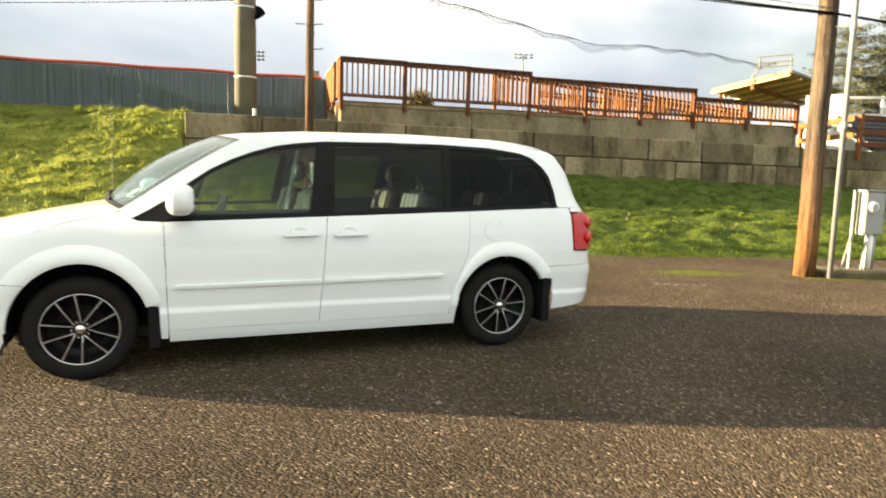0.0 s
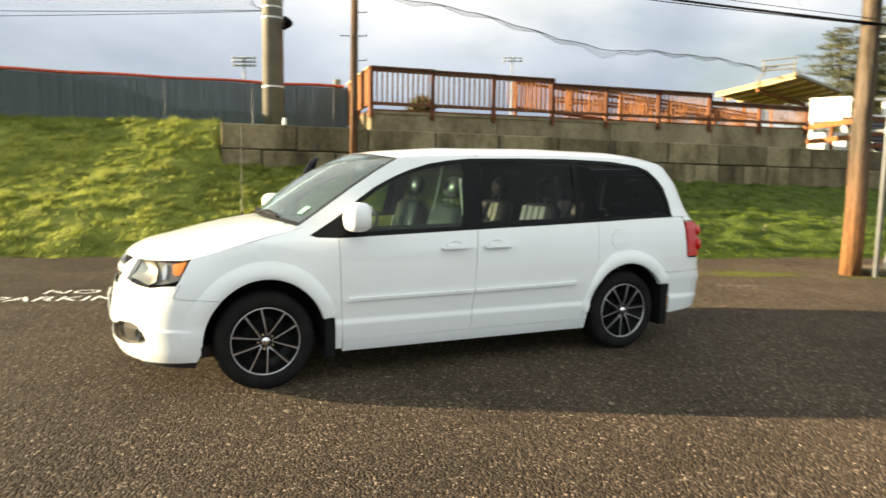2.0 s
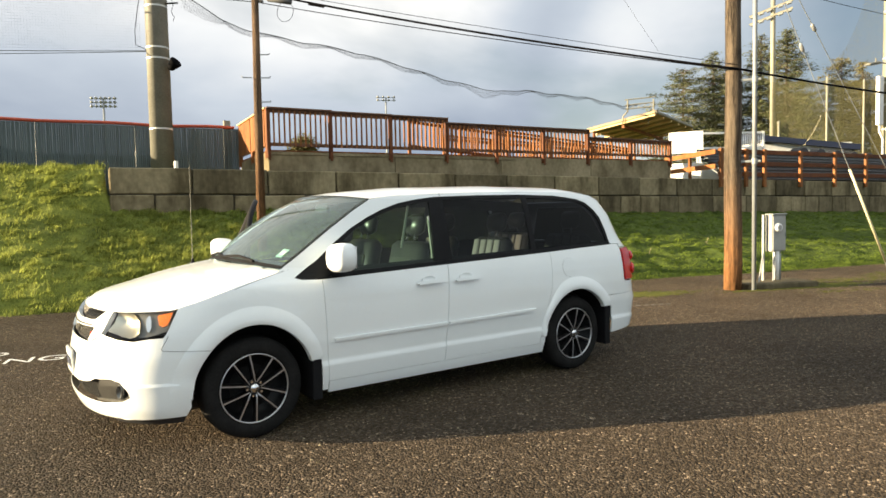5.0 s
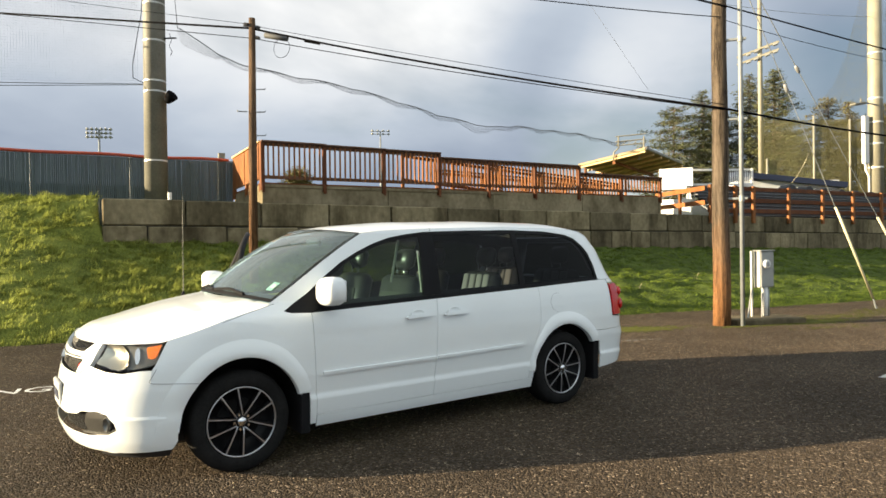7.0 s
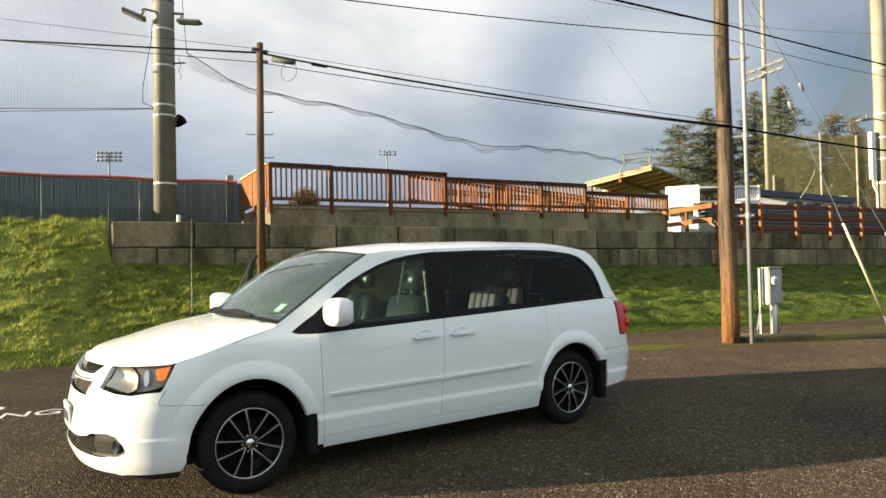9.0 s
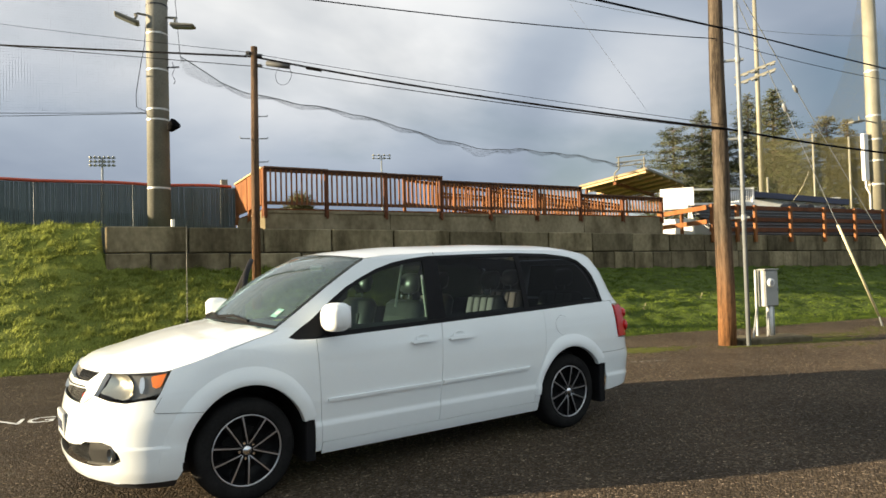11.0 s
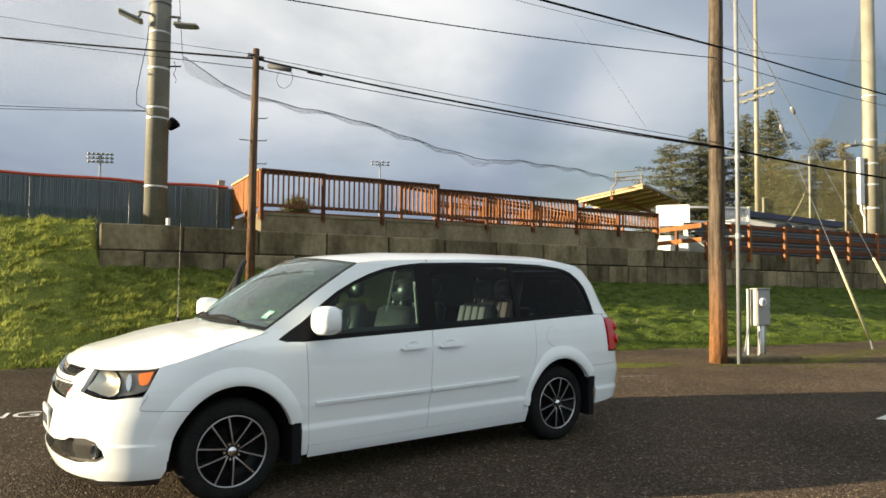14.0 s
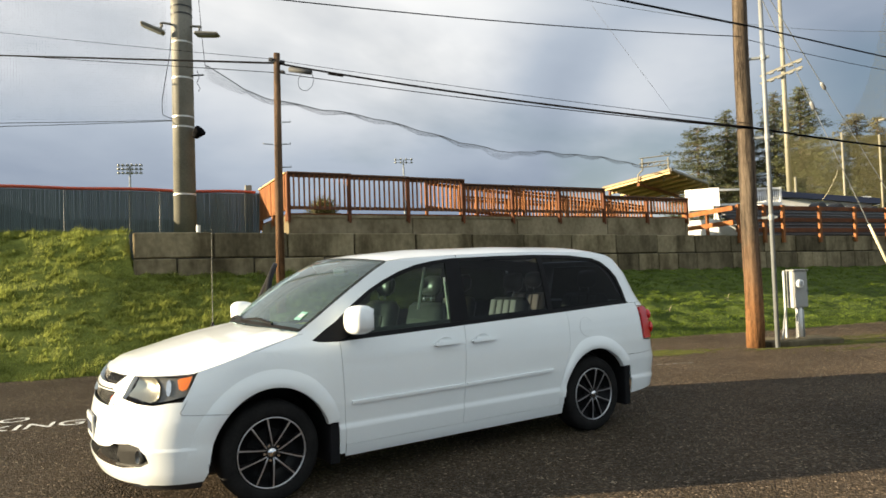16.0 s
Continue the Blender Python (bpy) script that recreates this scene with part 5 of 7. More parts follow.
for side in (-1, 1):
    # lower body
    fender = arch(0, 19, 131.3, 16) + [(-0.40, 0.664), (-0.592, 0.668), (-0.578, 0.754), (-0.556, 0.784), (-0.475, 0.935)] + \
        [(-0.35, 0.968), (-0.1, 1.045), (0.1, 1.087), (0.20, 1.105), (0.27, 1.12), (0.31, 1.07), (0.36, 1.055), (0.508, 1.048), (0.512, 0.9), (0.520, 0.6), (0.531, 0.33), (0.531, 0.25), (0.482, 0.25), (0.472, 0.483)]
    body_panel("fender", fender, side, out=0.0015)
    body_panel("sill", [(0.535, 0.225), (0.535, 0.311), (1.55, 0.311), (2.655, 0.311), (2.655, 0.225)], side)
    nose_up = [(QN, 0.70), (-1.20, 0.705), (-1.06, 0.765), (-0.90, 0.742), (-0.767, 0.735), (-0.66, 0.752), (-0.57, 0.756), (-0.58, 0.672), (-0.40, 0.668)] + \
        arch(0, 131.5, 174.6, 8) + [(-0.60, 0.385), (-0.80, 0.385), (-0.82, 0.43), (-0.87, 0.478), (-0.95, 0.495), (-1.12, 0.482), (-1.17, 0.46), (-1.35, 0.44), (QN, 0.435)]
    nose_lo = [(-0.80, 0.385), (-0.60, 0.385)] + arch(0, 174.6, 186, 3) + [(-0.45, 0.245), (-0.7, 0.235), (-0.82, 0.235), (-1.1, 0.235), (QN, 0.24), (QN, 0.335), (-1.30, 0.335), (-1.03, 0.335), (-0.86, 0.355)]
    front_door = [(0.509, 1.048), (1.0, 1.066), (1.617, 1.088), (1.602, 0.9), (1.577, 0.6), (1.554, 0.312), (0.532, 0.312), (0.521, 0.6), (0.513, 0.9)]
    if side < 0:
        fd = body_panel("front_door", front_door, side)
    slider = [(1.6185, 1.088), (2.2, 1.108), (2.772, 1.129), (2.765, 0.95), (2.752, 0.80), (2.69, 0.66), (2.63, 0.52), (2.605, 0.40), (2.60, 0.312), (1.555, 0.312), (1.578, 0.6), (1.603, 0.9)]
    sd = body_panel("sliding_door", slider, side)
    quarter = [(2.772, 1.129), (3.2, 1.147), (3.60, 1.162), (3.72, 1.163), (3.735, 1.10), (3.74, 0.95), (3.75, 0.80), (3.9, 0.79), (4.1, 0.79), (8, 0.79), (8, 0.69), (4.0, 0.685), (3.60, 0.672)] + arch(3.078, 50.2, 172, 16) + [(2.66, 0.312), (2.60, 0.312), (2.605, 0.40), (2.63, 0.52), (2.69, 0.66), (2.752, 0.80), (2.765, 0.95)]
    body_panel("quarter_panel", quarter, side)
    body_panel("tailgate_flank", [(3.735, 1.165), (4.35, 1.165), (8, 1.15), (8, 0.795), (4.22, 0.795), (4.20, 0.95), (4.19, 1.12), (3.74, 1.13)], side)
    rear_bumper = arch(3.078, 32, 50, 5) + [(3.60, 0.671), (4.0, 0.684), (8, 0.689), (8, 0.33), (4.3, 0.33), (3.9, 0.33), (3.60, 0.30), (3.558, 0.30), (3.545, 0.565)]
    body_panel("rear_bumper", rear_bumper, side)
    # flared lips round the wheel arches, in two lengths at the front
    for cx, a0, a1, wide in ((0.0, 19, 179, lambda t: lerp(t, [0, 25, 60, 130, 150, 179], [0.085, 0.095, 0.115, 0.115, 0.12, 0.14])),
                             (3.078, 32, 50, lambda t: 0.105), (3.078, 50.4, 176, lambda t: lerp(t, [50, 110, 138, 176], [0.105, 0.105, 0.058, 0.042]))):
        bm = bmesh.new()
        rows = []
        prof = ((-0.010, -0.03), (-0.008, 0.012), (0.0, 0.0165), (0.25, 0.0165), (0.50, 0.0150), (0.70, 0.0110), (0.84, 0.0062), (0.94, 0.0026), (1.0, 0.0008), (1.05, -0.003))
        na = max(8, int((a1 - a0) / 4))
        for i in range(na + 1):
            th = a0 + (a1 - a0) * i / na
            rows.append([])
            for s, o in prof:
                r = 0.425 + (s if s < 0 else s * wide(th))
                rows[-1].append(bm.verts.new(lift(cx + r * math.cos(radians(th)), 0.345 + arch_rise(r, cx, th), side, o if o < 0 or cx > 1 else o * lerp(th, [140, 160, 179], [1, 0.45, 0.04]))))
        for r0, r1 in zip(rows, rows[1:]):
            for k in range(len(prof) - 1):
                bm.faces.new((r0[k], r1[k], r1[k + 1], r0[k + 1]))
        bmesh.ops.recalc_face_normals(bm, faces=bm.faces)
        smooth_by_angle(part("arch_flare", bm, M_CAR, van), 50)
    # seam between the wing and the bumper
    path = [(-0.30, 0.655), (-0.36, 0.662), (-0.395, 0.664), (-0.43, 0.666), (-0.50, 0.669), (-0.57, 0.674), (-0.588, 0.680), (-0.59, 0.692), (-0.57, 0.722), (-0.545, 0.765)]
    part("wing_seam", tube([lift(u, v, side, lerp(math.hypot(u, v - 0.345), [0.43, 0.49, 0.53, 0.545], [0.0245, 0.0235, 0.013, 0.002])) for u, v in path], 0.0013, 6), M_TRIM, van)
    # upper body: pillar, roof side and rear pillar
    upper = A_EDGE + [(1.66, 1.665), (2.1, 1.677), (2.5, 1.685), (3.0, 1.681), (3.3, 1.675), (3.62, 1.640), (3.85, 1.60), (8, 1.60), (8, 1.54), (4.15, 1.54), (4.17, 1.40), (4.20, 1.165), (3.725, 1.165), (3.62, 1.163)] + DLO_REAR[::-1] + DLO_TOP[::-1] + [(0.22, 1.085)]
    body_panel("roof_side", upper, side, out=0.001, thick=0.015, gap=0.001)
    # dark trim lining the windscreen pillar
    body_panel("pillar_trim", A_EDGE[1:9] + [(u, v) for u, v in DLO_TOP[7:2:-1]] + [(0.42, 1.14)], side, M_CABIN, -0.030, 0.08, 0, 0)
    part("pillar_lining", tube([lift(u, v - 0.03, side, -0.055) for u, v in A_EDGE[2:7]], 0.030, 8), M_CABIN, van)
    # window frames, in black
    inner = [(u + 0.0, v - 0.03) for u, v in DLO_TOP[5:]]
    band_top = DLO_TOP + [(u, v) for u, v in inner[::-1]] + [(0.81, 1.37), (0.673, 1.275), (0.60, 1.215), (0.60, 1.075), (0.50, 1.052), (0.36, 1.056)]
    body_panel("window_frame", band_top, side, M_TRIM, -0.004, thick=0.01, gap=0)
    body_panel("window_frame", [(0.60, 1.085), (0.60, 1.058), (1.6, 1.090), (2.7, 1.131), (3.60, 1.164), (3.60, 1.19), (2.7, 1.160), (1.6, 1.118)], side, M_TRIM, -0.003, thick=0.01, gap=0)
    body_panel("pillar", [(1.492, 1.118), (1.672, 1.122), (1.712, 1.615), (1.565, 1.598)], side, M_TRIM, -0.001, thick=0.01, gap=0)
    body_panel("pillar", [(2.555, 1.155), (2.615, 1.157), (2.655, 1.624), (2.595, 1.624)], side, M_TRIM, -0.001, thick=0.01, gap=0)
    body_panel("pillar", [(3.565, 1.18), (3.605, 1.18), (3.595, 1.30), (3.565, 1.425), (3.51, 1.505), (3.42, 1.58), (3.31, 1.614), (3.28, 1.60), (3.39, 1.555), (3.475, 1.485), (3.525, 1.41), (3.555, 1.30)], side, M_TRIM, -0.002, thick=0.01, gap=0)
    # seam across the roof edge behind the door
    part("roof_seam", tube([lift(1.70, z, side, 0.0025) for z in (1.640, 1.650, 1.660, 1.668)], 0.0016, 6), M_TRIM, van)
    # panes
    fw = [(0.60, 1.09), (1.495, 1.115), (1.568, 1.60), (1.45, 1.588), (1.269, 1.558), (1.10, 1.508), (0.952, 1.448), (0.81, 1.373), (0.673, 1.278), (0.60, 1.218)]
    body_panel("window", fw, side, M_GLASS_F, -0.010, thick=0, gap=0, label="lightly tinted door window")
    body_panel("window", [(1.67, 1.12), (2.558, 1.155), (2.597, 1.624), (2.1, 1.62), (1.71, 1.612)], side, M_GLASS_S, -0.010, thick=0, gap=0, label="dark privacy glass")
    body_panel("window", [(2.612, 1.155), (3.58, 1.19), (3.57, 1.30), (3.54, 1.42), (3.485, 1.495), (3.39, 1.565), (3.28, 1.605), (3.0, 1.622), (2.652, 1.628)], side, M_GLASS_T, -0.010, thick=0, gap=0, label="dark privacy glass")
    # side moulding strips and door handles
    body_panel("side_moulding", [(0.575, 0.598), (0.575, 0.620), (1.567, 0.628), (1.565, 0.604)], side, out=0.016, thick=0.018, gap=0)
    body_panel("side_moulding", [(1.590, 0.604), (1.592, 0.628), (2.53, 0.640), (2.52, 0.616)], side, out=0.016, thick=0.018, gap=0)
    for x0 in (1.29, 1.655):
        if x0 < 1.5 and side > 0:
            continue
        h = part("door_handle", sheet([(x0, 0.958), (x0 + 0.02, 0.947), (x0 + 0.20, 0.952), (x0 + 0.25, 0.957), (x0 + 0.26, 0.966), (x0 + 0.24, 0.980), (x0 + 0.02, 0.974)], lambda q, z: lift(q, z, side, 0.036), 0.04, 0.022, 0), M_CAR, van)
        smooth_by_angle(h)
        oval = [(x0 + 0.12 + 0.066 * math.cos(k * math.pi / 12), 0.980 + 0.030 * math.sin(k * math.pi / 12)) for k in range(24)]
        part("handle_cup", sheet(oval, lambda q, z: lift(q, z, side, 0.0015 + 0.015 * min(1, ((q - x0 - 0.12) / 0.066) ** 2 + ((z - 0.980) / 0.030) ** 2)), 0.012, 0.008, 0), M_CAR, h, smooth=True)
    # nose: bumper with its opening
    body_panel("front_bumper", nose_up, side, step=0.045, gap=0, thick=0.004)
    body_panel("bumper_lip", nose_lo, side, step=0.045, gap=0, thick=0.004)
    body_panel("lower_intake", [(QN, 0.32), (-0.86, 0.34), (-0.79, 0.38), (-0.86, 0.49), (-1.12, 0.50), (QN, 0.45)], side, M_MESH, -0.055, 0.05, 0, 0)
    body_panel("fog_lamp_bezel", [(-1.09, 0.345), (-0.87, 0.36), (-0.81, 0.387), (-0.83, 0.425), (-0.88, 0.47), (-0.95, 0.488), (-1.11, 0.478), (-1.14, 0.41)], side, M_BEZEL, -0.030, 0.04, 0.02, 0)
    part("fog_lamp", lathe([(0, -0.012), (0.024, -0.008), (0.032, 0.0), (0.036, 0.004), (0.038, -0.03)], 18), M_FOG, van, "small round fog lamp", True, Matrix.Translation(lift(-0.885, 0.418, side, -0.005)) @ (lift(-0.885, 0.418, side, 0.1) - lift(-0.885, 0.418, side)).to_track_quat("Z", "Y").to_matrix().to_4x4() @ Matrix.Diagonal((0.62, 1.25, 1, 1)))
    body_panel("bezel_lip", [(-1.12, 0.342), (-0.87, 0.350), (-0.805, 0.384), (-0.818, 0.394), (-0.87, 0.366), (-1.12, 0.356)], side, M_FOG, -0.008, 0.04, 0.01, 0)
    body_panel("air_dam", [(-0.98, 0.185), (-0.46, 0.19), (-0.44, 0.25), (-0.98, 0.25)], side, M_BLACK, -0.03, 0.05, 0.02, 0)
    # grille and its white frame
    body_panel("grille_surround", [(QN, 0.775), (-1.30, 0.79), (-1.16, 0.80), (-1.045, 0.785), (-1.05, 0.76), (-1.19, 0.708), (-1.21, 0.70), (-1.26, 0.728), (-1.28, 0.755), (-1.45, 0.76), (QN, 0.755)][:7] + [(QN, 0.705)], side, M_MESH, -0.03, 0.05, 0, 0)
    body_panel("grille", [(QN, 0.89), (-1.08, 0.905), (-1.20, 0.82), (-1.27, 0.70), (QN, 0.70)], side, M_MESH, -0.028, 0.05, 0, 0)
    body_panel("grille_bar", [(QN, 0.825), (-1.19, 0.842), (-1.13, 0.87), (-1.06, 0.905), (-0.975, 0.905), (-1.035, 0.80), (-1.06, 0.768), (-1.20, 0.708), (-1.235, 0.715), (-1.165, 0.795), (-1.19, 0.80), (QN, 0.778)], side, M_CAR, 0.008, 0.04, 0.03, 0)
    for name, shape, depth in (("grille_lattice", [(-1.60, 0.836), (-1.20, 0.850), (-1.13, 0.878), (-1.10, 0.898), (-1.60, 0.885)], -0.022),
                               ("grille_lattice", [(-1.60, 0.71), (-1.25, 0.71), (-1.18, 0.795), (-1.60, 0.775)], -0.022),
                               ("intake_lattice", [(-1.60, 0.33), (-1.16, 0.345), (-1.16, 0.475), (-1.60, 0.445)], -0.047)):
        part(name, lattice(shape, side, depth, 0.026, 0.0026), M_LATT, van)
    body_panel("grille_strip", [(QN, 0.795), (-1.20, 0.815), (-1.20, 0.807), (QN, 0.787)], side, M_TRIM, 0.012, 0.04, 0.0, 0)
    # headlamp
    lampshape = [(-0.485, 0.935), (-0.555, 0.785), (-0.575, 0.772), (-0.66, 0.757), (-0.767, 0.742), (-0.90, 0.75), (-1.03, 0.78), (-0.99, 0.86), (-0.955, 0.905), (-0.80, 0.912), (-0.65, 0.922)]
    hl = body_panel("headlamp", lampshape, side, M_SMOKE, -0.09, 0.04, 0.0, 0.004, label="clear headlamp with an amber corner")
    body_panel("lens", lampshape, side, M_LENS, 0.0, 0.04, 0.0, 0.004, hl)
    bowl = [(-0.742, 0.785), (-0.765, 0.762), (-0.81, 0.750), (-0.90, 0.754), (-1.022, 0.783), (-0.985, 0.86), (-0.955, 0.896), (-0.85, 0.902), (-0.79, 0.892), (-0.752, 0.86), (-0.738, 0.82)]
    part("reflector", sheet(bowl, lambda q, z: lift(q, z, side, -0.082 + 0.055 * min(1.2, ((q + 0.878) / 0.130) ** 2 + ((z - 0.825) / 0.080) ** 2)), 0.025, 0, 0), M_BOWL, hl, smooth=True)
    body_panel("housing", [(-0.500, 0.925), (-0.560, 0.792), (-0.66, 0.764), (-0.755, 0.752), (-0.738, 0.82), (-0.752, 0.87), (-0.79, 0.898), (-0.65, 0.914)], side, M_SMOKE, -0.034, 0.04, 0, 0, hl, "smoky grey lamp housing")
    body_panel("indicator", [(-0.515, 0.908), (-0.542, 0.848), (-0.556, 0.828), (-0.585, 0.822), (-0.602, 0.832), (-0.612, 0.885), (-0.60, 0.894)], side, M_AMBER, -0.012, 0.03, 0.01, 0, hl, "amber indicator lens")
    body_panel("bulb", [(-0.672, 0.885), (-0.662, 0.86), (-0.662, 0.82), (-0.675, 0.79), (-0.692, 0.795), (-0.700, 0.83), (-0.698, 0.865), (-0.688, 0.885)], side, M_CHROME, -0.025, 0.03, 0.01, 0, hl)
    # tail lamp
    tl = body_panel("tail_lamp", [(3.742, 1.115), (3.95, 1.125), (4.17, 1.10), (4.19, 0.95), (4.18, 0.81), (3.755, 0.808), (3.748, 0.95)], side, M_LAMPRED, 0.014, 0.03, 0.02, 0.002, label="red tail lamp")
    for q, z, r in ((3.97, 1.03, 0.052), (3.97, 0.905, 0.062)):
        bm = bmesh.new()
        bmesh.ops.create_uvsphere(bm, u_segments=24, v_segments=14, radius=1)
        turn = (lift(q, z, side, 0.1) - lift(q, z, side)).to_track_quat("Z", "Y").to_matrix().to_4x4()
        part("lens", bm, M_LAMPRED, tl, "bulging round red lens", True, Matrix.Translation(lift(q, z, side, 0.008)) @ turn @ Matrix.Diagonal((r * 1.7, r, 0.034, 1)))

body_panel("badge", [(-1.275, 0.738), (-1.232, 0.748), (-1.225, 0.772), (-1.272, 0.760)], -1, M_LAMPRED, -0.014, 0.03, 0.006, 0, label="small red bar on the grille")

# fuel flap
ring = lambda r: [(2.985 + r * math.cos(2 * math.pi * k / 28), 0.975 + r * math.sin(2 * math.pi * k / 28)) for k in range(28)]
body_panel("fuel_flap_gap", ring(0.0863), -1, M_TRIM, 0.0008, 0.05, 0, 0)
body_panel("fuel_flap", ring(0.085), -1, M_CAR, 0.0025, 0.05, 0.004, 0)

# hood, roof and glass across the middle
def net(place, us, vs):
    bm = bmesh.new()
    g = [[bm.verts.new(place(u, v)) for v in vs] for u in us]
    for i in range(len(us) - 1):
        for j in range(len(vs) - 1):
            bm.faces.new((g[i][j], g[i + 1][j], g[i + 1][j + 1], g[i][j + 1]))
    bmesh.ops.remove_doubles(bm, verts=bm.verts, dist=1e-4)
    bmesh.ops.recalc_face_normals(bm, faces=bm.faces)
    if sum(f.normal.z * f.calc_area() for f in bm.faces) < 0:
        bmesh.ops.reverse_faces(bm, faces=bm.faces)
    return bm


uu = np.sin(np.linspace(-math.pi / 2, math.pi / 2, 33))


def hood_place(s, u):
    x = -0.875 + 1.215 * s ** 1.4
    back = 0.30 - 0.16 * (1 - u * u)
    x = min(x, back)
    p = hood(x, u)
    ridge = math.exp(-((abs(u) - (0.72 - 0.10 * s)) / 0.07) ** 2)
    return p + Vector((0, 0, 0.010 * ridge * min(1, s * 3)))


part("hood", net(hood_place, np.linspace(0, 1, 34), uu), M_CAR, van, smooth=True)
for s in (-1, 1):
    part("hood_seam", tube([hood_place(t, 1.003 * s) + Vector((0, 0, 0.001)) for t in np.linspace(0.06, 1, 48)], 0.0013, 6), M_TRIM, van)
part("roof", net(roof, np.concatenate([np.linspace(1.02, 1.9, 16), np.linspace(2.0, 3.70, 17)]), uu), M_CAR, van, smooth=True)
part("windscreen", net(shield, np.linspace(0, 1, 14), np.linspace(-1, 1, 25)), M_GLASS_W, van, "clear windscreen", True)


def frit(s, u):
    return shield(s, u) + Vector((-0.004, 0, 0.006))


for us, vs in ((np.linspace(0, 0.035, 3), np.linspace(-1, 1, 25)), (np.linspace(0.988, 1, 3), np.linspace(-1, 1, 25)), (np.linspace(0, 1, 14), np.linspace(-1.0, -0.982, 3)), (np.linspace(0, 1, 14), np.linspace(0.982, 1.0, 3))):
    part("windscreen_seal", net(frit, us, vs), M_TRIM, van, smooth=True)
part("cowl", net(lambda s, u: Vector((0.30 - 0.17 * (1 - u * u) - 0.05 + 0.12 * s, 0.86 * u, 1.096 + 0.033 * (1 - u * u))), (0, 0.5, 1), np.linspace(-1, 1, 25)), M_TRIM, van)
part("sticker", net(lambda s, u: shield(s, u) + Vector((-0.003, 0, 0.004)), np.linspace(0.12, 0.215, 3), np.linspace(-0.875, -0.80, 3)), M_STICK, van, "small teal sticker with a white band")
part("sticker", net(lambda s, u: shield(s, u) + Vector((-0.005, 0, 0.006)), np.linspace(0.15, 0.19, 3), np.linspace(-0.867, -0.822, 3)), M_PLATE, van)
for u0, u1 in ((-0.62, 0.0), (0.02, 0.62)):
    pts = [shield(0.03 + 0.03 * (1 - abs(2 * k / 10 - 1)), u0 + (u1 - u0) * k / 10) + Vector((-0.012, 0, 0.012)) for k in range(11)]
    part("wiper", tube(pts, 0.011, 6), M_TRIM, van)


# tailgate across the middle
for side in (-1, 1):
    body_panel("rear_window", [(4.205, 1.170), (8, 1.170), (8, 1.535), (4.155, 1.535), (4.175, 1.40)], side, M_GLASS_T, -0.006, 0.1, 0, 0)

# door mirrors
def mirror(parent, m, s):
    b = bmesh.new()
    rings = []
    for i in range(9):
        t = i / 8
        y = -0.005 - 0.235 * t
        r = math.sin(math.pi * min(1, 0.22 + t * 0.60)) ** 0.4 if t < 1 else 0.55
        r = [0.55, 0.80, 0.92, 0.98, 1.0, 1.0, 0.97, 0.88, 0.60][i]
        ring = []
        for k in range(20):
            th = 2 * math.pi * k / 20
            c, q = math.cos(th), math.sin(th)
            c, q = math.copysign(abs(c) ** 0.6, c), math.copysign(abs(q) ** 0.7, q)
            ring.append(b.verts.new((0.085 * c * r + 0.02 * t, s * -y * -1, 0.104 * q * r + 0.012 * t)))
        rings.append(ring)
    for p, q in zip(rings, rings[1:]):
        for k in range(20):
            b.faces.new((p[k], p[(k + 1) % 20], q[(k + 1) % 20], q[k]))
    b.faces.new(rings[0]); b.faces.new(rings[-1])
    bmesh.ops.recalc_face_normals(b, faces=b.faces)
    h = part("mirror", b, M_CAR, parent, "white door mirror housing", True, m)
    part("mirror_glass", box(0.088, 0.094, -0.21, -0.03, -0.07, 0.085, 0.003) if s > 0 else box(0.088, 0.094, 0.03, 0.21, -0.07, 0.085, 0.003), M_CHROME, h)
    part("mirror_foot", tube([(0.02, 0.06 * s, -0.06), (0.0, -0.05 * s, -0.085)], 0.03, 8), M_TRIM, h)
    return h


mirror(van, pose(0.60, -0.945, 1.195), 1)

# passenger door, standing open on the far side
open_door = part("passenger_door", sheet(front_door, lambda q, z: lift(q, z, 1), 0.08, 0.05, 0.003), M_CAR, van, "front passenger door standing open")
hinge = Vector((0.52, 0.96, 0))
swing = Matrix.Translation(hinge) @ Matrix.Rotation(radians(74), 4, "Z") @ Matrix.Translation(-hinge)
open_door.matrix_basis = swing
smooth_by_angle(open_door)
dt = [(u, v) for u, v in DLO_TOP if u < 1.62]
bm = tube([lift(u, v + 0.055 * min(1, max(0, (u - 0.5) / 0.7)), 1, -0.02) for u, v in dt] + [lift(1.63, 1.30, 1, -0.02), lift(1.62, 1.09, 1, -0.02)], 0.028, 8)
part("window_frame", bm, M_TRIM, open_door, smooth=True)
part("window", sheet(fw, lambda q, z: lift(q, z, 1, -0.02), 0.1, 0, 0), M_GLASS_F, open_door)
mirror(open_door, pose(0.60, 0.945, 1.195), -1)

# aerial on the far wing
a0 = Vector((0.10, 0.885, 1.09))
part("aerial", tube([a0, a0 + Vector((0.005, 0, 0.9))], [0.0035, 0.002], 6), M_STEELP, van)
part("aerial_base", lathe([(0.022, 0), (0.02, 0.02), (0.008, 0.05)], 12), M_TRIM, van, m=Matrix.Translation(a0 - Vector((0, 0, 0.005))))

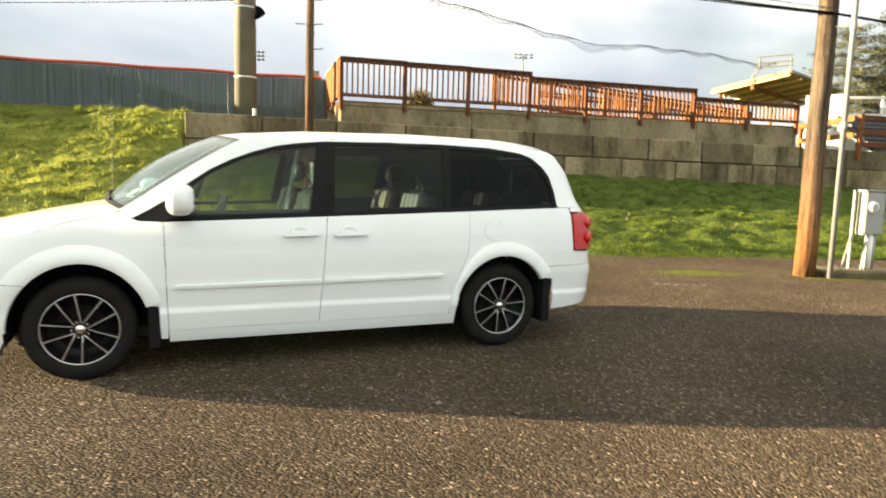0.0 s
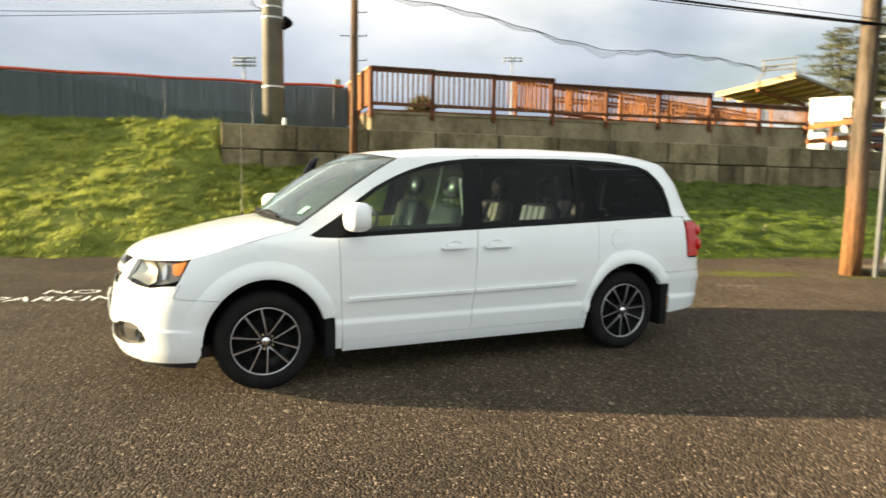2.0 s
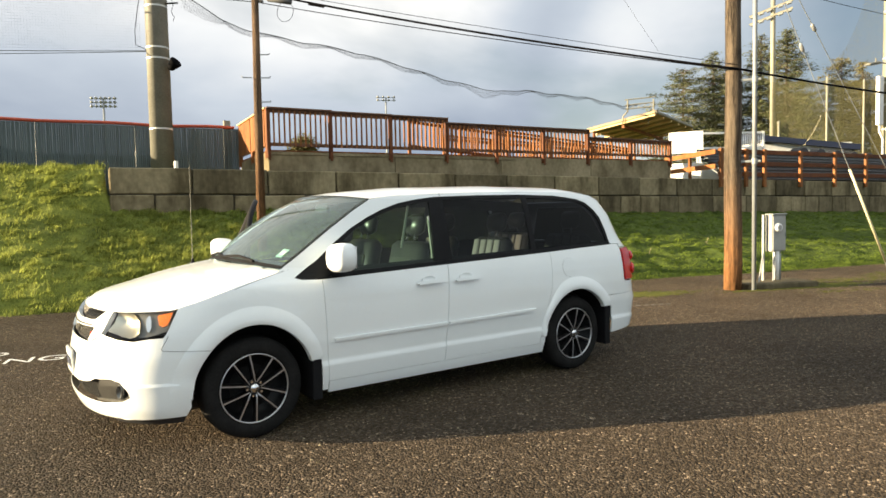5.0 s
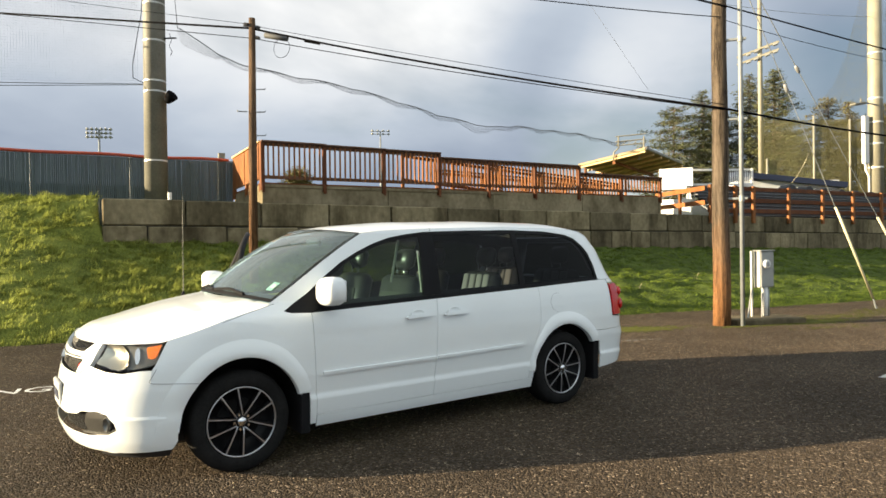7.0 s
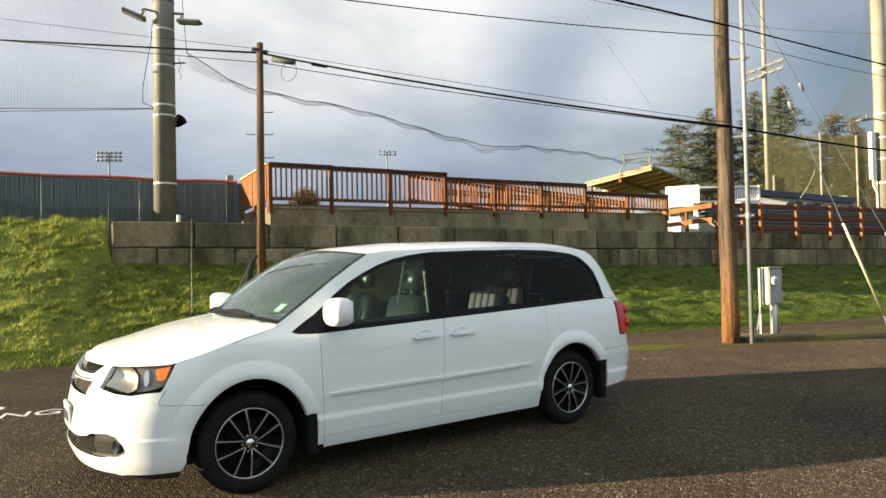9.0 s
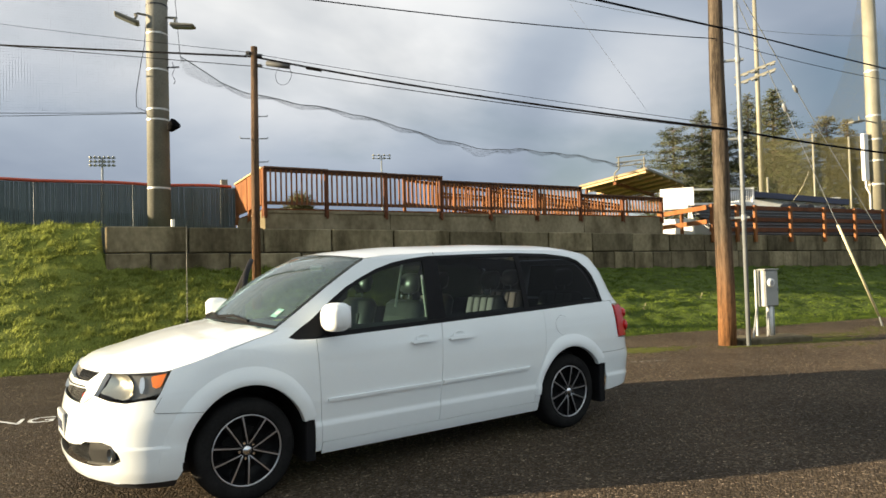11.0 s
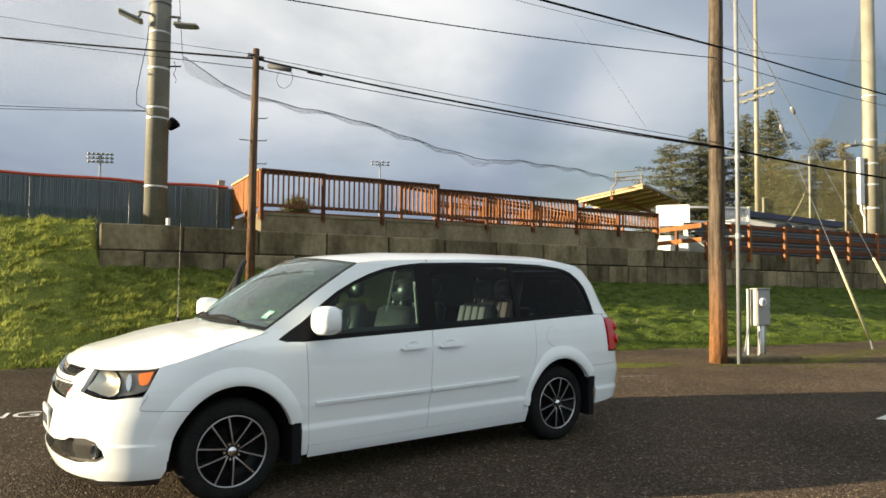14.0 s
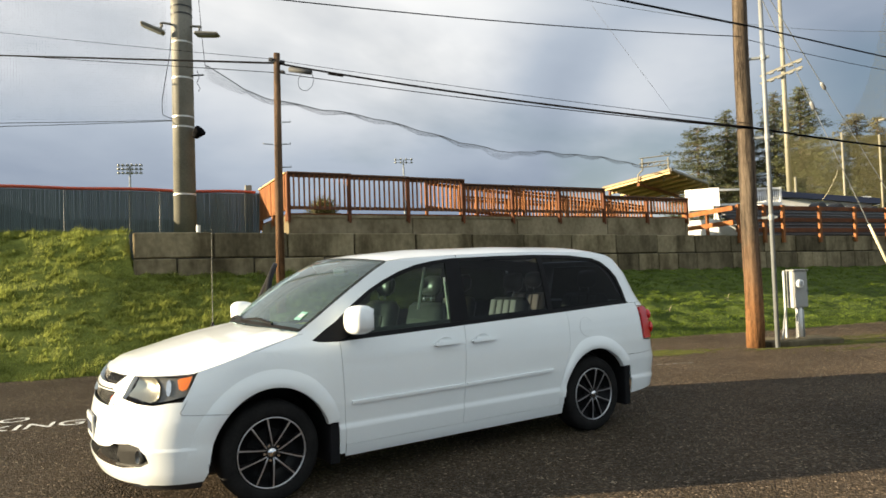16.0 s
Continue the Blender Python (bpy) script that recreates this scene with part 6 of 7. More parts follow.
# number plate, lettering as bars
pl = Matrix.Translation(lift(QN, 0.52, -1, 0.002)) @ pose(0, 0, 0, 0, -3, 0)
plate = part("number_plate", box(-0.012, 0, -0.155, 0.155, -0.08, 0.08, 0.004), M_PLATE, van, "framed front number plate", m=pl)
part("frame", box(-0.008, 0.008, -0.162, 0.162, -0.087, 0.087, 0.004), M_COND, plate)
for k in range(6):
    part("bar", box(-0.015, -0.0125, -0.12 + k * 0.042, -0.095 + k * 0.042, -0.035, 0.035), M_NAVY, plate)

# wheels
def wheel(x, s, turn):
    w = part("wheel", lathe([(0.236, 0.012), (0.222, 0.03), (0.214, 0.085), (0.12, 0.098), (0.03, 0.10)], 40, axis="y"), M_RIMB, van, "black alloy wheel with ten thin bright spokes", True, pose(x, s * 0.955, 0.345, 0, 0, 0 if s < 0 else 180))
    prof = [(0.228, 0.20), (0.265, 0.222), (0.315, 0.225), (0.338, 0.205), (0.345, 0.17), (0.345, 0.055), (0.338, 0.022), (0.315, 0.0), (0.275, -0.006), (0.245, 0.0), (0.230, 0.018), (0.228, 0.20)]
    part("tyre", lathe(prof, 56, axis="y"), M_RUBBER, w, "", True)
    part("rim_edge", lathe([(0.238, 0.012), (0.2375, 0.002), (0.2300, 0.0), (0.228, 0.012)], 48, axis="y"), M_RIMS, w, "", True)
    part("disc", lathe([(0.0, 0.085), (0.15, 0.085), (0.15, 0.095)], 32, axis="y"), M_RUBBER, w)
    for k in range(5):
        c = radians(72 * k + turn)
        for d in (-1, 1):
            # each pair of spokes leaves the hub together in a bow and opens towards the rim
            rows_ = ((0.040, 0.10, 0.013, 0.7), (0.062, 0.20, 0.007, 0.95), (0.085, 0.27, 0.004, 1.0), (0.15, 0.335, 0.003, 0.95), (0.229, 0.365, 0.006, 1.25))
            bm = bmesh.new()
            back = bmesh.new()
            ring, core = [], []
            for r, a, y, wd in rows_:
                e = Vector((-math.sin(c + d * a), 0, math.cos(c + d * a))) * 0.0041 * wd
                p = Vector((r * math.cos(c + d * a), y, r * math.sin(c + d * a)))
                ring.append([bm.verts.new(v) for v in (p - e, p + e, p + e * 0.9 + Vector((0, 0.010, 0)), p - e * 0.9 + Vector((0, 0.010, 0)))])
                f = e * 2.4
                core.append([back.verts.new(v) for v in (p - f + Vector((0, 0.005, 0)), p + f + Vector((0, 0.005, 0)), p + f * 1.2 + Vector((0, 0.05, 0)), p - f * 1.2 + Vector((0, 0.05, 0)))])
            for b_, rr in ((bm, ring), (back, core)):
                for r0, r1 in zip(rr, rr[1:]):
                    for j in range(4):
                        b_.faces.new((r0[j], r0[(j + 1) % 4], r1[(j + 1) % 4], r1[j]))
                bmesh.ops.recalc_face_normals(b_, faces=b_.faces)
            part("spoke", bm, M_RIMS, w)
            part("spoke_back", back, M_RIMB, w)
    part("hub_cap", lathe([(0.0, -0.002), (0.026, 0.0), (0.032, 0.008), (0.034, 0.03)], 24, axis="y"), M_CHROME, w, "", True)
    part("hub", lathe([(0.0, 0.014), (0.062, 0.012), (0.066, 0.04)], 24, axis="y"), M_RIMB, w, "", True)
    for k in range(5):
        c = radians(72 * k + turn + 36)
        part("wheel_nut", lathe([(0.0, 0.0), (0.009, 0.0), (0.010, 0.02)], 8, axis="y"), M_CHROME, w, m=pose(0.052 * math.cos(c), 0.008, 0.052 * math.sin(c)))
    return w


for x in (0.0, 3.078):
    for s in (-1, 1):
        wheel(x, s, 4 if x < 1 else 27)
        # wheel well and mud flap
        bm = bmesh.new()
        ring = [[], []]
        for k in range(19):
            th = radians(-12 + 204 * k / 18)
            for j, y in enumerate((0.965, 0.55)):
                ring[j].append(bm.verts.new((x + 0.43 * math.cos(th), s * y, 0.345 + arch_rise(0.43, x, math.degrees(th)))))
        for k in range(18):
            bm.faces.new((ring[0][k], ring[0][k + 1], ring[1][k + 1], ring[1][k]))
        bm.faces.new(ring[1])
        part("wheel_well", bm, M_RUBBER, van)
        lo, hi, top = (0.405, 0.478, 0.485) if x < 1 else (0.385, 0.458, 0.568)
        part("mud_flap", box(x + lo, x + hi, min(s * 0.992, s * 0.70), max(s * 0.992, s * 0.70), 0.195, top, 0.008), M_TRIM, van, "black rubber mud flap")

# underside, cabin shell and seats
part("underbody", box(-0.42, 3.50, -0.66, 0.66, 0.19, 0.30, 0.02), M_BLACK, van)
part("engine_bay", box(-0.72, 0.45, -0.52, 0.52, 0.30, 0.80, 0.02), M_BLACK, van)
part("floor_pan", box(0.48, 3.8, -0.54, 0.54, 0.30, 0.36), M_CABIN, van)
for s in (-1, 1):
    x0 = 0.56 if s < 0 else 1.64
    part("door_trim", sheet([(x0, 0.36), (2.6, 0.36), (2.6, 1.165), (x0, 1.115)], lambda q, z: lift(q, z, s, -0.055), 0.15, 0, 0), M_CABIN, van)
    part("door_trim", sheet([(2.6, 0.80), (3.72, 0.80), (3.72, 1.20), (2.6, 1.165)], lambda q, z: lift(q, z, s, -0.055), 0.15, 0, 0), M_CABIN, van)
part("load_floor", box(2.6, 3.85, -0.9, 0.9, 0.78, 0.82), M_CABIN, van)
part("headliner", net(lambda x, u: roof(x, u) * 1.0 - Vector((0, 0, 0.035)), np.linspace(1.25, 3.6, 12), np.linspace(-0.97, 0.97, 9)), M_CABIN2, van)
part("rear_trim", box(3.80, 3.84, -0.85, 0.85, 0.4, 1.15), M_CABIN, van)
b = box(0.32, 0.80, -0.80, 0.80, 0.70, 1.10, 0.08)
part("dashboard", b, M_CABIN, van)
bm = tube([(0.19 * math.cos(t), 0.19 * math.sin(t), 0) for t in np.linspace(0, 2 * math.pi, 25)], 0.016, 8, cap=False)
sw = part("steering_wheel", bm, M_CABIN, van, "", True, pose(0.88, -0.40, 1.03, 0, -65, 0))
part("boss", tube([(0, 0, -0.1), (0, 0, 0.0)], [0.05, 0.07], 12), M_CABIN, sw)
part("spoke", tube([(0, -0.18, 0), (0, 0.18, 0)], 0.02, 6), M_CABIN, sw)


def seat(x, y, w, label, hide, roll, rolls):
    """A leather seat: dark shell with pale upright rolls sewn on its backrest."""
    st = part("seat", box(-0.30, 0.25, -w / 2, w / 2, 0.50, 0.66, 0.05), hide, van, label, True, pose(x, y, 0))
    lean = pose(0.24, 0, 0.60, 0, 14, 0)
    part("backrest", box(-0.07, 0.08, -w / 2, w / 2, 0.0, 0.68, 0.05), hide, st, "", True, lean)
    for k in range(rolls):
        c, h = (k - (rolls - 1) / 2) * w * 0.80 / rolls, w * 0.34 / rolls
        part("roll", box(-0.088, -0.060, c - h, c + h, 0.06, 0.645 if rolls > 1 else 0.52, 0.010), roll, st, "pale leather roll", True, lean)
    part("headrest", box(-0.055, 0.055, -0.13, 0.13, 0.735, 0.92, 0.045), hide, st, "", True, lean)
    for c in (-0.06, 0.06):
        part("headrest_stem", tube([(-0.02, c, 0.66), (-0.02, c, 0.76)], 0.009, 10), M_CHROME, st, m=lean, smooth=True)
    part("base", box(-0.26, 0.22, -w / 2 + 0.05, w / 2 - 0.05, 0.36, 0.50), M_CABIN, st)
    return st


for y in (-0.42, 0.42):
    seat(1.22, y, 0.52, "dark grey leather front seat", M_LEATHERD, M_LEATHERF, 1)
    seat(2.15, y, 0.50, "grey leather rear seat with pale rolls", M_LEATHERD, M_LEATHER, 4)
    seat(3.15, y, 0.60, "grey leather rear seat with pale rolls", M_LEATHERD, M_LEATHER, 4)
part("pillar_lining", tube([(1.525, -0.82, 1.478), (1.566, -0.82, 1.117)], 0.010, 8), M_CABIN2, van, "pale pillar lining")
part("seat_belt", box(-0.010, 0.010, -0.002, 0.002, -0.18, 0.18), M_CABIN2, van, "grey webbing seat belt", m=pose(1.425, -0.62, 1.393, 0, 12, 0))
body_panel("pillar_lining", [(1.56, 1.10), (1.69, 1.10), (1.73, 1.60), (1.62, 1.60)], 1, M_CABIN, -0.045, 0.1, 0, 0)
body_panel("pillar_lining", [(3.1, 1.59), (3.1, 1.665), (3.45, 1.655), (3.9, 1.60), (4.08, 1.45), (4.12, 1.18), (3.66, 1.18), (3.62, 1.36), (3.52, 1.51)], 1, M_CABIN, -0.03, 0.1, 0, 0)
body_panel("pillar_lining", [(2.52, 1.12), (2.65, 1.12), (2.69, 1.61), (2.56, 1.61)], 1, M_CABIN, -0.045, 0.1, 0, 0)
body_panel("pillar_lining", [(1.50, 1.565), (3.4, 1.57), (3.3, 1.668), (1.50, 1.652)], 1, M_CABIN, -0.035, 0.1, 0, 0)
part("rear_mirror", box(-0.02, 0.02, -0.12, 0.12, -0.035, 0.035, 0.012), M_CABIN, van, m=pose(0.98, 0, 1.56))

# ---- sports nets ----
def net_sheet(name, corner, u, v, nu, nv, w, label, mat=None, shape=None):
    """A net of thin flat strands; corner, u and v span it. shape(s): how far up the strand at s reaches, 0 to 1."""
    c, u, v = Vector(corner), Vector(u), Vector(v)
    vs, fs = [], []

    def strand(p, q, d):
        k = len(vs)
        vs.extend(tuple(x) for x in (p - d, p + d, q + d, q - d))
        fs.append((k, k + 1, k + 2, k + 3))
    du, dv = u.normalized() * w / 2, v.normalized() * w / 2
    for i in range(nu + 1):
        s = i / nu
        strand(c + u * s, c + u * s + v * (shape(s) if shape else 1), du)
    for j in range(nv + 1):
        t = j / nv
        s1 = 1.0
        if shape:
            ok = [k / 60 for k in range(61) if shape(k / 60) >= t]
            if not ok:
                continue
            strand(c + u * min(ok) + v * t, c + u * max(ok) + v * t, dv)
        else:
            strand(c + v * t, c + u + v * t, dv)
    me = bpy.data.meshes.new(name)
    me.from_pydata(vs, [], fs)
    me.materials.append(mat or M_NET)
    return tagged(new(name, me), label, "net", "sports nets")


W3 = lambda a, b, z: WALL @ Vector((a, b, z))
n0 = W3(0.95, 2.4, 5.92)
net_sheet("sports_net", n0, W3(-16, 2.4, 4.72) - n0, (0, 0, 6.6), 270, 96, 0.0029, "fine dark sports net stretched beside the pole")
line("rope", sag(W3(1.1, 2.4, 5.92), W3(-16, 2.4, 4.72), 0.12), 0.009, "dark edge rope along the bottom of the net", M_NET)
line("rope", sag(W3(1.1, 2.4, 5.90), W3(-16, 2.4, 4.42), 0.12), 0.008, "second edge rope just below the net", M_NET)
line("rope", [W3(a, 2.4, z) for a, z in ((1.12, 8.7), (1.05, 7.75), (0.92, 7.0), (0.83, 6.4), (0.84, 6.05), (1.08, 5.95))], 0.010, "loose rope hanging beside the pole", M_WIRE)

# gathered net, hung in swags from the pole to the grandstand
keys = [(-4.87, 18.68, 7.50), (-4.80, 18.73, 7.47), (-4.54, 18.9, 7.32), (-3.91, 19.27, 6.96), (-3.18, 19.7, 6.80), (-1.9, 20.46, 6.73), (-1.22, 20.87, 6.75), (0.28, 21.76, 6.68), (2.38, 23.02, 6.42), (3.13, 23.46, 6.30), (5.48, 24.86, 6.14), (7.02, 25.78, 6.38), (8.37, 26.58, 6.40), (10.51, 27.86, 6.50), (13.07, 29.39, 6.38), (14.1, 30.0, 6.55)]
kx = [k[0] for k in keys]
swag = [Vector((x, lerp(x, kx, [k[1] for k in keys]), lerp(x, kx, [k[2] for k in keys]) + 0.05 * abs(math.sin((x + 5) * 1.9)))) for x in np.linspace(-4.87, 14.1, 340)]
gathered = thing("gathered_net", pose(0, 0, 0), "gathered sports net hanging in swags from its cable", "net", "sports nets")
part("rope", tube(swag, 0.013, 6), M_NET, gathered, smooth=True)
vs, fs = [], []


def hang(x):
    """How far the gathered net hangs below its rope."""
    return 0.05 + (0.10 if x > -3.8 else 0.0) * abs(math.sin((x + 5) * 1.9 + 1.57)) + lerp(x, [-4.87, -4.76, -4.3, -4.0, -3.8], [0.06, 0.34, 0.26, 0.14, 0.0]) + 0.17 * math.exp(-((x - 5.0) / 0.9) ** 2)


def thread(p, q, e):
    k = len(vs)
    vs.extend(tuple(x) for x in (p - e, q - e, q + e, p + e))
    fs.append((k, k + 1, k + 2, k + 3))


down = Vector((0, 0, -1))
for i, (p, q) in enumerate(zip(swag, swag[1:])):
    for j in range(10):
        f = (j / 9) ** 0.8
        thread(p + down * hang(p.x) * f, q + down * hang(q.x) * f, Vector((0, 0, 0.0020)))
    thread(p, p.lerp(q, 1.5) + down * hang(p.x), Vector((0.0016, 0.0010, 0)))
    thread(q, q.lerp(p, 1.5) + down * hang(q.x), Vector((0.0016, 0.0010, 0)))
me = bpy.data.meshes.new("mesh")
me.from_pydata(vs, [], fs)
me.materials.append(M_NET)
o = new("mesh", me)
o.parent = gathered
line("rope", [(-4.98, 18.5, 9.4), (-4.92, 18.55, 8.4), (-4.87, 18.66, 7.5)], 0.008, "thin rope holding the gathered net up", M_WIRE)
line("rope", [(-5.05, 18.5, 7.3), (-5.0, 18.5, 7.1), (-5.06, 18.5, 6.95), (-4.98, 18.5, 6.8), (-5.02, 18.5, 6.7)], 0.008, "loose rope end below the gathered net", M_WIRE)

# backstop behind the plank fence: posts and a fine net
for x, y, h in ((25.4, 30.8, 8.3), (27.3, 30.4, 8.1), (29.4, 30.0, 8.1), (22.9, 31.3, 6.0)):
    p = thing("net_post", pose(x, y, 2.4), "slim galvanised post of the backstop net", "post", "net posts")
    part("tube", tube([(0, 0, 0), (0, 0, h - 2.4)], 0.055, 10), M_STEELR, p, smooth=True)
    part("cap", lathe([(0.0, 0.03), (0.05, 0.02), (0.065, 0.0)], 10), M_GALV, p, m=pose(0, 0, h - 2.4))
M_VEIL = plain("olive_net", (0.20, 0.18, 0.075), 0.8)
net_sheet("sports_net", (22.6, 31.4, 3.0), (9.5, -2.0, 0), (0, 0, 5.1), 300, 160, 0.0085, "fine olive backstop net between posts", M_VEIL)
net_sheet("sports_net", (24.78, 30.43, 8.86), (3.43, -0.57, 0), (0, 0, 8.9), 60, 140, 0.0055, "fine grey net drawn up to the pole", M_VEIL, lambda s: max(0.001, s ** 2.2))
net_sheet("sports_net", (28.46, 29.73, 6.19), (4.83, -0.83, 0), (0, 0, 7.6), 70, 120, 0.0055, "fine grey net drawn up to the pole", M_VEIL, lambda s: max(0.001, (1 - s) ** 2.2 + 0.25))

# ---- ramp railings behind the deck front ----
ramp_label = "sunlit red-brown picket railing of the ramp"


def slope_rail(a0, a1, z0, z1, b0, height=0.92):
    r = thing("ramp_railing", WALL, ramp_label, "railing", "deck railings")
    n = max(1, round((a1 - a0) / 1.8))
    sl = (z1 - z0) / (a1 - a0)
    for i in range(n + 1):
        a = a0 + (a1 - a0) * i / n
        part("post", box(a - 0.045, a + 0.045, b0 - 0.045, b0 + 0.045, z0 + sl * (a - a0) - height - 0.25, z0 + sl * (a - a0), 0.005), M_STAIN, r)
    # rails in the shaded stain copy, pickets in the lit one
    for dz, h in ((0.0, 0.05), (-0.14, 0.09), (-height + 0.02, 0.09)):
        bm = box(a0, a1, b0 - 0.075 if dz == 0 else b0 - 0.02, b0 + 0.075 if dz == 0 else b0 + 0.02, dz, dz + h)
        for v in bm.verts:
            v.co.z += z0 + sl * (v.co.x - a0)
        part("rail", bm, M_STAIN_SHADE, r)
    first = None
    m = round((a1 - a0) / 0.14)
    for k in range(1, m):
        a = a0 + (a1 - a0) * k / m
        at = pose(a, b0 - 0.045, z0 + sl * (a - a0) - height + 0.03)
        if first is None:
            first = part("picket", box(-0.02, 0.02, -0.02, 0.02, 0, height - 0.06), M_STAIN, r, m=at)
        else:
            again(first, at)
    return r


slope_rail(8.6, 17.8, 4.50, 3.78, 2.3)
slope_rail(10.8, 18.6, 4.22, 3.95, 4.1)

# short white pipe behind the wall
tagged(part("pipe_stub", tube([(0, 0, 2.4), (0, 0, 2.98)], 0.05, 12), M_WHITE, m=WALL @ pose(1.6, 1.5, 0)), "short white pipe standing behind the wall", "pipe")
tagged(part("wood_stub", box(-0.1, 0.1, -0.06, 0.06, 2.4, 4.5, 0.01), M_STEELR, m=WALL @ pose(3.45, 4.6, 0)), "grey timber post end beside the deck", "post")

# ---- things at the field's edge ----
truss = thing("roof_truss_frame", pose(12.15, 26.6, -0.62, 0, 0, -15), "white metal frame with bent legs on the grandstand roof", "metal frame")
for x in (-0.35, 0.75):
    part("leg", tube([(x - 0.1, 0, 5.8), (x - 0.08, 0, 6.15), (x + 0.12, 0, 6.35), (x + 0.12, 0, 6.85)], 0.034, 8), M_STEELR, truss, smooth=True)
for z in (6.45, 6.62, 6.85):
    part("bar", tube([(-0.35, 0, z), (0.95, 0, z + 0.1)], 0.024, 6), M_STEELR, truss)
for i in range(5):
    part("web", tube([(-0.3 + 0.25 * i, 0, 6.47 + 0.02 * i), (-0.15 + 0.25 * i, 0, 6.66 + 0.02 * i)], 0.015, 5), M_STEELR, truss)

booth = thing("booth", pose(14.66, 25.67, -0.09, 0, 0, -8) @ Matrix.Scale(1.06, 4), "white slatted booth frame behind the wall", "booth")
for x in (0.0, 1.3, 2.7):
    part("post", box(x - 0.04, x + 0.04, -0.04, 0.04, 2.4, 4.55, 0.005), M_WHITE, booth)
for z in (4.5, 3.9, 3.2, 2.7):
    part("rail", box(0, 2.7, -0.03, 0.03, z - 0.04, z + 0.04), M_WHITE, booth)
for i in range(16):
    part("slat", box(1.4 + i * 0.08, 1.44 + i * 0.08, 0.04, 0.06, 3.95, 4.45), M_WHITE, booth)
part("panel", box(0.05, 1.2, 0.31, 0.33, 2.4, 3.15), M_WHITE, booth)

for i in range(8):
    a = 28.8 + i * 1.32
    m = thing("mat_roll", WALL @ pose(a, 2.75, 0.36 - 0.035 * i), "dark rolled mat standing on end behind the fence", "mat roll", "mat rolls")
    part("roll", lathe([(0.0, -0.25), (0.40, -0.25), (0.43, -0.22), (0.43, 0.22), (0.40, 0.25), (0.0, 0.25)], 24, axis="y"), M_BLACK, m, smooth=False, m=pose(0, 0, 3.42))
    part("core", lathe([(0.0, -0.256), (0.30, -0.256), (0.34, -0.252)], 20, axis="y"), M_CABIN, m, m=pose(0, 0, 3.42))

# far wooded ridge
ridge = bmesh.new()
prev = None
for i in range(121):
    th = radians(40 + i * 1.1)
    r = 420
    h = 1.5 + r * math.tan(radians(lerp(40 + i * 1.1, [60, 95, 100, 103, 110.5, 112.8, 114.2, 115.6, 118, 123, 150], [2.2, 3.0, 4.6, 5.0, 4.95, 5.4, 6.0, 6.4, 6.8, 7.1, 8.5])))
    h += 1.2 * noise.noise((i * 0.5, 2, 0)) + 1.0 * noise.noise((i * 2.1, 3, 0))
    p = [ridge.verts.new((r * math.cos(th), r * math.sin(th), z)) for z in (-2, h)]
    if prev:
        ridge.faces.new((prev[0], p[0], p[1], prev[1]))
    prev = p
tagged(part("backdrop", ridge, surf("far_woods", (0.03, 0.045, 0.05), (0.05, 0.065, 0.065), 0.95, scale=0.05, fine=0.4, bump=0)), "distant wooded ridge", "hills", kind="structure")

# ---- markings and moss on the asphalt ----
def lettering(text, x, y, width, height, turn, label):
    cu = bpy.data.curves.new("lettering", "FONT")
    cu.body = text
    tmp = bpy.data.objects.new("lettering", cu)
    scene.collection.objects.link(tmp)
    me = bpy.data.meshes.new_from_object(tmp.evaluated_get(bpy.context.evaluated_depsgraph_get()))
    bpy.data.objects.remove(tmp)
    xs, ys = [v.co.x for v in me.vertices], [v.co.y for v in me.vertices]
    for v in me.vertices:
        v.co = ((v.co.x - min(xs)) / (max(xs) - min(xs)) * width, (v.co.y - min(ys)) / (max(ys) - min(ys)) * height, 0)
    me.materials.clear()
    me.materials.append(M_PAINT)
    o = new("road_lettering", me)
    o.matrix_basis = pose(x, y, 0.004, 0, 0, turn)
    return tagged(o, label, "road marking", "road markings")


lettering("PARKING", -5.88, 7.27, 1.68, 0.28, 9.5, "white painted word PARKING, worn, on the asphalt")
lettering("NO", -5.55, 7.82, 0.62, 0.24, 9.5, "white painted word NO, worn, on the asphalt")
bm = bmesh.new()
bm.faces.new([bm.verts.new(v) for v in ((4.70, 5.93, 0.004), (5.15, 5.66, 0.004), (5.15, 5.84, 0.004), (6.6, 6.1, 0.004), (6.6, 6.28, 0.004), (5.15, 6.03, 0.004), (5.28, 6.24, 0.004))])
tagged(part("arrow_marking", bm, M_PAINT), "white painted arrow on the asphalt", "road marking", "road markings")
for k in range(6):
    x = 3.25 + k * 0.13
    tagged(part("paint_mark", box(x, x + 0.075, 9.27, 9.30, 0.0, 0.004), M_PAINT2), "short worn white paint mark on asphalt", "road marking", "road markings")


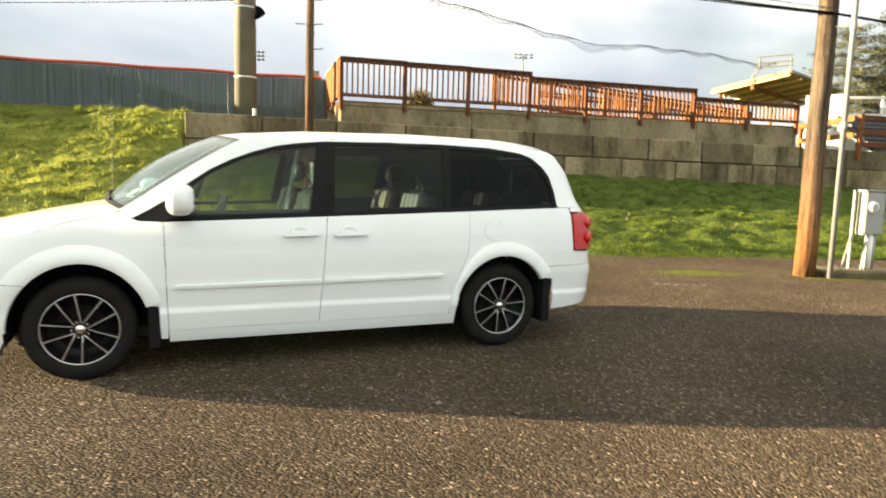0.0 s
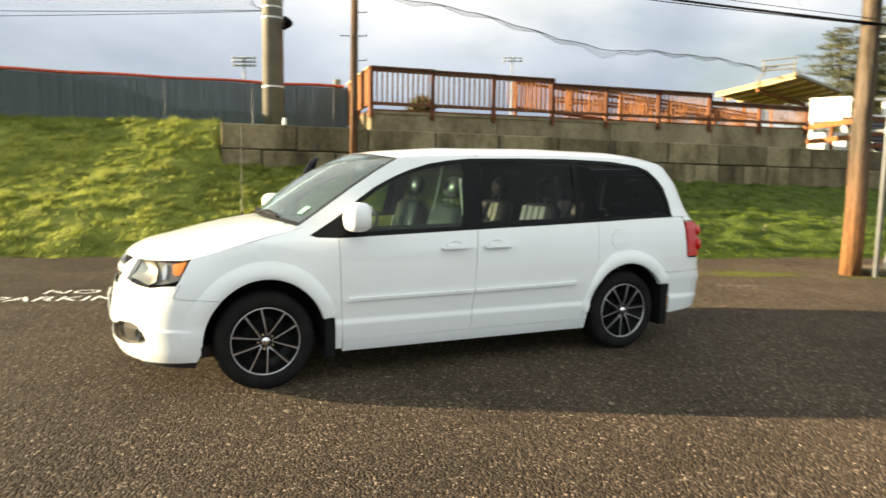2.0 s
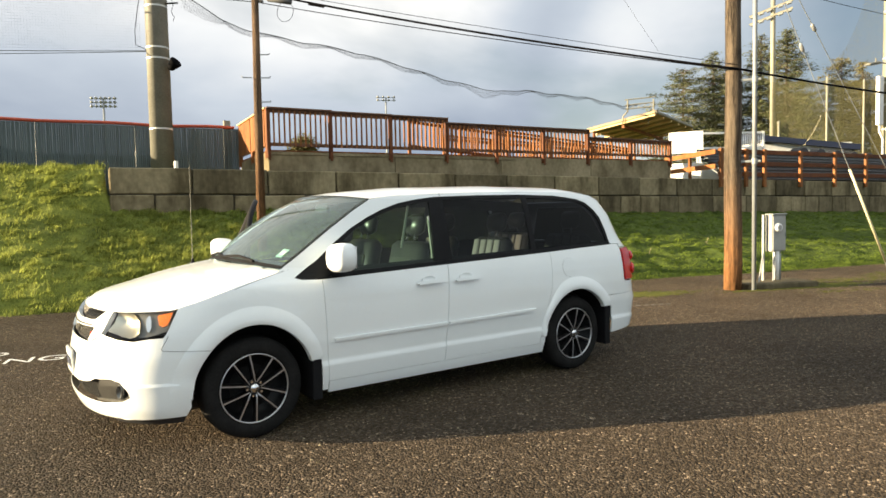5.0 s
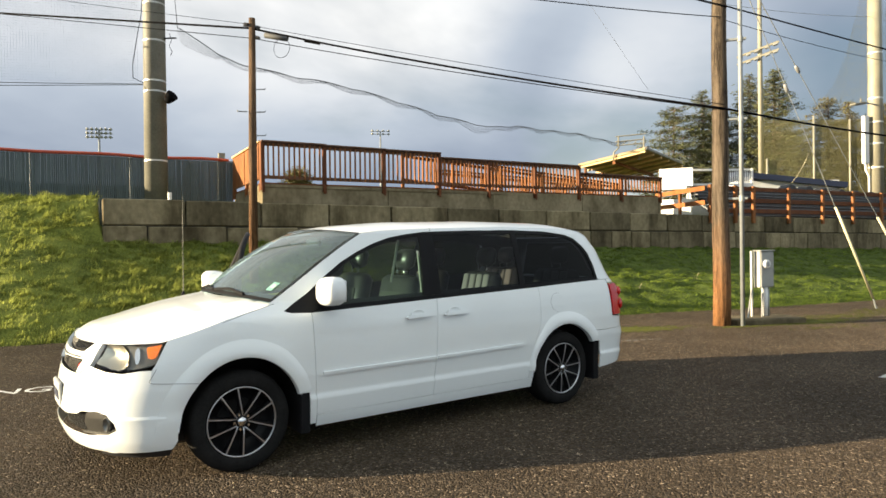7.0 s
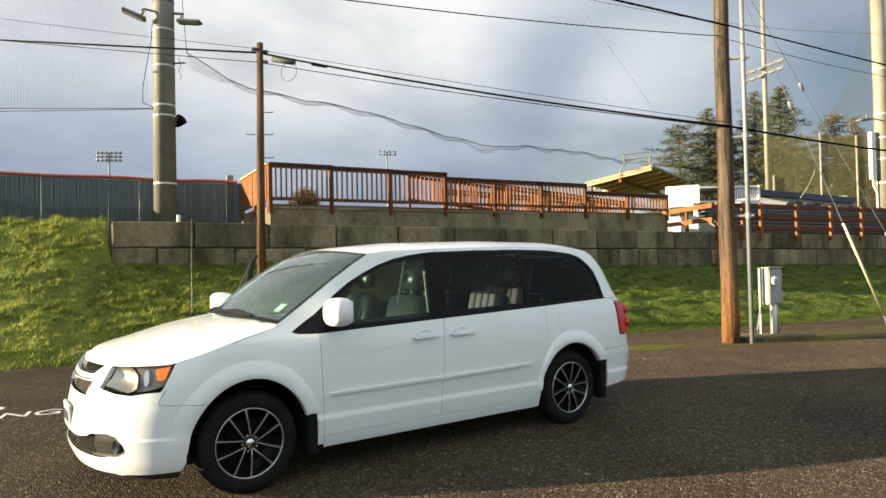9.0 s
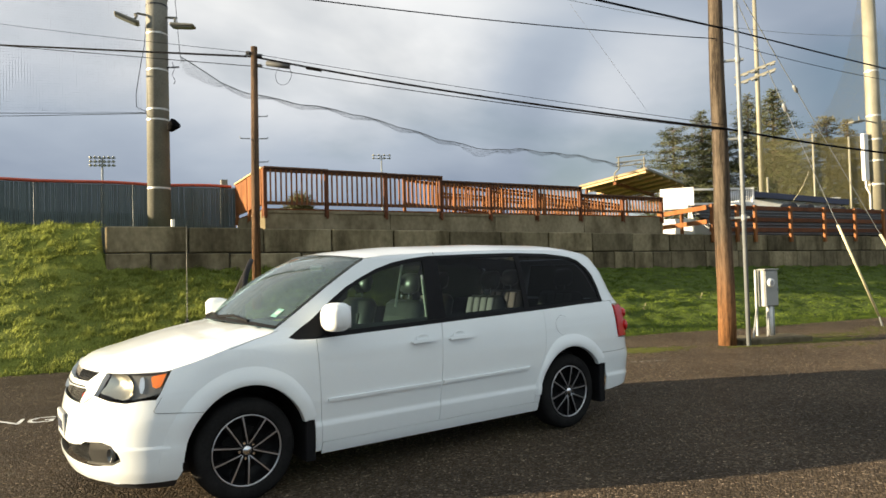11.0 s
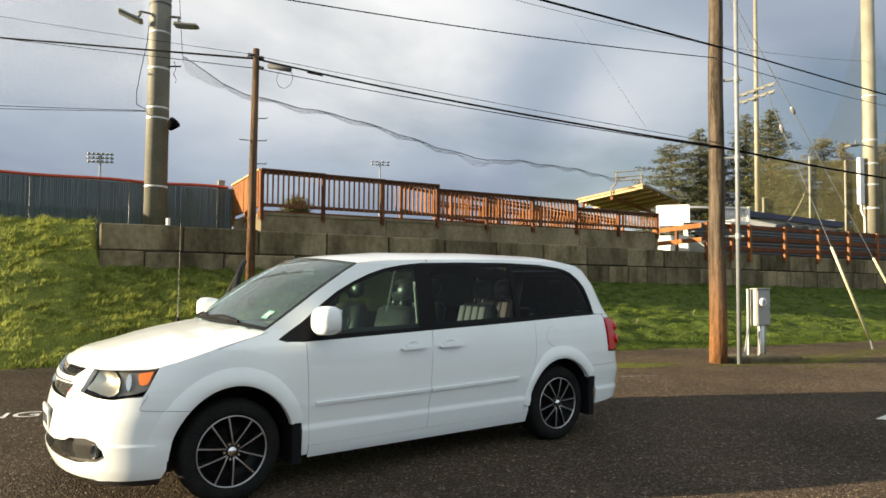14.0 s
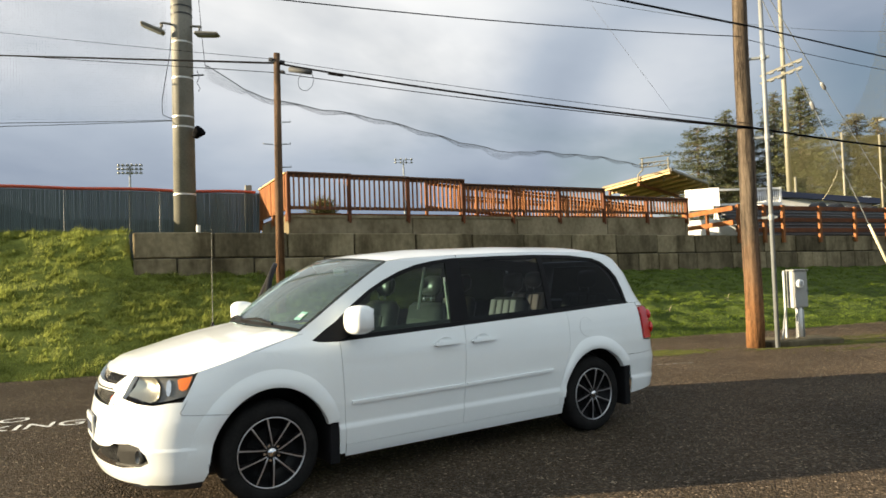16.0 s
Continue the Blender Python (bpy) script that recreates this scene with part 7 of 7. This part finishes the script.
def scatter(name, spots, mat, label, category, low, high, seed, flat=0.004):
    """Many small uneven flat clumps lying on the asphalt, as one object; spots: x, y, spread along, spread across, turn, count."""
    r = random.Random(seed)
    vs, fs = [], []
    for x, y, sx, sy, turn, count in spots:
        c, s = math.cos(radians(turn)), math.sin(radians(turn))
        for _ in range(count):
            u, v = r.gauss(0, sx), r.gauss(0, sy)
            px, py, rad = x + u * c - v * s, y + u * s + v * c, r.uniform(low, high)
            k = len(vs)
            vs.append((px, py, flat * r.uniform(1.0, 2.5)))
            ang = r.uniform(0, 6.283)
            for m in range(6):
                q = rad * r.uniform(0.5, 1.25)
                vs.append((px + q * math.cos(ang + m * 1.047), py + q * math.sin(ang + m * 1.047), 0.002))
            fs.extend((k, k + 1 + m, k + 1 + (m + 1) % 6) for m in range(6))
    me = bpy.data.meshes.new(name)
    me.from_pydata(vs, [], fs)
    me.materials.append(mat)
    return tagged(new(name, me), label, category, kind="stuff")


scatter("moss", ((4.25, 10.50, 0.30, 0.15, 5, 760), (4.9, 10.55, 0.5, 0.10, 8, 60), (7.1, 10.34, 0.50, 0.06, 2, 220), (8.1, 10.60, 0.35, 0.16, 8, 420), (9.3, 11.15, 0.7, 0.17, 22, 260), (10.9, 12.0, 0.6, 0.18, 20, 220),
                 (7.6, 9.80, 0.6, 0.10, 4, 70), (12.6, 12.9, 0.8, 0.16, 20, 200), (6.1, 10.30, 0.22, 0.06, 0, 90), (8.6, 11.3, 0.5, 0.12, 10, 90)), M_MOSS, "patches of yellow-green moss on the asphalt", "moss", 0.012, 0.05, 5)
M_LITTER = surf("dry_litter", (0.18, 0.14, 0.07), (0.42, 0.37, 0.25), 0.8, scale=30, fine=90, bump=0.1)
scatter("leaf_litter", ((1.5, 5.5, 4.5, 2.2, 10, 330), (7.0, 8.6, 2.5, 0.9, 10, 150), (-4.2, 6.0, 1.5, 1.5, 0, 25)), M_LITTER, "tiny dry leaf fragments strewn on the asphalt", "leaf litter", 0.004, 0.011, 8)
# dry stalks on the bank
for a, b, h in ((9.4, -4.2, 0.16), (11.6, -4.9, 0.12), (14.2, -4.4, 0.15), (6.0, -3.0, 0.14)):
    st = thing("weed", WALL @ pose(a, b, bank_z(a, b)), "pale dry weed stalk on the bank", "weed", "weeds")
    part("stem", tube([(0, 0, -0.03), (0.02, 0.01, h * 0.6), (0.05, 0.0, h)], [0.006, 0.004, 0.003], 5), M_LITTER, st)
    part("head", tube([(0.05, 0, h - 0.03), (0.06, 0, h + 0.03)], [0.012, 0.004], 6), M_LITTER, st)
    part("leaf", tube([(0, 0, h * 0.3), (-0.08, 0.03, h * 0.55)], [0.006, 0.002], 4), M_LITTER, st)

bent = [Vector((21.43, 26.56, 5.65)), Vector((21.38, 26.60, 5.42)), Vector((21.24, 26.71, 5.02)), Vector((21.08, 26.86, 4.62)), Vector((20.85, 27.05, 4.20)), Vector((20.6, 27.2, 3.85)), Vector((20.4, 27.35, 2.4))]
tagged(part("bent_pole", tube(bent, 0.007, 8), M_GUARD, smooth=True), "thin pale bent plastic pole behind the fence", "pole")
